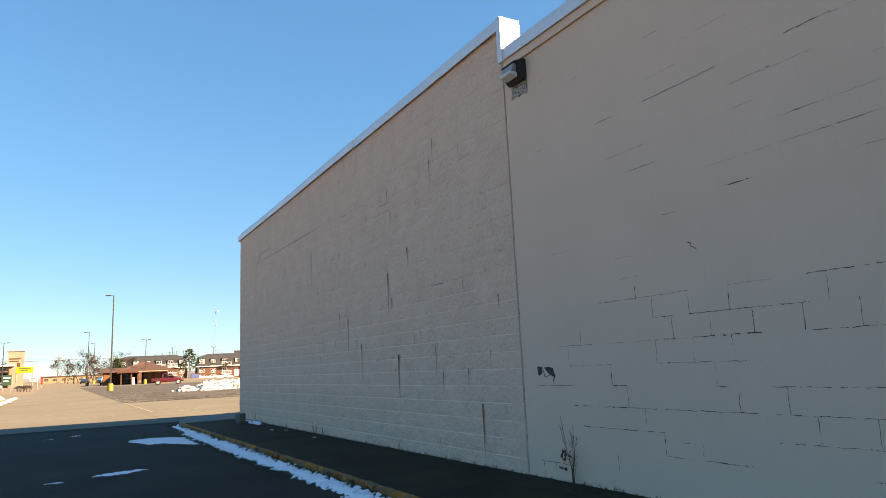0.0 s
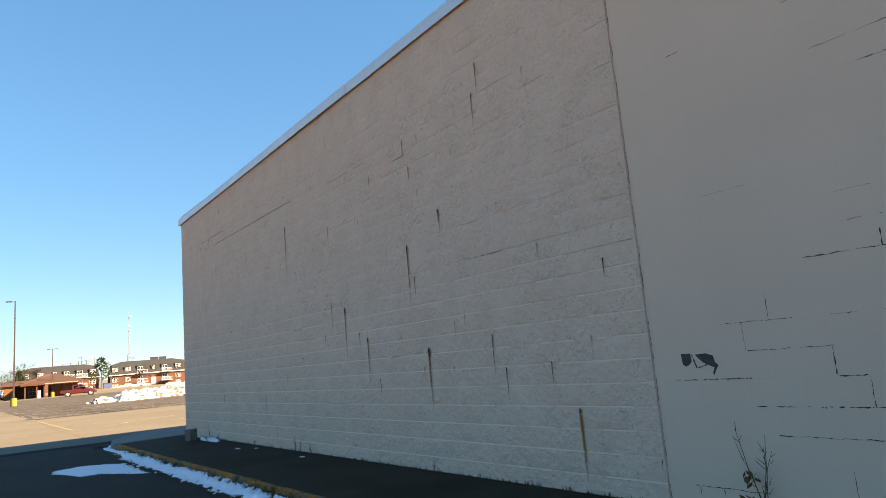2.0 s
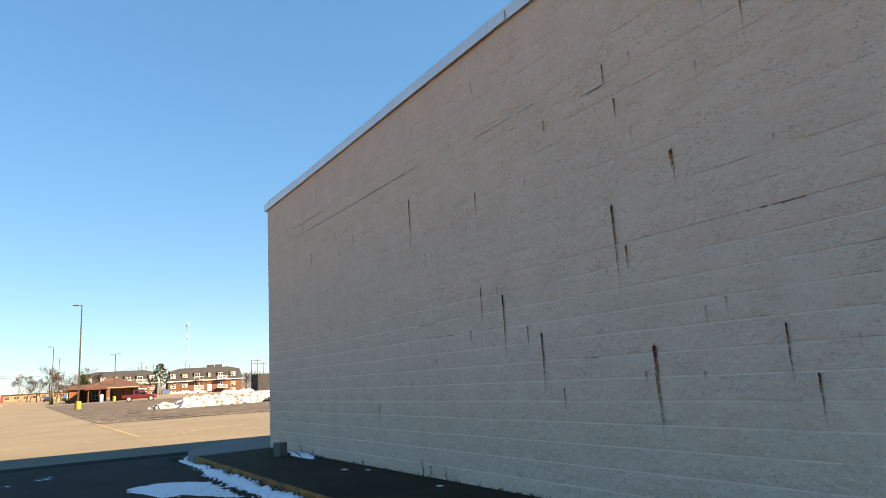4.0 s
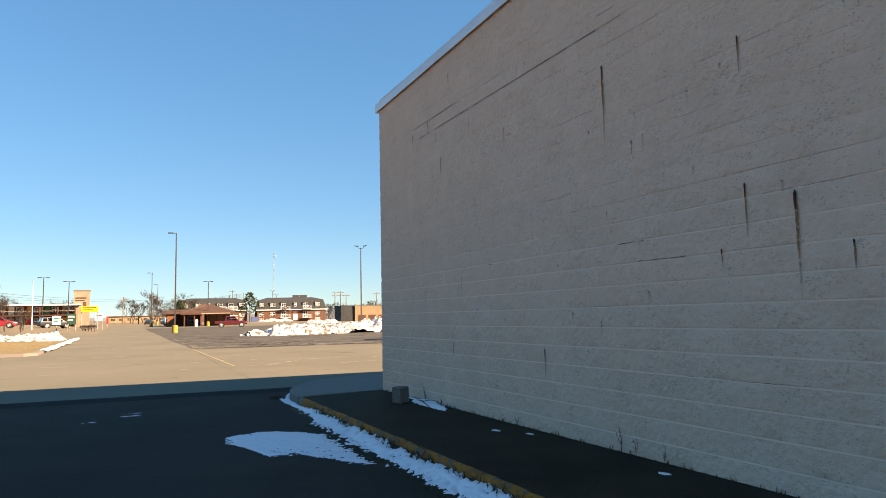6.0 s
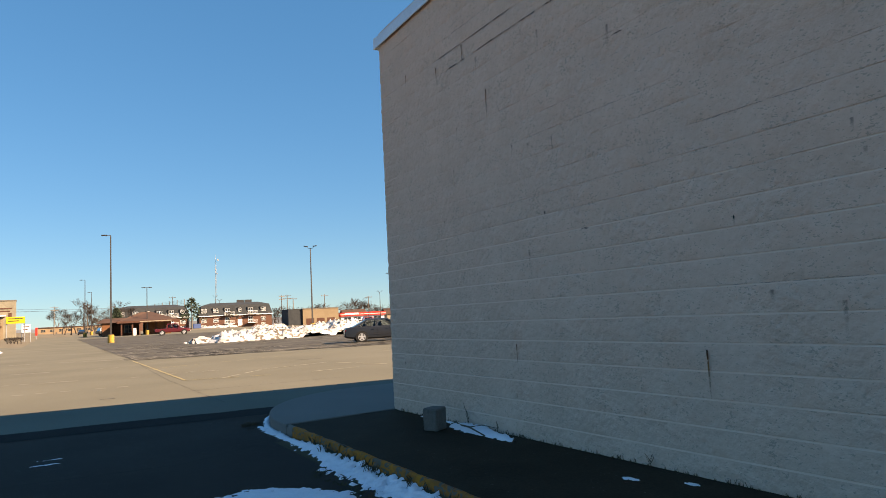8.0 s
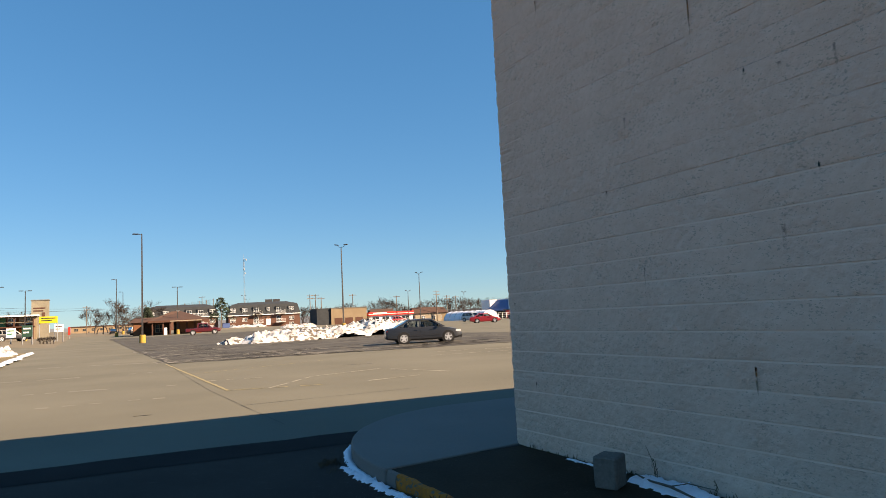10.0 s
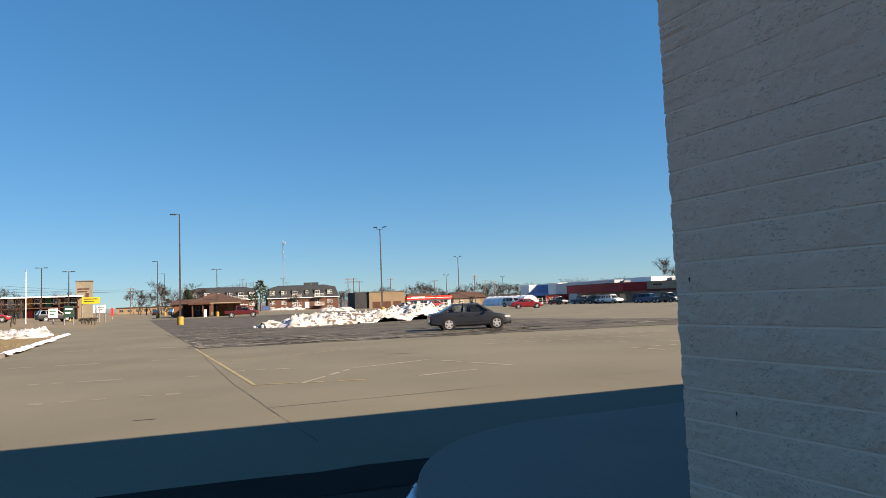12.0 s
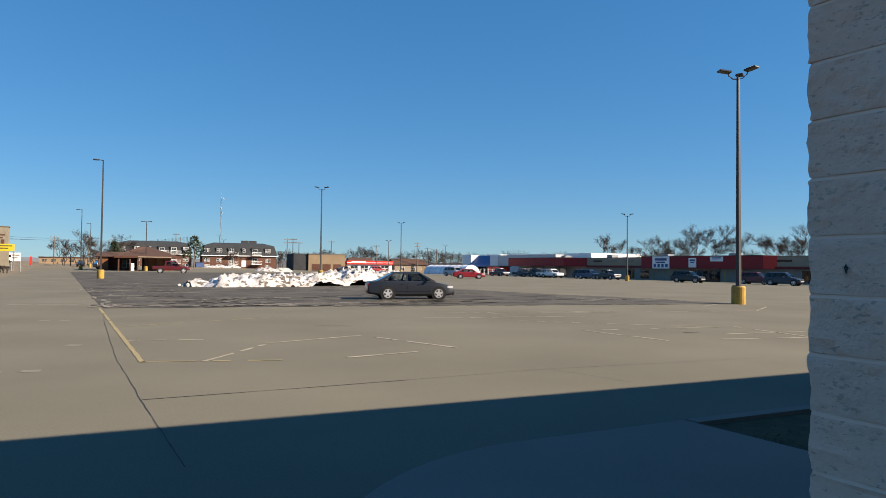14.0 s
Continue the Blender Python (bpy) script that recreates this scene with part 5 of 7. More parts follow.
def car(kind, colour, x, y, turn, label, wheelbase=2.74, length=4.8, size=1.0):
    """A parked vehicle facing its own +x: sedan, suv or pickup."""
    t = thing("pickup_truck" if kind == "pickup" else "car", pose(x, y, gz(x, y), 0, 0, turn), label, "pickup truck" if kind == "pickup" else "car", "vehicles in the lot")
    t.matrix_world = t.matrix_world @ Matrix.Scale(size, 4)
    L, hw = length / 2, 0.91 if kind == "sedan" else 0.96
    r = 0.33 if kind == "sedan" else 0.38
    fx, rx = wheelbase / 2 + 0.08, -wheelbase / 2 + 0.08
    if kind == "sedan":
        st = [(-L, 0.42, 0.78, 0.74), (-L + 0.08, 0.30, 0.92, 0.82), (-L + 0.5, 0.24, 0.97, 0.89), (-1.2, 0.20, 0.96, hw), (-0.2, 0.19, 0.95, hw), (0.9, 0.20, 0.94, hw), (1.35, 0.21, 0.90, hw), (1.9, 0.22, 0.80, 0.87), (L - 0.18, 0.26, 0.70, 0.80), (L - 0.04, 0.32, 0.60, 0.72), (L, 0.40, 0.52, 0.66)]
        cab = ((-1.85, -0.85, 0.42, 1.30), 0.94, 1.44, 0.80, 0.58)
    elif kind == "suv":
        st = [(-L, 0.5, 0.9, 0.84), (-L + 0.06, 0.36, 1.05, 0.92), (-1.2, 0.30, 1.08, hw), (0.6, 0.30, 1.06, hw), (1.2, 0.31, 1.05, hw), (1.8, 0.32, 0.99, 0.93), (L - 0.1, 0.36, 0.88, 0.85), (L, 0.46, 0.66, 0.78)]
        cab = ((-2.2, -1.9, 0.35, 1.25), 1.04, 1.74, 0.86, 0.68)
    else:
        st = [(-L, 0.55, 0.98, 0.93), (-L + 0.05, 0.48, 1.04, hw), (-0.6, 0.42, 1.04, hw), (0.5, 0.40, 1.05, hw), (1.2, 0.40, 1.08, hw), (2.0, 0.42, 1.03, 0.95), (L - 0.08, 0.46, 0.95, 0.90), (L, 0.52, 0.75, 0.86)]
        cab = ((-0.95, -0.75, 0.55, 1.25), 1.04, 1.78, 0.86, 0.68)
    bm = bmesh.new()
    rings = []
    for sx, zl, zh, w in st:
        zm = zl + (zh - zl) * 0.62
        half = [(w * 0.90, zl), (w, zl + 0.10), (w, zm), (w * 0.955, zh - 0.02), (w * 0.80, zh + 0.005)]
        pts = [(-a, b) for a, b in half] + [(a, b) for a, b in reversed(half)]
        rings.append([bm.verts.new((sx, a, b)) for a, b in pts])
    for a, b in zip(rings, rings[1:]):
        for k in range(10):
            bm.faces.new((a[k], b[k], b[(k + 1) % 10], a[(k + 1) % 10]))
    bm.faces.new(rings[0])
    bm.faces.new(list(reversed(rings[-1])))
    bmesh.ops.recalc_face_normals(bm, faces=bm.faces[:])
    body_ = part("body", bm, CAR[colour], t, smooth=False)
    body_.data.polygons.foreach_set("use_smooth", [True] * len(body_.data.polygons))
    body_.data.set_sharp_from_angle(angle=radians(28))
    if kind == "pickup":
        part("bed_floor", boxed(-L + 0.12, -1.0, -0.78, 0.78, 1.02, 1.052), M["tyre"], t, "dark open load bed")
    (b0, t0, t1, b1), zb, zt, wb, wt = cab
    def flank(q, s, side, out=0.0):
        """A point of the cabin's side: q up, s from back to front."""
        xb, xf = b0 + (t0 - b0) * q, b1 + (t1 - b1) * q
        return (xb + (xf - xb) * s, side * (wb + (wt - wb) * q + out), zb + (zt - zb) * q)

    def screen(q, k, end, out=0.0):
        """A point of the bowed front (end 1) or back (end 0) of the cabin."""
        x = (b1 + (t1 - b1) * q) if end else (b0 + (t0 - b0) * q)
        return (x + (1 if end else -1) * (0.06 * (1 - k * k) + out), k * (wb + (wt - wb) * q), zb + (zt - zb) * q)
    cuts = ((0.10, 0.475), (0.515, 0.93)) if kind != "suv" else ((0.05, 0.27), (0.30, 0.60), (0.63, 0.93))
    edges = [0.0] + [c for pair in cuts for c in pair] + [1.0]
    levels = (0.0, 0.08, 0.84, 0.9)
    bm = bmesh.new()
    for j in range(3):
        q0, q1 = levels[j], levels[j + 1]
        for i in range(len(edges) - 1):
            if j != 1 or i % 2 == 0:
                for side in (-1, 1):
                    bm.faces.new([bm.verts.new(p) for p in (flank(q0, edges[i], side), flank(q0, edges[i + 1], side), flank(q1, edges[i + 1], side), flank(q1, edges[i], side))])
        ks = (-1, -0.9, -0.45, 0, 0.45, 0.9, 1)
        for i in range(6):
            if j != 1 or i in (0, 5):
                for end in (0, 1):
                    bm.faces.new([bm.verts.new(p) for p in (screen(q0, ks[i], end), screen(q0, ks[i + 1], end), screen(q1, ks[i + 1], end), screen(q1, ks[i], end))])
    # the crowned roof
    rows_ = []
    for f, lift in ((1.0, 0.9), (0.93, 0.97), (0.72, 1.0)):
        ring_ = [flank(0.9, s, -1) for s in (0, 0.33, 0.67, 1)] + [screen(0.9, k, 1) for k in (-0.5, 0, 0.5)] + [flank(0.9, s, 1) for s in (1, 0.67, 0.33, 0)] + [screen(0.9, k, 0) for k in (0.5, 0, -0.5)]
        mx = (b0 + (t0 - b0) * 0.9 + b1 + (t1 - b1) * 0.9) / 2
        rows_.append([bm.verts.new((mx + (p[0] - mx) * (f * 0.4 + 0.6), p[1] * f, zb + (zt - zb) * lift + (0.012 if f < 0.8 else 0))) for p in ring_])
    for a, b in zip(rows_, rows_[1:]):
        for k in range(14):
            bm.faces.new((a[k], a[(k + 1) % 14], b[(k + 1) % 14], b[k]))
    bm.faces.new(rows_[-1])
    bmesh.ops.remove_doubles(bm, verts=bm.verts[:], dist=0.0005)
    bmesh.ops.recalc_face_normals(bm, faces=bm.faces[:])
    cabin = part("cabin", bm, CAR[colour], t)

    def glass(name, pts):
        bm = bmesh.new()
        n = len(pts) // 2
        vs = [bm.verts.new(p) for p in pts]
        for i in range(n - 1):
            bm.faces.new((vs[i], vs[i + 1], vs[n + i + 1], vs[n + i]))
        ob = part(name, bm, M["car_glass"], cabin, "tinted clear glass")
        ob.visible_shadow = False
    for side in (-1, 1):
        for c0, c1 in cuts:
            glass("side_window", [flank(q, s, side, -0.006) for q in (0.08, 0.84) for s in (c0, c1)])
    for end in (0, 1):
        glass("windshield" if end else "rear_window", [screen(q, k, end, -0.006) for q in (0.08, 0.84) for k in (-0.9, -0.45, 0, 0.45, 0.9)])
    for sx, sy, w in ((0.05, -0.38, 0.25), (0.05, 0.38, 0.25)) + (((-0.95, 0, 0.6),) if kind != "pickup" else ()):
        part("seat", boxed(sx - 0.09, sx + 0.06, sy - w, sy + w, zb - 0.02, zb + 0.20, bevel=0.04), M["seat_cloth"], t, "dark cloth seat back")
        part("headrest", boxed(sx - 0.08, sx + 0.0, sy - 0.11, sy + 0.11, zb + 0.20, zb + 0.32, bevel=0.03), M["seat_cloth"], t, "dark headrest")
    for wx in (fx, rx):
        for side in (-1, 1):
            bm = bmesh.new()
            tube(bm, [(0, -0.02 * side, 0), (0, 0.006 * side, 0)], [r + 0.06, r + 0.06], 24)
            arch = part("wheel_arch", bm, M["tyre"], t)
            arch.location = (wx, side * (hw - 0.005), r)
            bm = bmesh.new()
            tube(bm, [(0, -0.11, 0), (0, -0.09, 0), (0, 0.09, 0), (0, 0.11, 0)], [r - 0.03, r, r, r - 0.03], 24)
            wheel = part("wheel", bm, M["tyre"], t)
            wheel.location = (wx, side * (hw - 0.10), r)
            bm = bmesh.new()
            y = side * 0.116
            tube(bm, [(0, y - 0.012 * side, 0), (0, y, 0)], [0.07, 0.06], 12)
            for k in range(5):
                a = k * math.tau / 5 + 0.3
                d, n = Vector((math.cos(a), 0, math.sin(a))), Vector((-math.sin(a), 0, math.cos(a)))
                R = r * 0.68
                vs = [bm.verts.new(Vector((0, y, 0)) + p) for p in (d * 0.05 + n * 0.05, d * 0.05 - n * 0.05, d * R - n * 0.035, d * R + n * 0.035)]
                bm.faces.new(vs if side < 0 else list(reversed(vs)))
            for k in range(24):
                a0, a1 = k * math.tau / 24, (k + 1) * math.tau / 24
                vs = [bm.verts.new((q * math.cos(a), y, q * math.sin(a))) for q, a in ((r * 0.62, a0), (r * 0.70, a0), (r * 0.70, a1), (r * 0.62, a1))]
                bm.faces.new(vs if side < 0 else list(reversed(vs)))
            part("rim", bm, M["rim"], wheel, "bright five-spoke alloy rim")
    zl = 0.60 if kind == "sedan" else 0.80
    for side in (-1, 1):
        bm = boxed(L - 0.42, L - 0.07, 0.0, 0.05, 0, 0.12, bevel=0.02)
        for v in bm.verts:
            v.co.y -= (v.co.x - (L - 0.42)) * 0.32
        if side < 0:
            for v in bm.verts:
                v.co.y *= -1
            bmesh.ops.reverse_faces(bm, faces=bm.faces[:])
        head = part("headlight", bm, M["lamp_glass"], t)
        head.location = (0, side * (hw - 0.09), zl - 0.0)
        tail = part("tail_light", boxed(-L - 0.008, -L + 0.10, -0.14, 0.14, -0.07, 0.08, bevel=0.02), M["tail_red"], t)
        tail.location = (0.03, side * 0.66, zl + 0.16)
        mir = part("mirror", boxed(-0.06, 0.06, -0.10, 0.10, 0, 0.13, bevel=0.03), CAR[colour], t)
        mir.location = (b1 - 0.42, side * (hw + 0.04), zb + 0.04)
    bump = part("bumper", boxed(L - 0.14, L + 0.02, -0.70, 0.70, zl - 0.34, zl - 0.16, bevel=0.05), M["tyre"] if kind == "sedan" else M["rim"], t)
    part("grille", boxed(L - 0.10, L + 0.012, -0.36, 0.36, zl - 0.08, zl + 0.06, bevel=0.02), M["black_metal"], t)
    if kind == "sedan":
        for side in (-1, 1):
            part("door_seam", boxed(-0.24, -0.232, side * (hw + 0.001) - 0.003, side * (hw + 0.001) + 0.003, 0.28, 0.86), M["tyre"], t)
            for hx in (-0.05, 0.95 - 0.1):
                part("door_handle", boxed(hx - 0.55, hx - 0.37, side * (hw + 0.012) - 0.012, side * (hw + 0.012) + 0.012, 0.80, 0.825, bevel=0.006), CAR[colour], t)
            part("side_moulding", boxed(-1.0, 1.02, side * (hw + 0.003) - 0.006, side * (hw + 0.003) + 0.006, 0.44, 0.49, bevel=0.004), CAR[colour], t)
    return t


car("sedan", "grey", 12.78, 28.15, -18, "dark grey four-door sedan parked alone in the lot", 2.68, 4.6, 0.93)
car("pickup", "maroon", 12.1, 104.5, -8, "dark red pickup truck beside the brick office", 3.2, 5.2)
car("sedan", "red", 49.8, 81.7, -25, "red sedan parked in the open lot", 2.7, 4.7)
row = (("suv", "silver", 62, 106), ("suv", "black", 76, 128), ("pickup", "black", 84, 123), ("pickup", "navy", 86, 117), ("suv", "black", 87, 112.5), ("pickup", "silver", 86, 108.5), ("pickup", "white", 84, 104.5), ("suv", "navy", 86, 97.0),
       ("suv", "blue", 84, 93.5), ("pickup", "black", 84, 88.8), ("suv", "black", 80, 67.5), ("suv", "maroon", 84, 59.0), ("suv", "navy", 82, 53.5), ("sedan", "black", 86, 49.8))
for i, (k, c, x, y) in enumerate(row):
    nm = {"suv": "SUV", "pickup": "pickup truck", "sedan": "sedan"}[k]
    car(k, c, x, y, -90 if k != "suv" else -75, f"{c} {nm} parked before the red store", 2.9 if k != "pickup" else 3.3, 4.7 if k != "pickup" else 5.4)
for k, c, x, y, a in (("sedan", "red", -19.5, 96, 0), ("suv", "black", -14.0, 112, 20), ("sedan", "black", 2.5, 200, 90), ("suv", "red", 75, 170, 0), ("sedan", "black", 66, 172, 0), ("suv", "black", 6.0, 150, 20)):
    car(k, c, x, y, a, f"{c} {'SUV' if k == 'suv' else 'sedan'} parked far across the lot", 2.8, 4.7)


# ---- heaps of cleared snow ----
def snow_heap(name, cx, cy, lx, ly, h, seed, label, turn=0.0, step=0.22):
    nx, ny = int(2 * lx / step), int(2 * ly / step)
    verts, faces, hs = [], [], {}
    for i in range(nx + 1):
        for j in range(ny + 1):
            u, v = -1 + 2 * i / nx, -1 + 2 * j / ny
            x, y = u * lx, v * ly
            e = 1 - (abs(u) ** 2.5 + abs(v) ** 2.2) + 0.35 * fbm(x * 0.5 + seed, y * 0.5, 1)
            top = h * (0.55 + 0.45 * clamp((u + 0.2) * 1.3)) * (0.8 + 0.5 * fbm(x * 0.28, seed, 4))
            z = top * clamp(e * 1.6) ** 0.6 + (0.38 * fbm(x * 1.3, y * 1.3, seed) + 0.34 * abs(fbm(x * 2.8, y * 2.8, seed + 5))) * clamp(e * 3)
            hs[i, j] = e
            verts.append((x + 0.08 * fbm(x * 3, y * 3, 8), y + 0.08 * fbm(x * 3, y * 3, 11), max(z, -0.03) if e > 0 else -0.05))
    for i in range(nx):
        for j in range(ny):
            if max(hs[i, j], hs[i + 1, j], hs[i + 1, j + 1], hs[i, j + 1]) > 0:
                a = i * (ny + 1) + j
                faces.append((a, a + ny + 1, a + ny + 2, a + 1))
    ob = mesh_of(name, verts, faces, M["dirty_snow"], None, True)
    ob.matrix_world = pose(cx, cy, gz(cx, cy) + 0.01, 0, 0, turn)
    return tagged(ob, label, "snow pile")


snow_heap("snow_mound", 15.8, 50.7, 10.3, 2.7, 1.3, 3.0, "long heap of ploughed snow, white and dirty brown", 14, 0.15)
snow_heap("snow_mound", 36.5, 137, 4, 2, 0.9, 9.0, "small snow heap beside the apartment drive", 0, 0.3)
snow_heap("snow_mound", 42, 215, 6, 2, 1.0, 19.0, "snow heap along the apartment kerb", 0, 0.4)
snow_heap("snow_mound", -11.8, 56, 2.9, 7.5, 0.26, 12.0, "white snow heap on the dead lawn", 8, 0.22)
bm = bmesh.new()
for k in range(26):
    a = random.Random(k).uniform(0, math.tau)
    rx, ry, s = 5.9 + random.Random(k + 50).gauss(0, 0.5), 48.9 + random.Random(k + 90).gauss(0, 0.35), random.Random(k + 7).uniform(0.05, 0.22)
    m4 = bmesh.ops.create_icosphere(bm, subdivisions=1, radius=s)
    for v in m4["verts"]:
        v.co += Vector((fbm(v.co.x * 9, k, 1), fbm(v.co.y * 9, k, 2), 0)) * 0.06 + Vector((rx, ry, gz(rx, ry) + s * 0.4))
tagged(part("snow_clods", bm, M["dirty_snow"]), "dirty frozen snow clods fallen from the heap", "snow", kind="stuff")

# ---- the dead lawn with its kerb ----
lawn_line = [(-8.1, 24.5), (-7.9, 40), (-8.2, 52), (-9.0, 57), (-11, 59.5), (-60, 62), (-60, 24.5)]
lawn = grid_sheet("ground_lawn", [-60 + 1.3 * i for i in range(41)], [24 + 1.3 * j for j in range(29)], lambda x, y: gz(x, y) + 0.10 + 0.02 * fbm(x, y), lambda x, y: x < -8.4 - 0.05 * max(0, y - 50) and y > 25 and y < 59, M["dry_grass"])
tagged(lawn, "dry straw-coloured winter lawn island", "lawn", kind="structure")
kerb_l = part("kerb_lawn", prism(bmesh.new(), [(-60, 24.6), (-8.4, 24.6), (-7.9, 25.2), (-7.9, 52), (-8.4, 57), (-10, 59.6), (-60, 61), (-60, 60.6), (-10.3, 59.2), (-8.8, 56.8), (-8.25, 52), (-8.25, 25.4), (-8.6, 24.95), (-60, 24.95)], -0.05, 0.14), M["concrete"])
tagged(kerb_l, "pale concrete kerb round the lawn", "kerb", kind="structure")
snow_sheet("snow_strip", -8.35, -7.4, 28, 56, 0.10, lambda x, y: 0.5 - abs(x + 7.95) / 0.35 + 0.6 * fbm(x * 2, y * 0.8, 3), 0.10, 0.14, "strip of old snow along the lawn kerb")
tufts("lawn_grass", [(random.Random(k).uniform(-16, -8.5), random.Random(k + 999).uniform(25, 58), 0.1, 1.0) for k in range(900)], 0.10, 0.2, 5, M["dry_grass_blade"] if "dry_grass_blade" in M else M.setdefault("dry_grass_blade", surf("dry_grass_blade", (0.26, 0.19, 0.08), (0.34, 0.26, 0.12), 3, 30, 0.95, bump=0)), "dry winter grass blades", 31, 0.8)


# ---- trees ----
def bare_tree_meshes(seed, h, spread, fine=9, thick=0.4):
    """Trunk with limbs, and a crown of fine bare twigs."""
    rt = random.Random(seed)
    tb, tw = bmesh.new(), ([], [])

    def twig(p, d, L, w, depth):
        q = p + d * L
        s = d.orthogonal().normalized().lerp(Vector((rt.uniform(-1, 1), rt.uniform(-1, 1), rt.uniform(-1, 1))), 0.5).normalized() * w
        s2 = d.cross(s).normalized() * w
        b = len(tw[0])
        tw[0].extend([tuple(p + s), tuple(p - s * 0.5 + s2), tuple(p - s * 0.5 - s2), tuple(q)])
        tw[1].extend([(b, b + 1, b + 3), (b + 1, b + 2, b + 3), (b + 2, b, b + 3)])
        if depth:
            for _ in range(3):
                dd = (d + Vector((rt.gauss(0, 0.55), rt.gauss(0, 0.55), rt.gauss(0.08, 0.35)))).normalized()
                twig(p + d * L * rt.uniform(0.35, 1.0), dd, L * rt.uniform(0.45, 0.75), w * 0.75, depth - 1)

    def limb(p, d, L, r, depth):
        pts, rad, dirn = [p], [r], d
        for k in range(3):
            dirn = (dirn + Vector((rt.gauss(0, 0.16), rt.gauss(0, 0.16), rt.gauss(0.05, 0.08)))).normalized()
            pts.append(pts[-1] + dirn * L / 3)
            rad.append(r * (1 - 0.16 * (k + 1)))
        tube(tb, pts, rad, 6 if depth > 1 else 4, False)
        if depth == 0:
            for k in range(fine):
                dd = (dirn + Vector((rt.gauss(0, 0.5), rt.gauss(0, 0.5), rt.gauss(0.25, 0.35)))).normalized()
                twig(pts[rt.randrange(1, 4)], dd, L * rt.uniform(0.35, 0.65), max(r * thick, 0.04 * thick), 2)
            return
        for k in range(3 if depth < 3 else 4):
            a = rt.uniform(0, math.tau)
            side = Vector((math.cos(a), math.sin(a), 0)) * spread
            dd = (dirn * 0.75 + side * rt.uniform(0.5, 1.0) + Vector((0, 0, 0.15))).normalized()
            limb(pts[-1] if k < 2 else pts[2], dd, L * rt.uniform(0.62, 0.82), rad[-1] * 0.66, depth - 1)
    limb(Vector((0, 0, -0.1)), Vector((0, 0, 1)), h * 0.26, h * 0.020, 3)
    t_me = bpy.data.meshes.new("trunk")
    tb.to_mesh(t_me)
    tb.free()
    t_me.materials.append(M["bark"])
    c_me = bpy.data.meshes.new("crown")
    c_me.from_pydata(tw[0], [], tw[1])
    c_me.materials.append(M["twig"])
    return t_me, c_me


KINDS = [bare_tree_meshes(40 + k, 12, sp, 5, 0.5) for k, sp in enumerate((0.85, 1.0, 0.7, 1.1))]
FULL = [bare_tree_meshes(40 + k, 12, sp, 20, 0.26) for k, sp in enumerate((0.85, 1.0, 0.7, 1.1))]


def bare_tree(x, y, h, kind, turn, label="tall bare winter tree with spreading crown"):
    s = 1.38 * h / 12
    t = thing("bare_tree", pose(x, y, gz(x, y), 0, 0, turn), label, "tree", "bare trees")
    t.scale = (s * 1.1, s * 1.1, s)
    for nm, me in zip(("trunk", "crown"), FULL[kind]):
        ob = new(nm, me)
        ob.parent = t
    return t


for i, (x, y, h) in enumerate(((128, 134, 12.5), (131, 127, 11), (126, 113, 11), (122, 104, 9.5), (120, 99, 13), (117, 93.5, 12), (122, 88, 10.5), (121, 79, 12), (114, 72, 9), (112, 66, 10.5), (109, 61.5, 11.5), (152, 168, 9), (168, 190, 9), (112, 55, 11), (140, 120, 11))):
    bare_tree(x, y, h, i % 4, i * 67)
for i, (x, y, h) in enumerate(((-27, 96, 6.5), (-22, 100, 6.0), (-19.5, 88, 4.6), (-30, 90, 7), (-24.5, 118, 7), (4.0, 220, 11), (9.0, 215, 10), (-3, 330, 12), (14, 225, 10), (47.5, 226, 6), (7.5, 185, 6))):
    bare_tree(x, y, h, (i + 1) % 4, i * 41, "bare winter tree with thin twiggy branches")


def conifer(x, y, h, w, label, seed, open_=False):
    rc = random.Random(seed)
    t = thing("conifer_tree", pose(x, y, gz(x, y)), label, "tree")
    bm = bmesh.new()
    tube(bm, [(0, 0, -0.1), (0, 0, h * 0.5), (0, 0, h)], [0.025 * h, 0.015 * h, 0.005 * h], 7)
    part("trunk", bm, M["bark"], t)
    V, F = [], []
    levels = 26 if not open_ else 13
    for k in range(levels):
        f = k / levels
        z = h * (0.08 + 0.9 * f) if not open_ else h * (0.3 + 0.68 * f)
        R = w * (1 - f) ** 0.75 * rc.uniform(0.75, 1.1) + 0.15
        for b in range(5 if open_ else 9):
            a = rc.uniform(0, math.tau)
            for c in range(10):
                s = rc.uniform(0.15, 1.0)
                p = Vector((math.cos(a) * R * s, math.sin(a) * R * s, z - 0.25 * R * s * (0 if open_ else 1) + rc.gauss(0, 0.06 * h / 6)))
                d = Vector((rc.gauss(math.cos(a), 0.5), rc.gauss(math.sin(a), 0.5), rc.gauss(0, 0.5))).normalized() * 0.09 * h * rc.uniform(0.5, 1)
                n = d.orthogonal().normalized() * 0.022 * h
                q = len(V)
                V += [tuple(p - n), tuple(p + n), tuple(p + d)]
                F.append((q, q + 1, q + 2))
    mesh_of("crown", V, F, M["needles"], t)


conifer(6.6, 139, 5.6, 2.3, "dense dark evergreen beside the brick office", 1)
conifer(30.5, 196, 9.4, 3.6, "tall ragged pine beside the apartments", 2, True)


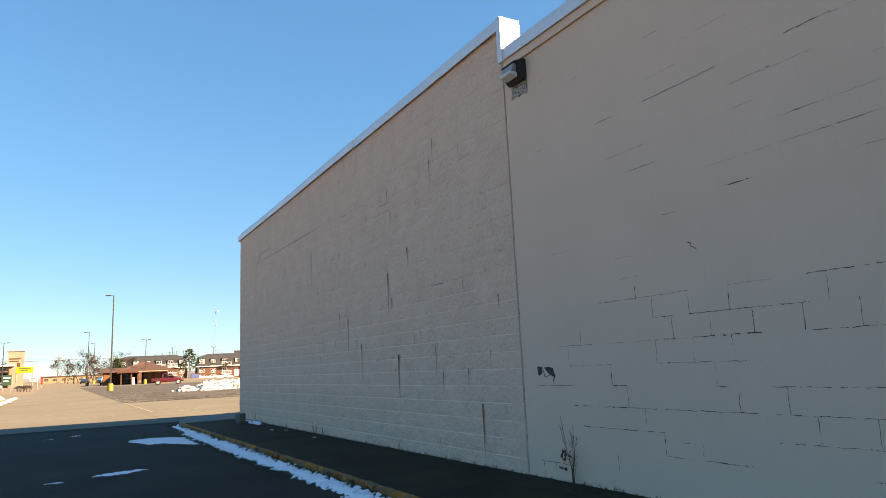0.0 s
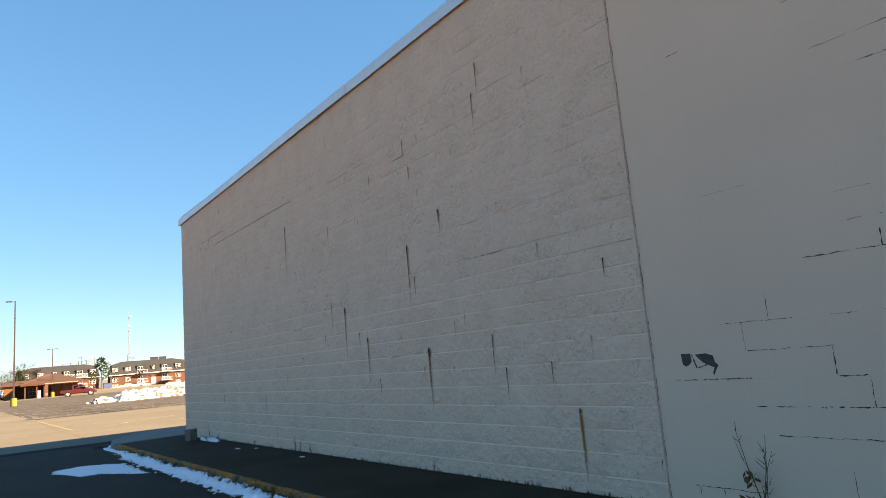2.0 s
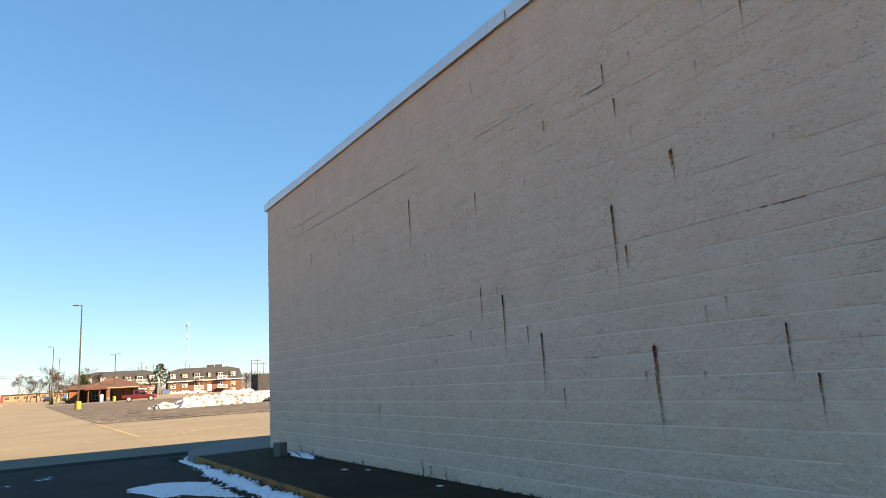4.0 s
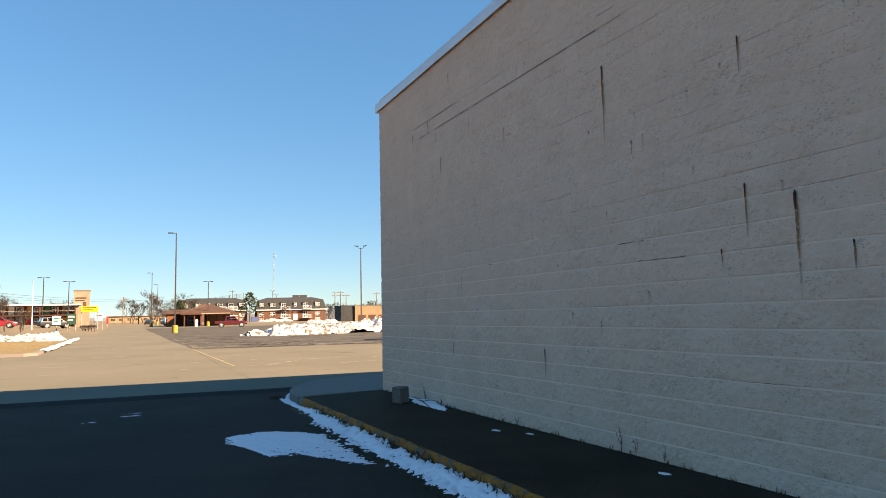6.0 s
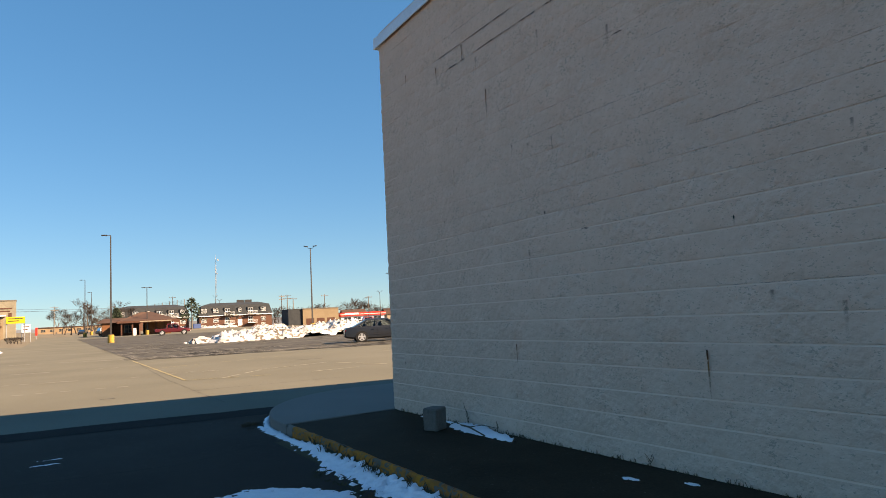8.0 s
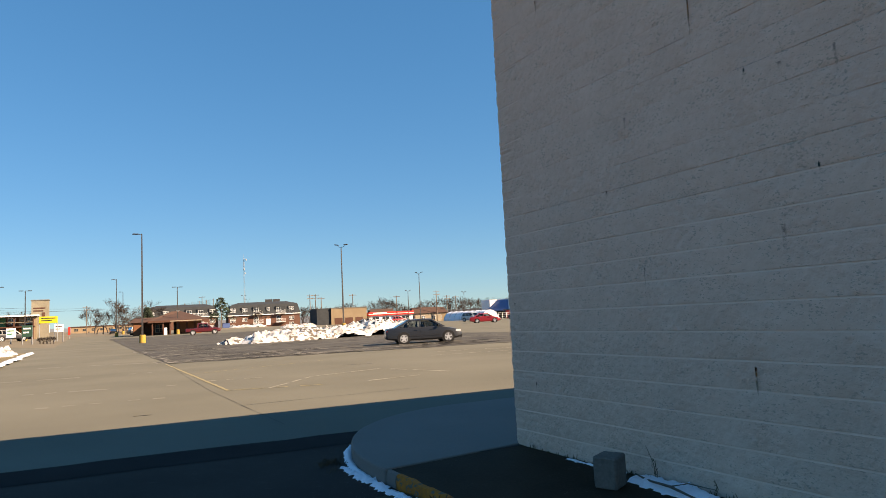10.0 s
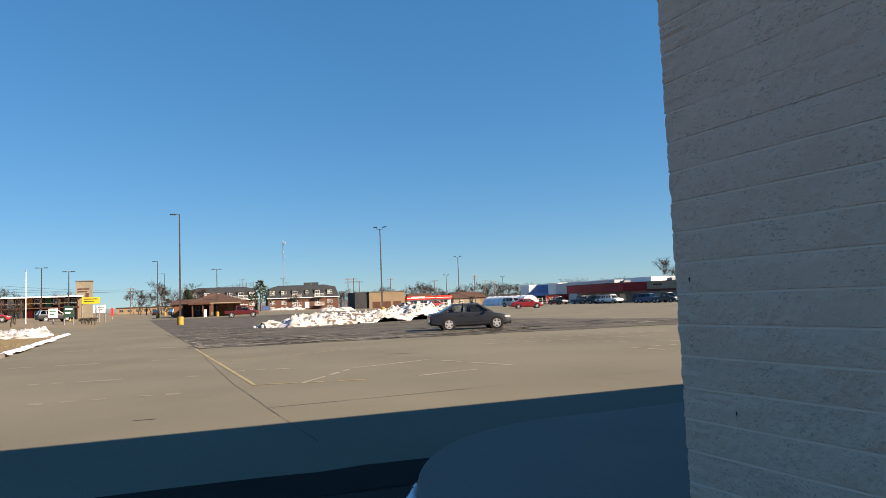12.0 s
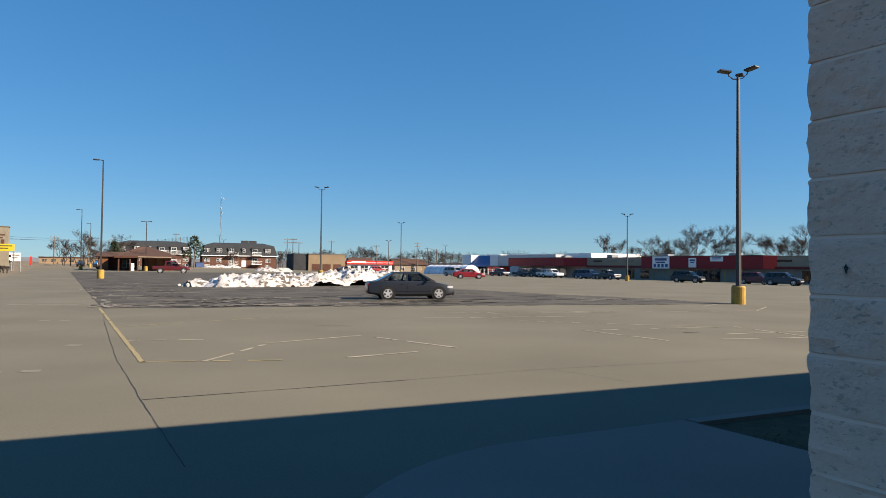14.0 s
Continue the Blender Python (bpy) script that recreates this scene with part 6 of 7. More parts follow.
def brush(name, spots, label, seed):
    """Far bare woods or shrubs: many leafless crowns in one object."""
    rb_ = random.Random(seed)
    V, F, base = [], [], 0
    sets = []
    for k in KINDS:
        for me in k:
            co = np.empty(len(me.vertices) * 3)
            me.vertices.foreach_get("co", co)
            sets.append((co.reshape(-1, 3), [tuple(p.vertices) for p in me.polygons]))
    for x, y, z, h in spots:
        k, a, s = rb_.randrange(4), rb_.uniform(0, math.tau), 1.25 * h / 12
        R = np.array(((math.cos(a), -math.sin(a), 0), (math.sin(a), math.cos(a), 0), (0, 0, 1)))
        for co, fs in sets[2 * k:2 * k + 2]:
            V.append((co * s) @ R.T + np.array((x, y, z)))
            F.extend(tuple(i + base for i in f) for f in fs)
            base += len(co)
    ob = mesh_of(name, np.concatenate(V).tolist(), F, M["twig"])
    return tagged(ob, label, "woods", kind="stuff")


rb = random.Random(77)
brush("far_woods", [(*(lambda X, Y: (X, Y, gz(X, Y)))(rb.uniform(95, 190), rb.uniform(225, 300)), rb.uniform(7, 13)) for _ in range(80)], "bare brown woods far beyond the shops", 1)
brush("far_woods", [(*(lambda X, Y: (X, Y, gz(X, Y)))(rb.uniform(160, 260), rb.uniform(130, 240)), rb.uniform(7, 12)) for _ in range(50)], "bare brown woods behind the store roofs", 2)
brush("far_woods", [(*(lambda X, Y: (X, Y, gz(X, Y)))(rb.uniform(-1.5, 18), rb.uniform(205, 300)), rb.uniform(5, 9)) for _ in range(24)], "bare brown thicket beyond the office", 3)
brush("far_woods", [(*(lambda X, Y: (X, Y, gz(X, Y)))(rb.uniform(60, 100), rb.uniform(270, 330)), rb.uniform(7, 11)) for _ in range(40)], "bare brown woods behind the apartments", 4)
brush("far_woods", [(*(lambda X, Y: (X, Y, gz(X, Y)))(rb.uniform(-60, -16), rb.uniform(150, 260)), rb.uniform(5, 9)) for _ in range(30)], "bare brown woods behind the motel", 5)
brush("far_woods", [(*(lambda X, Y: (X, Y, gz(X, Y)))(rb.uniform(112, 150), rb.uniform(20, 130)), rb.uniform(5, 8)) for _ in range(18)], "bare twiggy growth behind the red store", 6)
brush("shrubs", [(*(lambda X, Y: (X, Y, gz(X, Y)))(rb.uniform(-21, -13.5), rb.uniform(78, 92)), rb.uniform(1.5, 3.4)) for _ in range(8)], "bare purple-brown shrubs beside the drive", 7)
# a low ridge on the skyline, blue from haze put into its colour
verts, faces = [], []
for k in range(161):
    a = radians(-70 + k)
    x, y = 1900 * math.sin(a), 1900 * math.cos(a)
    verts += [(x, y, -20), (x, y, 15 + 6 * fbm(k * 0.09, 3.3) + 2.0 * fbm(k * 0.6, 8.8))]
for k in range(160):
    faces.append((2 * k, 2 * k + 2, 2 * k + 3, 2 * k + 1))
tagged(mesh_of("backdrop_ridge", verts, faces, M["ridge"]), "low wooded ridge on the horizon, blue-grey with painted haze", "hills", kind="structure")


# ---- buildings across the lot ----
def window_unit(parent, x, z, w, h, y=0.0, frame_mat="white_paint", bars=1):
    """A window in a wall that faces -y: a frame proud of the wall and panes behind it."""
    bm = bmesh.new()
    t = 0.06
    for a in ((x - w / 2, x + w / 2, z - t, z), (x - w / 2, x + w / 2, z + h, z + h + t), (x - w / 2 - t, x - w / 2, z - t, z + h + t), (x + w / 2, x + w / 2 + t, z - t, z + h + t)):
        box(bm, a[0], a[1], y - 0.08, y - 0.005, a[2], a[3])
    for k in range(bars):
        c = x - w / 2 + w * (k + 1) / (bars + 1)
        box(bm, c - 0.035, c + 0.035, y - 0.06, y - 0.01, z, z + h)
    box(bm, x - w / 2, x + w / 2, y - 0.055, y - 0.012, z + h * 0.48, z + h * 0.54)
    fr = part("window", bm, M[frame_mat], parent)
    part("pane", boxed(x - w / 2, x + w / 2, y - 0.03, y - 0.006, z, z + h), M["pane"], fr)
    return fr


def building(name, x, y, turn, label, category="building", z=None):
    return thing(name, pose(x, y, gz(x, y) if z is None else z, 0, 0, turn), label, category)


def apartment(x, y, w, turn, label, plan):
    """A brick block with a dark mansard holding its top storey."""
    t = building("apartment_building", x, y, turn, label)
    d, zb, zt = 12.0, 4.0, 7.6
    part("wall", boxed(0, w, 0, d, -0.6, zb), M["brick"], t)
    bm = bmesh.new()
    a = [bm.verts.new(p) for p in ((-0.35, -0.35, zb), (w + 0.35, -0.35, zb), (w + 0.35, d + 0.35, zb), (-0.35, d + 0.35, zb))]
    b = [bm.verts.new(p) for p in ((0.7, 0.7, zt), (w - 0.7, 0.7, zt), (w - 0.7, d - 0.7, zt), (0.7, d - 0.7, zt))]
    c = [bm.verts.new(p) for p in ((4, d / 2, zt + 1.0), (w - 4, d / 2, zt + 1.0))]
    bm.faces.new(list(reversed(a)))
    for k in range(4):
        bm.faces.new((a[k], a[(k + 1) % 4], b[(k + 1) % 4], b[k]))
    bm.faces.new((b[0], b[1], c[1], c[0]))
    bm.faces.new((b[2], b[3], c[0], c[1]))
    bm.faces.new((b[1], b[2], c[1]))
    bm.faces.new((b[3], b[0], c[0]))
    roof = part("roof", bm, M["mansard"], t)
    part("eave", boxed(-0.42, w + 0.42, -0.44, -0.36, zb - 0.16, zb + 0.10), M["white_paint"], t)
    for f, kind in plan:
        cx = w * f
        if kind == "w":
            dm = part("dormer", boxed(cx - 1.05, cx + 1.05, -0.12, 1.6, zb + 0.85, zb + 2.75), M["mansard"], roof)
            for q in (-0.45, 0.45):
                window_unit(t, cx + q, zb + 1.15, 0.72, 1.25, -0.12)
            for q in (-0.45, 0.45):
                window_unit(t, cx + q, 1.75, 0.72, 1.2)
            for q in (-0.45, 0.45):
                window_unit(t, cx + q, 0.05, 0.72, 0.8)
        elif kind == "b":
            part("dormer", boxed(cx - 1.6, cx + 1.6, -0.12, 1.6, zb + 0.2, zb + 2.8), M["mansard"], roof)
            for zz in (zb + 0.35, 1.25):
                window_unit(t, cx - 0.5, zz, 1.5, 1.95, -0.12 if zz > 3 else 0.0, bars=1)
                bal = part("balcony", boxed(cx - 1.7, cx + 1.7, -1.5, -0.13, zz - 0.28, zz - 0.12), M["white_paint"], t)
                bm = bmesh.new()
                for k in range(13):
                    xx = cx - 1.66 + k * 0.277
                    box(bm, xx - 0.02, xx + 0.02, -1.48, -1.44, zz - 0.12, zz + 0.85)
                box(bm, cx - 1.7, cx + 1.7, -1.5, -1.42, zz + 0.85, zz + 0.92)
                part("railing", bm, M["white_paint"], bal)
        else:
            part("door", boxed(cx - 0.75, cx + 0.75, -0.06, -0.004, 0.2, 2.4), M["white_paint"], t, "white entrance door")
            window_unit(t, cx, zb + 1.2, 0.8, 1.2, -0.12)
            part("dormer", boxed(cx - 0.7, cx + 0.7, -0.11, 1.6, zb + 0.9, zb + 2.7), M["mansard"], roof)
    return t


PLAN = ((0.06, "w"), (0.22, "w"), (0.40, "b"), (0.55, "d"), (0.72, "b"), (0.88, "w"))
apartment(39.6, 235, 24.6, -6, "brick apartment block with dark mansard roof and white balconies", PLAN)
apartment(13.2, 240, 23.5, -4, "brick apartment block with dark mansard roof behind the office", ((0.10, "w"), (0.28, "w"), (0.45, "d"), (0.62, "b"), (0.78, "b"), (0.92, "w")))

# brown-roofed brick office
t = building("brick_office", 2.6, 128, -3, "low brick office with brown hip roof and wide eaves")
part("wall", boxed(8.2, 12.6, 0.9, 10, -0.4, 2.6), M["bank_brick"], t)
part("rear_wall", boxed(0.8, 7.2, 4.2, 10, -0.4, 2.6), M["dark_brick"], t)
bm = bmesh.new()
zb, zt = 2.55, 4.35
a = [bm.verts.new(p) for p in ((3.2, -2.2, zb), (13.8, -2.2, zb), (13.8, 11, zb), (3.2, 11, zb))]
c = [bm.verts.new(p) for p in ((7.6, 4.4, zt), (9.4, 5.6, zt))]
bm.faces.new(list(reversed(a)))
for f in ((a[0], a[1], c[1], c[0]), (a[1], a[2], c[1]), (a[2], a[3], c[0], c[1]), (a[3], a[0], c[0])):
    bm.faces.new(f)
part("roof", bm, M["brown_roof"], t)
bm = bmesh.new()
a = [bm.verts.new(p) for p in ((0, 1.6, 2.45), (3.6, 1.6, 2.45), (3.6, 10.5, 2.45), (0, 10.5, 2.45))]
c = [bm.verts.new(p) for p in ((1.2, 5, 3.35), (5.2, 5, 3.35))]
bm.faces.new(list(reversed(a)))
for f in ((a[0], a[1], c[1], c[0]), (a[1], a[2], c[1]), (a[2], a[3], c[0], c[1]), (a[3], a[0], c[0])):
    bm.faces.new(f)
part("wing_roof", bm, M["brown_roof"], t)
part("fascia", boxed(3.2, 13.8, -2.25, -2.18, 2.25, 2.62), M["dark_brick"], t, "dark brown fascia board")
for x in (4.0, 5.8, 7.0):
    part("post", boxed(x - 0.12, x + 0.12, -2.0, -1.76, -0.4, 2.4), M["dark_brick"], t)
for x in (8.6, 10.0, 11.4):
    part("pier", boxed(x - 0.18, x + 0.18, 0.45, 0.6, -0.2, 2.5), M["dark_brick"], t)
part("end_wall", boxed(0.9, 2.4, 2.0, 4.2, -0.4, 2.45), M["bank_brick"], t)
window_unit(t, 5.4, 0.5, 1.4, 1.4, 4.2, "beige")
part("drive_box", boxed(5.9, 6.4, -2.9, -2.5, -0.4, 1.3, bevel=0.03), M["white_paint"], t)
part("sign_band", boxed(7.0, 12.4, -2.31, -2.255, 2.36, 2.52), M["beige"], t)

# motel with open walkways, its stone tower
t = building("motel", -46, 139, 0, "two-storey motel with flat white roof edge and brown walls", z=1.2)
part("wall", boxed(0, 33.5, 2.0, 9, -1.5, 3.85), M["dark_brick"], t)
part("roof", boxed(-0.5, 34.2, -0.4, 9.5, 3.85, 4.1), M["white_paint"], t)
part("gallery", boxed(0, 33.6, 0, 2.0, 1.85, 2.05), M["dark_brick"], t)
for k in range(12):
    part("post", boxed(0.2 + k * 3.0, 0.38 + k * 3.0, 0.0, 0.16, -1.2, 3.85), M["dark_brick"], t)
for k in range(11):
    x = 0.9 + k * 3.0
    for zz in (-0.2, 2.06):
        dr = part("door", boxed(x, x + 0.95, 1.94, 1.996, zz, zz + 1.7), M[("orange", "green_sign", "beige", "bright_red", "white_paint")[(k + int(zz > 1) * 2) % 5]], t)
        window_unit(t, x + 1.85, zz + 0.55, 1.1, 0.95, 2.0)
part("rail", boxed(0, 33.6, 0.0, 0.05, 2.75, 2.83), M["beige"], t)
part("end_wall", boxed(33.2, 33.8, 0.2, 9, -1.4, 3.85), M["tan_brick"], t)
t = building("stone_tower", -13.1, 140, 0, "square buff stone chimney tower of the motel", z=1.0)
part("shaft", boxed(0, 2.8, 0, 2.8, -1, 6.9), M["stone"], t)
part("cap", boxed(-0.1, 2.9, -0.1, 2.9, 6.9, 7.1, bevel=0.03), M["old_concrete"], t)
for q in ((0.35, 5.4, 1.9), (0.35, 4.9, 1.6)):
    part("plaque", boxed(q[0], q[0] + q[2], -0.06, -0.002, q[1], q[1] + 0.22), M["dark_brick"], t)
part("slot", boxed(1.7, 2.2, -0.05, -0.003, 3.6, 4.7), M["dark_brick"], t)


def sign(name, x, y, w, z0, z1, mat, label, posts=2, zbase=None, bars=2, bar_mat="black_metal"):
    zg = gz(x, y)
    t = thing(name, pose(x, y, zg), label, "sign")
    for k in range(posts):
        px = w * (0.5 if posts == 1 else k)
        bm = bmesh.new()
        tube(bm, [(px, 0.1, -0.1), (px, 0.1, z1 - zg)], 0.07, 8)
        part("post", bm, M["steel"], t)
    pn = part("panel", boxed(-0.05, w + 0.05, -0.12, 0.0, z0 - zg, z1 - zg, bevel=0.02), M[mat], t)
    h = (z1 - z0) / (bars + 1)
    for k in range(bars):
        z = z1 - zg - h * (k + 0.75)
        part("lettering", boxed(w * 0.1, w * (0.9 if k == 0 else 0.7), -0.135, -0.121, z - h * 0.25, z + h * 0.12), M[bar_mat], pn)
    return t


sign("shop_sign", -10.2, 110, 2.3, 3.2, 4.2, "yellow_sign", "yellow roadside sign with dark lettering on posts")
sign("menu_board", -10.9, 90, 1.0, 1.35, 2.75, "dark_green", "green and dark board on two posts", bar_mat="white_paint")
sign("banner_sign", -12.7, 92, 0.9, 1.35, 2.5, "white_paint", "white and green banner on a stand", 1, bar_mat="green_sign")
sign("white_sign", -8.3, 112, 1.1, 1.8, 3.0, "white_paint", "white sign panel under the yellow sign", 2, bar_mat="dark_brick")
sign("banner_flag", -7.3, 150, 0.32, 1.2, 2.8, "bright_red", "tall narrow red banner on a pole by the drive", 1, bars=0)
bm = bmesh.new()
tube(bm, [(0, 0, 0), (0, 0, 6.3)], [0.07, 0.04], 10)
t = thing("flagpole", pose(-14.9, 90, gz(-14.9, 90)), "white painted flagpole without a flag", "flagpole")
part("pole", bm, M["white_paint"], t)
bm = bmesh.new()
bmesh.ops.create_uvsphere(bm, u_segments=10, v_segments=6, radius=0.09, matrix=Matrix.Translation((0, 0, 6.36)))
part("finial", bm, M["steel"], t)
t = building("camper_van", -17.5, 205, 0, "white camper bus with dark windows", "van")
part("body", boxed(0, 4.6, 0, 2.2, 0.4, 2.7, bevel=0.2), M["white_paint"], t)
for k in range(4):
    part("window", boxed(0.5 + k * 1.0, 1.3 + k * 1.0, -0.012, 0.01, 1.5, 2.2, bevel=0.004), M["dark_glass"], t)
for k in (0.9, 3.7):
    bm = bmesh.new()
    tube(bm, [(k, -0.02, 0.42), (k, 0.25, 0.42)], 0.42, 16)
    part("wheel", bm, M["tyre"], t)
brush("hedge", [(-9.3 + 0.38 * (k % 5), 94 + 0.35 * (k // 5), gz(-8, 94), 1.15) for k in range(0, 25)], "low clipped brown hedge by the drive", 15)
t = building("low_warehouse", -10, 330, 0, "long low brown warehouse far down the road")
part("wall", boxed(0, 28, 0, 10, -1, 2.4), M["wood_fence"], t)
part("roof", boxed(-0.3, 28.3, -0.3, 10.3, 2.4, 2.8), M["brown_roof"], t)
for k in range(8):
    window_unit(t, 2 + k * 3.4, 0.7, 1.6, 1.0, frame_mat="beige")

# tan block with garages, red-fronted shop, houses
t = building("tan_building", 60, 185, -4, "tan brick building with flat roof and a dark end")
part("wall", boxed(0, 11, 0, 9, -0.8, 4.7), M["tan_brick"], t)
part("dark_end", boxed(-4.2, 0, 0.5, 9, -0.8, 4.9), M["mansard"], t)
part("parapet", boxed(-0.1, 11.1, -0.1, 9.1, 4.7, 4.95), M["old_concrete"], t)
for k in range(3):
    part("garage_door", boxed(1.0 + k * 3.2, 3.4 + k * 3.2, -0.05, -0.003, -0.2, 1.9), M["dark_brick"], t)
t = building("red_shop", 72.5, 186, -6, "low shop with bright red fascia and white band")
part("wall", boxed(0, 14, 0, 8, -0.8, 2.2), M["white_paint"], t)
part("fascia", boxed(-0.3, 14.3, -0.5, 8, 2.2, 3.3), M["bright_red"], t, "bright red illuminated-style fascia band")
part("stripe", boxed(-0.3, 14.3, -0.56, -0.505, 2.62, 2.78), M["white_paint"], t)
for k in range(4):
    window_unit(t, 2 + k * 3.2, 0.2, 2.2, 1.6)
part("lettering", boxed(1.0, 5.5, -0.58, -0.506, 2.85, 3.15), M["white_paint"], t)
for x, y, w, h, m in ((91, 192, 9, 2.6, "beige"), (101, 205, 8, 2.8, "tan_brick"), (84, 212, 8, 2.8, "wood_fence")):
    t = building("house", x, y, -8, "small house with dark gable roof beyond the lot")
    part("wall", boxed(0, w, 0, 7, -0.8, h), M[m], t)
    bm = bmesh.new()
    a = [bm.verts.new(p) for p in ((-0.4, -0.4, h), (w + 0.4, -0.4, h), (w + 0.4, 7.4, h), (-0.4, 7.4, h), (-0.4, 3.5, h + 2.0), (w + 0.4, 3.5, h + 2.0))]
    for f in ((0, 1, 5, 4), (2, 3, 4, 5), (1, 2, 5), (3, 0, 4), (3, 2, 1, 0)):
        bm.faces.new([a[i] for i in f])
    part("roof", bm, M["brown_roof"], t)
    for k in range(2):
        window_unit(t, w * (0.3 + 0.4 * k), 0.6, 1.1, 1.1)
t = thing("wooden_fence", pose(20, 225, gz(20, 225)), "weathered brown board fence before the apartments", "fence")
for k in range(20):
    part("board", boxed(44 + k * 0.9, 44.85 + k * 0.9, -8, -7.95, -0.2, 1.6), M["wood_fence"], t)
t = thing("billboard", pose(54.9, 246, gz(54.9, 246)), "dark backed billboard panels rising behind the roof", "billboard")
for k in range(2):
    part("panel", boxed(k * 2.9, 2.7 + k * 2.9, 0, 0.2, 7.4, 10.0, bevel=0.02), M["black_metal"], t)
for k in (0.6, 4.8):
    part("post", boxed(k, k + 0.25, 0.2, 0.45, -0.2, 9.5), M["black_metal"], t)

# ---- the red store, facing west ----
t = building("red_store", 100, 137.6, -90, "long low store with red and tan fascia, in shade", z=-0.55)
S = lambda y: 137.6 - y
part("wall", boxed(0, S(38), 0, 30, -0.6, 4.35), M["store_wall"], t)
part("roof", boxed(0, S(38), 0.2, 30, 4.35, 4.5), M["roof_felt"], t)
canopy = [(137.6, 116.0, "red_fascia", 2.6, 4.55, 3.2), (94.7, 68.0, "red_fascia", 2.35, 4.6, 1.2), (111.3, 94.7, "beige", 2.85, 4.45, 0.5), (68.0, 38.0, "beige", 2.8, 4.45, 0.5)]
for ya, yb, m, z0, z1, d in canopy:
    fs = part("fascia", boxed(S(ya), S(yb), -d, -0.004, z0, z1), M[m], t)
    part("cap", boxed(S(ya) - 0.05, S(yb) + 0.05, -d - 0.05, 0.1, z1, z1 + 0.10), M["black_metal"], fs)
    if m == "beige":
        part("stripe", boxed(S(ya), S(yb), -d - 0.12, -0.004, z0 - 0.42, z0 - 0.004), M["maroon"], fs)
        for k in range(3):
            part("lettering", boxed(S(ya) + 2 + k * 4.6, S(ya) + 4.6 + k * 4.6, -d - 0.03, -d - 0.003, z0 + 0.75, z0 + 1.1), M["dark_brick" if k == 0 else "stone"], fs)
part("angled_panel", prism(bmesh.new(), [(S(116.0), -3.2), (S(111.3), -0.5), (S(111.3), -0.3), (S(116.0), -2.9)], 2.6, 4.55), M["red_fascia"], t)
part("angled_panel", prism(bmesh.new(), [(S(68.0), -1.2), (S(66.0), -0.5), (S(66.0), -0.3), (S(68.0), -0.9)], 2.35, 4.6), M["bright_red"], t)
for ya, yb, z0, z1, m in ((91.8, 87.6, 2.3, 4.65, "white_paint"), (83.1, 81.4, 2.55, 4.3, "white_paint"), (78.4, 75.7, 3.65, 4.5, "white_paint")):
    bn = part("banner", boxed(S(ya), S(yb), -1.26, -1.205, z0, z1), M[m], t, "white printed banner")
    w = S(yb) - S(ya)
    h = z1 - z0
    part("lettering", boxed(S(ya) + 0.15 * w, S(yb) - 0.15 * w, -1.275, -1.262, z1 - 0.35 * h, z1 - 0.15 * h), M["blue_sign"], bn)
    part("lettering", boxed(S(ya) + 0.2 * w, S(yb) - 0.25 * w, -1.275, -1.262, z1 - 0.55 * h, z1 - 0.43 * h), M["blue_sign"], bn)
    if h > 2:
        for k in range(4):
            part("lettering", boxed(S(ya) + 0.08 * w + k * 0.23 * w, S(ya) + 0.22 * w + k * 0.23 * w, -1.275, -1.262, z0 + 0.1 * h, z0 + 0.38 * h), M["blue_sign"], bn)
for k in range(5):
    y = 83.6 - k * 1.3
    d = part("door", boxed(S(y), S(y) + 1.2, -0.08, -0.004, -0.2, 2.3), M["dark_glass"], t)
    part("door_frame", boxed(S(y) - 0.04, S(y) + 0.04, -0.12, -0.084, -0.2, 2.35), M["steel"], d)
for y in (134, 130, 125, 121, 100, 96, 62, 52, 45):
    part("shop_window", boxed(S(y), S(y) + 2.2, -0.07, -0.004, 0.3, 2.1), M["dark_glass"], t)
for y in (95.5, 90, 86, 74, 70):
    bm = bmesh.new()
    tube(bm, [(S(y), -3.0, 0), (S(y), -3.0, 1.9)], 0.09, 10)
    part("bollard", bm, M["yellow"], t)
for k in range(5):
    part("roof_unit", boxed(S(128 - k * 16), S(126.4 - k * 16), 6, 8, 4.5, 5.3, bevel=0.04), M["steel"], t)
t = building("white_building", 116, 188, -90, "tall white-walled building with a blue sloping front", z=-0.6)
W = lambda y: 188 - y
part("wall", boxed(0, W(128), 0, 18, -0.6, 6.2), M["white_paint"], t)
part("front_wall", boxed(W(166), W(138), -3.5, 0, -0.6, 5.9), M["grey_wall"], t)
bm = bmesh.new()
a = [bm.verts.new(p) for p in ((W(181), -4.5, 2.6), (W(167), -4.5, 2.6), (W(167), 0.2, 6.1), (W(181), 0.2, 6.1), (W(181), -4.5, 2.4), (W(167), -4.5, 2.4))]
bm.faces.new((a[0], a[1], a[2], a[3]))
bm.faces.new((a[4], a[5], a[1], a[0]))
part("blue_roof", bm, M["blue_roof"], t, "blue sloping metal front")
for ya, yb in ((183, 181), (167, 164.5)):
    bm = bmesh.new()
    prism(bm, [(W(ya), -5.0), (W(yb), -3.0), (W(yb), 0.1), (W(ya), 0.1)], -0.6, 6.15)
    part("buttress", bm, M["white_paint"], t)
part("lower_front", boxed(W(181), W(167), -0.3, 0, 0, 2.4), M["dark_glass"], t)
t = building("garden_kiosk", 96, 146, -90, "red market stall with a dark awning", z=-0.4)
part("wall", boxed(0, 6, 0, 3, 0, 2.2), M["bright_red"], t)
part("roof", boxed(-0.3, 6.3, -0.6, 3.3, 2.2, 2.5), M["roof_felt"], t)

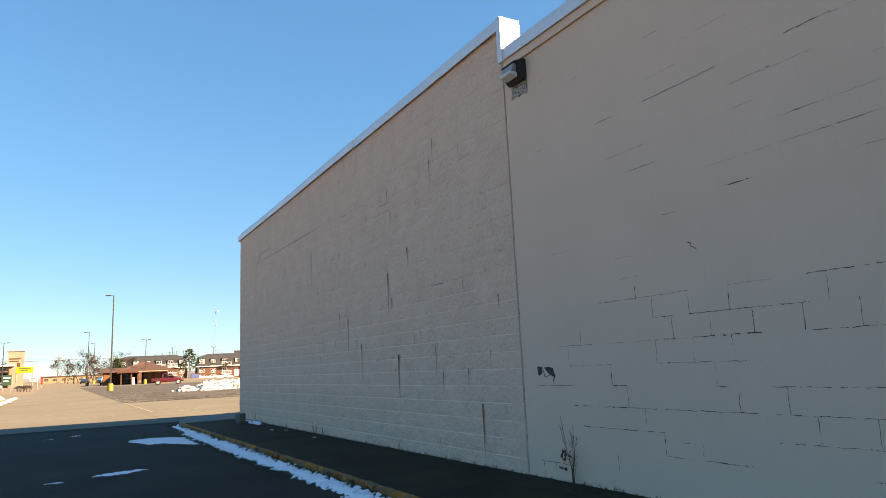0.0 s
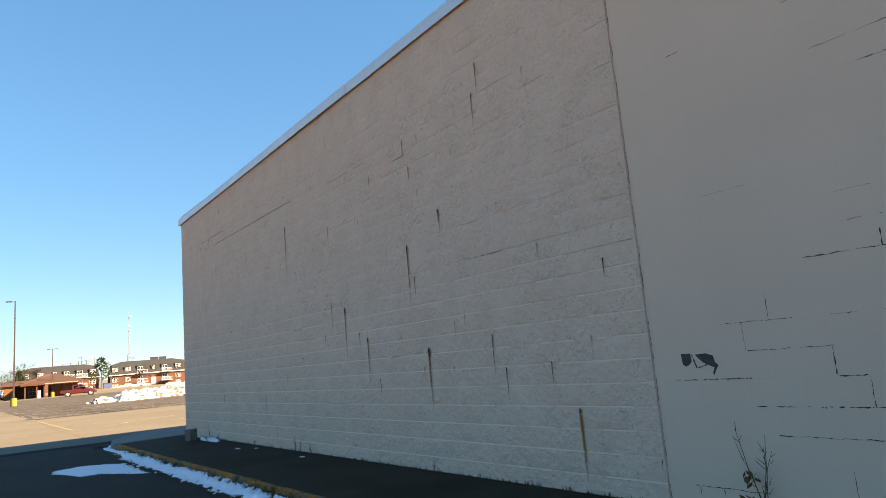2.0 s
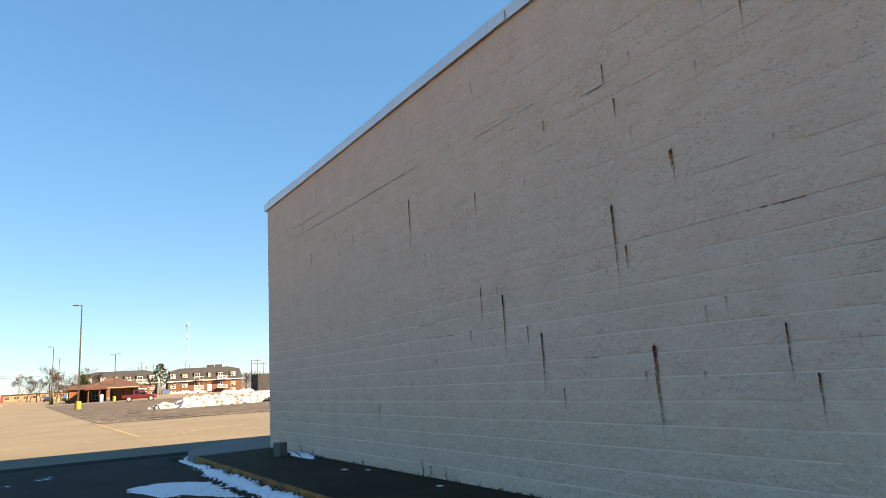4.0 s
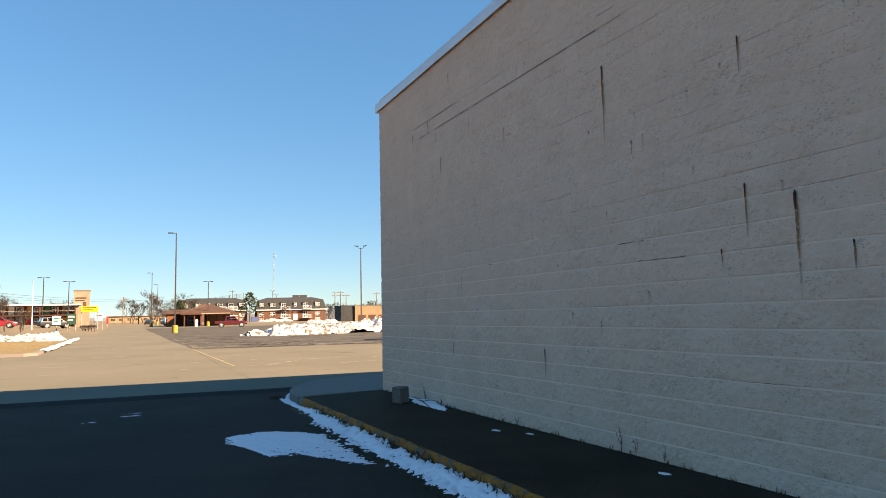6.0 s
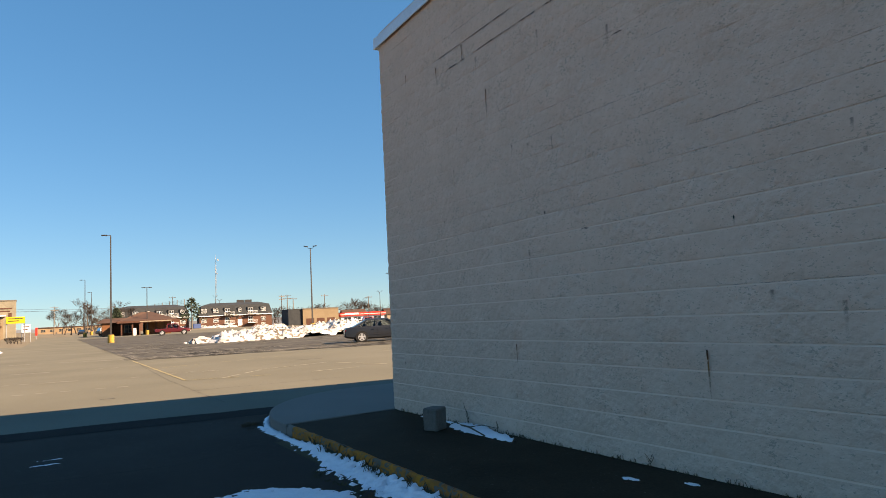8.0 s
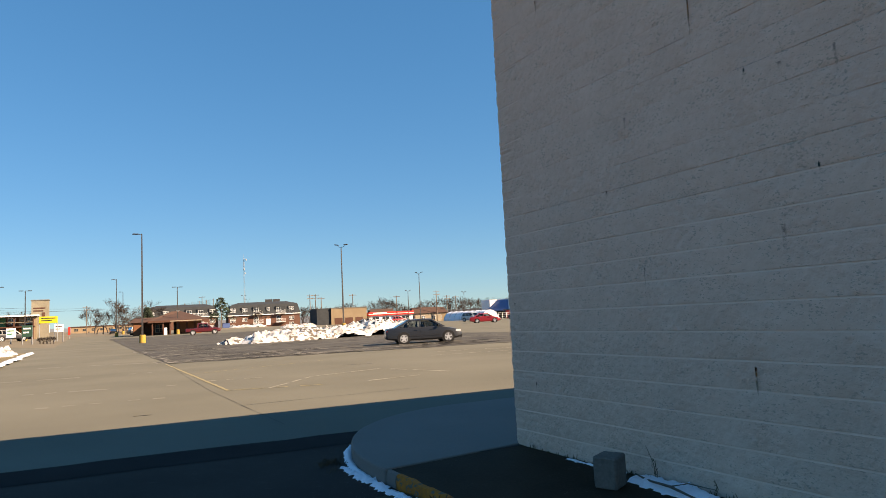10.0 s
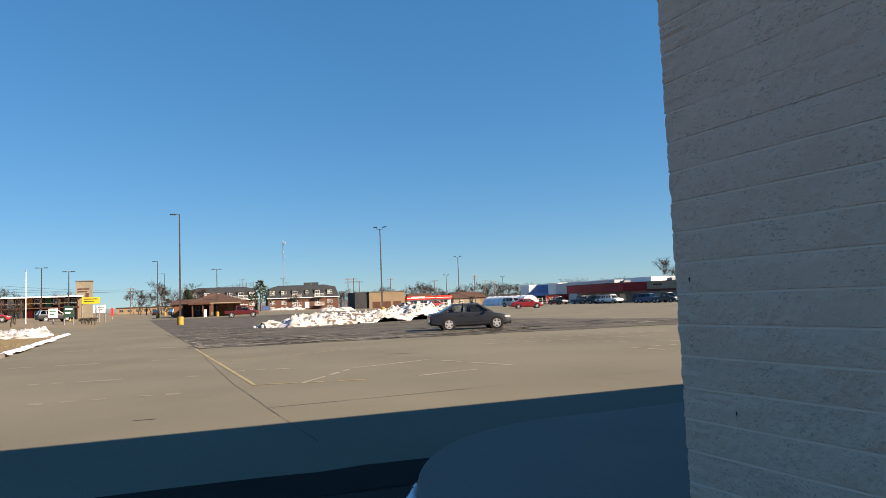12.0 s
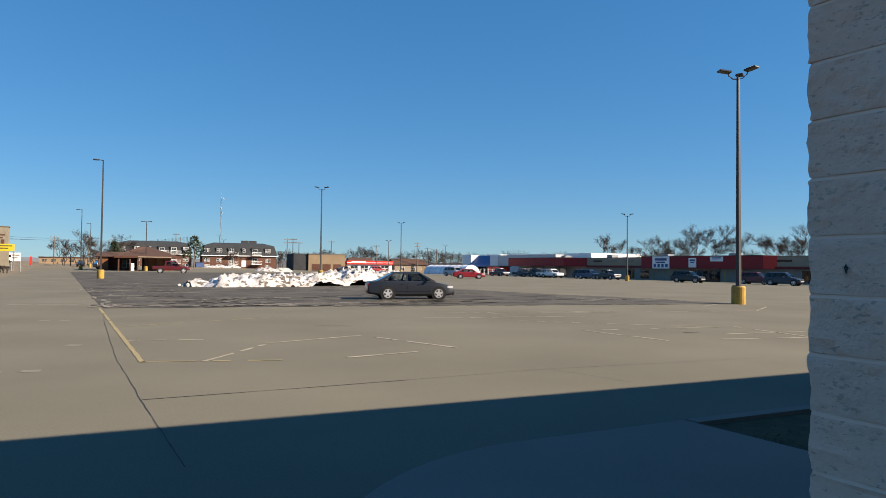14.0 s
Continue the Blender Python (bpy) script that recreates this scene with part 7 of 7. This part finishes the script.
# plastic growing tunnel
t = thing("growing_tunnel", pose(86, 138, gz(86, 138)), "white plastic growing tunnel with round ends", "greenhouse")
bm = bmesh.new()
R, rows_ = 2.5, []
for j in range(15):
    rows_.append([bm.verts.new((R * math.cos(math.pi * k / 14), j * 1.45, R * math.sin(math.pi * k / 14) * (1.0 - 0.03 * (j % 2)))) for k in range(15)])
for a, b in zip(rows_, rows_[1:]):
    for k in range(14):
        bm.faces.new((a[k], a[k + 1], b[k + 1], b[k]))
bm.faces.new(list(reversed(rows_[0])))
bm.faces.new(rows_[-1])
bmesh.ops.recalc_face_normals(bm, faces=bm.faces[:])
part("cover", bm, M["plastic_film"], t)
for j in range(8):
    bm = bmesh.new()
    tube(bm, [((R + 0.03) * math.cos(math.pi * k / 14), j * 2.9, (R + 0.03) * math.sin(math.pi * k / 14)) for k in range(15)], 0.04, 6)
    part("hoop", bm, M["steel"], t)
t = thing("wire_fence", pose(80, 136, gz(80, 136)), "white wire fence round the growing tunnel", "fence")
for k in range(12):
    part("post", boxed(k * 1.2, k * 1.2 + 0.06, 0, 0.06, 0, 1.5), M["white_paint"], t)
for z in (0.4, 0.95, 1.45):
    part("rail", boxed(0, 13.3, 0.01, 0.05, z, z + 0.04), M["white_paint"], t)


# ---- masts, utility poles and wires ----
def utility_pole(x, y, h, arms, label="weathered wooden utility pole with crossarms"):
    t = thing("utility_pole", pose(x, y, gz(x, y), 0, 0, random.Random(int(x * 7 + y)).uniform(-25, 25)), label, "utility pole", "utility poles")
    bm = bmesh.new()
    tube(bm, [(0, 0, -0.2), (0, 0, h)], [0.17, 0.11], 8)
    part("pole", bm, M["wood_pole"], t)
    for k in range(arms):
        ar = part("crossarm", boxed(-1.2, 1.2, -0.19, -0.11, h - 0.5 - k * 0.9, h - 0.36 - k * 0.9), M["wood_pole"], t)
        for q in (-1.1, -0.5, 0.5, 1.1):
            part("insulator", boxed(q - 0.05, q + 0.05, -0.2, -0.1, h - 0.36 - k * 0.9, h - 0.2 - k * 0.9), M["steel"], ar)


for x, y, h, n in ((57, 196, 9.5, 2), (60, 200, 9.8, 2), (63.5, 205, 9, 1), (71, 196, 9.5, 1), (98, 190, 10, 2), (88, 200, 9, 1), (110, 205, 9, 2), (-4, 250, 9.5, 2), (6, 255, 10, 2), (14, 262, 9.5, 2), (-30, 165, 9, 2), (103, 186, 8, 1), (36, 270, 12.5, 1)):
    utility_pole(x, y, h, n)
for i, pts in enumerate((((-30, 165, 8.6), (-4, 250, 9.6), (14, 262, 9.8), (60, 265, 10)), ((-30, 165, 8.0), (-4, 250, 9.0), (14, 262, 9.2), (60, 265, 9.4)), ((-30, 165, 7.2), (6, 255, 9.4), (40, 270, 10.5)))):
    bm = bmesh.new()
    path = []
    for a, b in zip(pts, pts[1:]):
        for k in range(6):
            s = k / 6
            p = Vector(a).lerp(Vector(b), s)
            p.z -= 1.2 * 4 * s * (1 - s) * 0.4
            path.append(p)
    tube(bm, path, 0.035, 4, False)
    tagged(part("overhead_wire", bm, M["black_metal"]), "sagging black overhead wire between poles", "wire")
t = thing("radio_mast", pose(57, 292.7, gz(57, 292.7)), "thin guyed radio mast with dishes", "mast")
for k in range(3):
    a = k * math.tau / 3
    bm = bmesh.new()
    tube(bm, [(0.32 * math.cos(a), 0.32 * math.sin(a), 0), (0.22 * math.cos(a), 0.22 * math.sin(a), 30)], 0.045, 5)
    part("leg", bm, M["steel"], t)
bm = bmesh.new()
for k in range(60):
    a0, a1 = (k % 3) * math.tau / 3, ((k + 1) % 3) * math.tau / 3
    tube(bm, [(0.27 * math.cos(a0), 0.27 * math.sin(a0), k * 0.5), (0.27 * math.cos(a1), 0.27 * math.sin(a1), k * 0.5 + 0.5)], 0.025, 4, False)
part("lattice", bm, M["steel"], t)
for z, s, q in ((29.2, 0.5, 0.6), (25.0, 0.45, -0.3), (23.2, 0.35, 0.2)):
    bm = bmesh.new()
    tube(bm, [(q, -0.5, z), (q + 0.25, -0.8, z + 0.1)], [s * 0.5, s], 12)
    part("dish", bm, M["steel"], t)
bm = bmesh.new()
tube(bm, [(0, 0, 30), (0, 0, 31.8)], 0.04, 5)
part("antenna", bm, M["steel"], t)
t = thing("range_netting", pose(26, 262, gz(26, 262)), "tall green netting on posts behind the apartments", "netting")
for k in range(6):
    bm = bmesh.new()
    h = 9.3 + 0.35 * k
    tube(bm, [(k * 2.6, 0, 0), (k * 2.6, 0, h)], 0.11, 6)
    part("post", bm, M["wood_pole"], t)
bm = bmesh.new()
for k in range(28):
    tube(bm, [(k * 0.48, 0, 6), (k * 0.48, 0, 9.2 + 0.065 * k)], 0.02, 3, False)
for k in range(12):
    tube(bm, [(0, 0, 6 + k * 0.28), (13, 0, 6.3 + k * 0.4)], 0.02, 3, False)
part("net", bm, M["net"], t)
for x, y, h in ((48, 250, 11.5), (52, 262, 10.5), (84, 182, 9.5), (112, 196, 9.5)):
    lamp_pole(x, y, h, ((180, True), (0, True)), 0, "distant lamp pole with two heads")
brush("shrubs", [(*(lambda X, Y: (X, Y, gz(X, Y)))(rb.uniform(17, 36), rb.uniform(205, 228)), rb.uniform(0.9, 1.6)) for _ in range(9)], "low brown shrubs before the apartments", 23)
t = thing("storage_bin", pose(36, 226, gz(36, 226)), "small blue storage bin by the drive", "bin")
part("body", boxed(0, 2.4, 0, 1.5, 0, 1.5, bevel=0.05), M["blue_sign"], t)
part("lid", boxed(-0.05, 2.45, -0.05, 1.55, 1.5, 1.62, bevel=0.03), M["black_metal"], t)

lay_blocks()
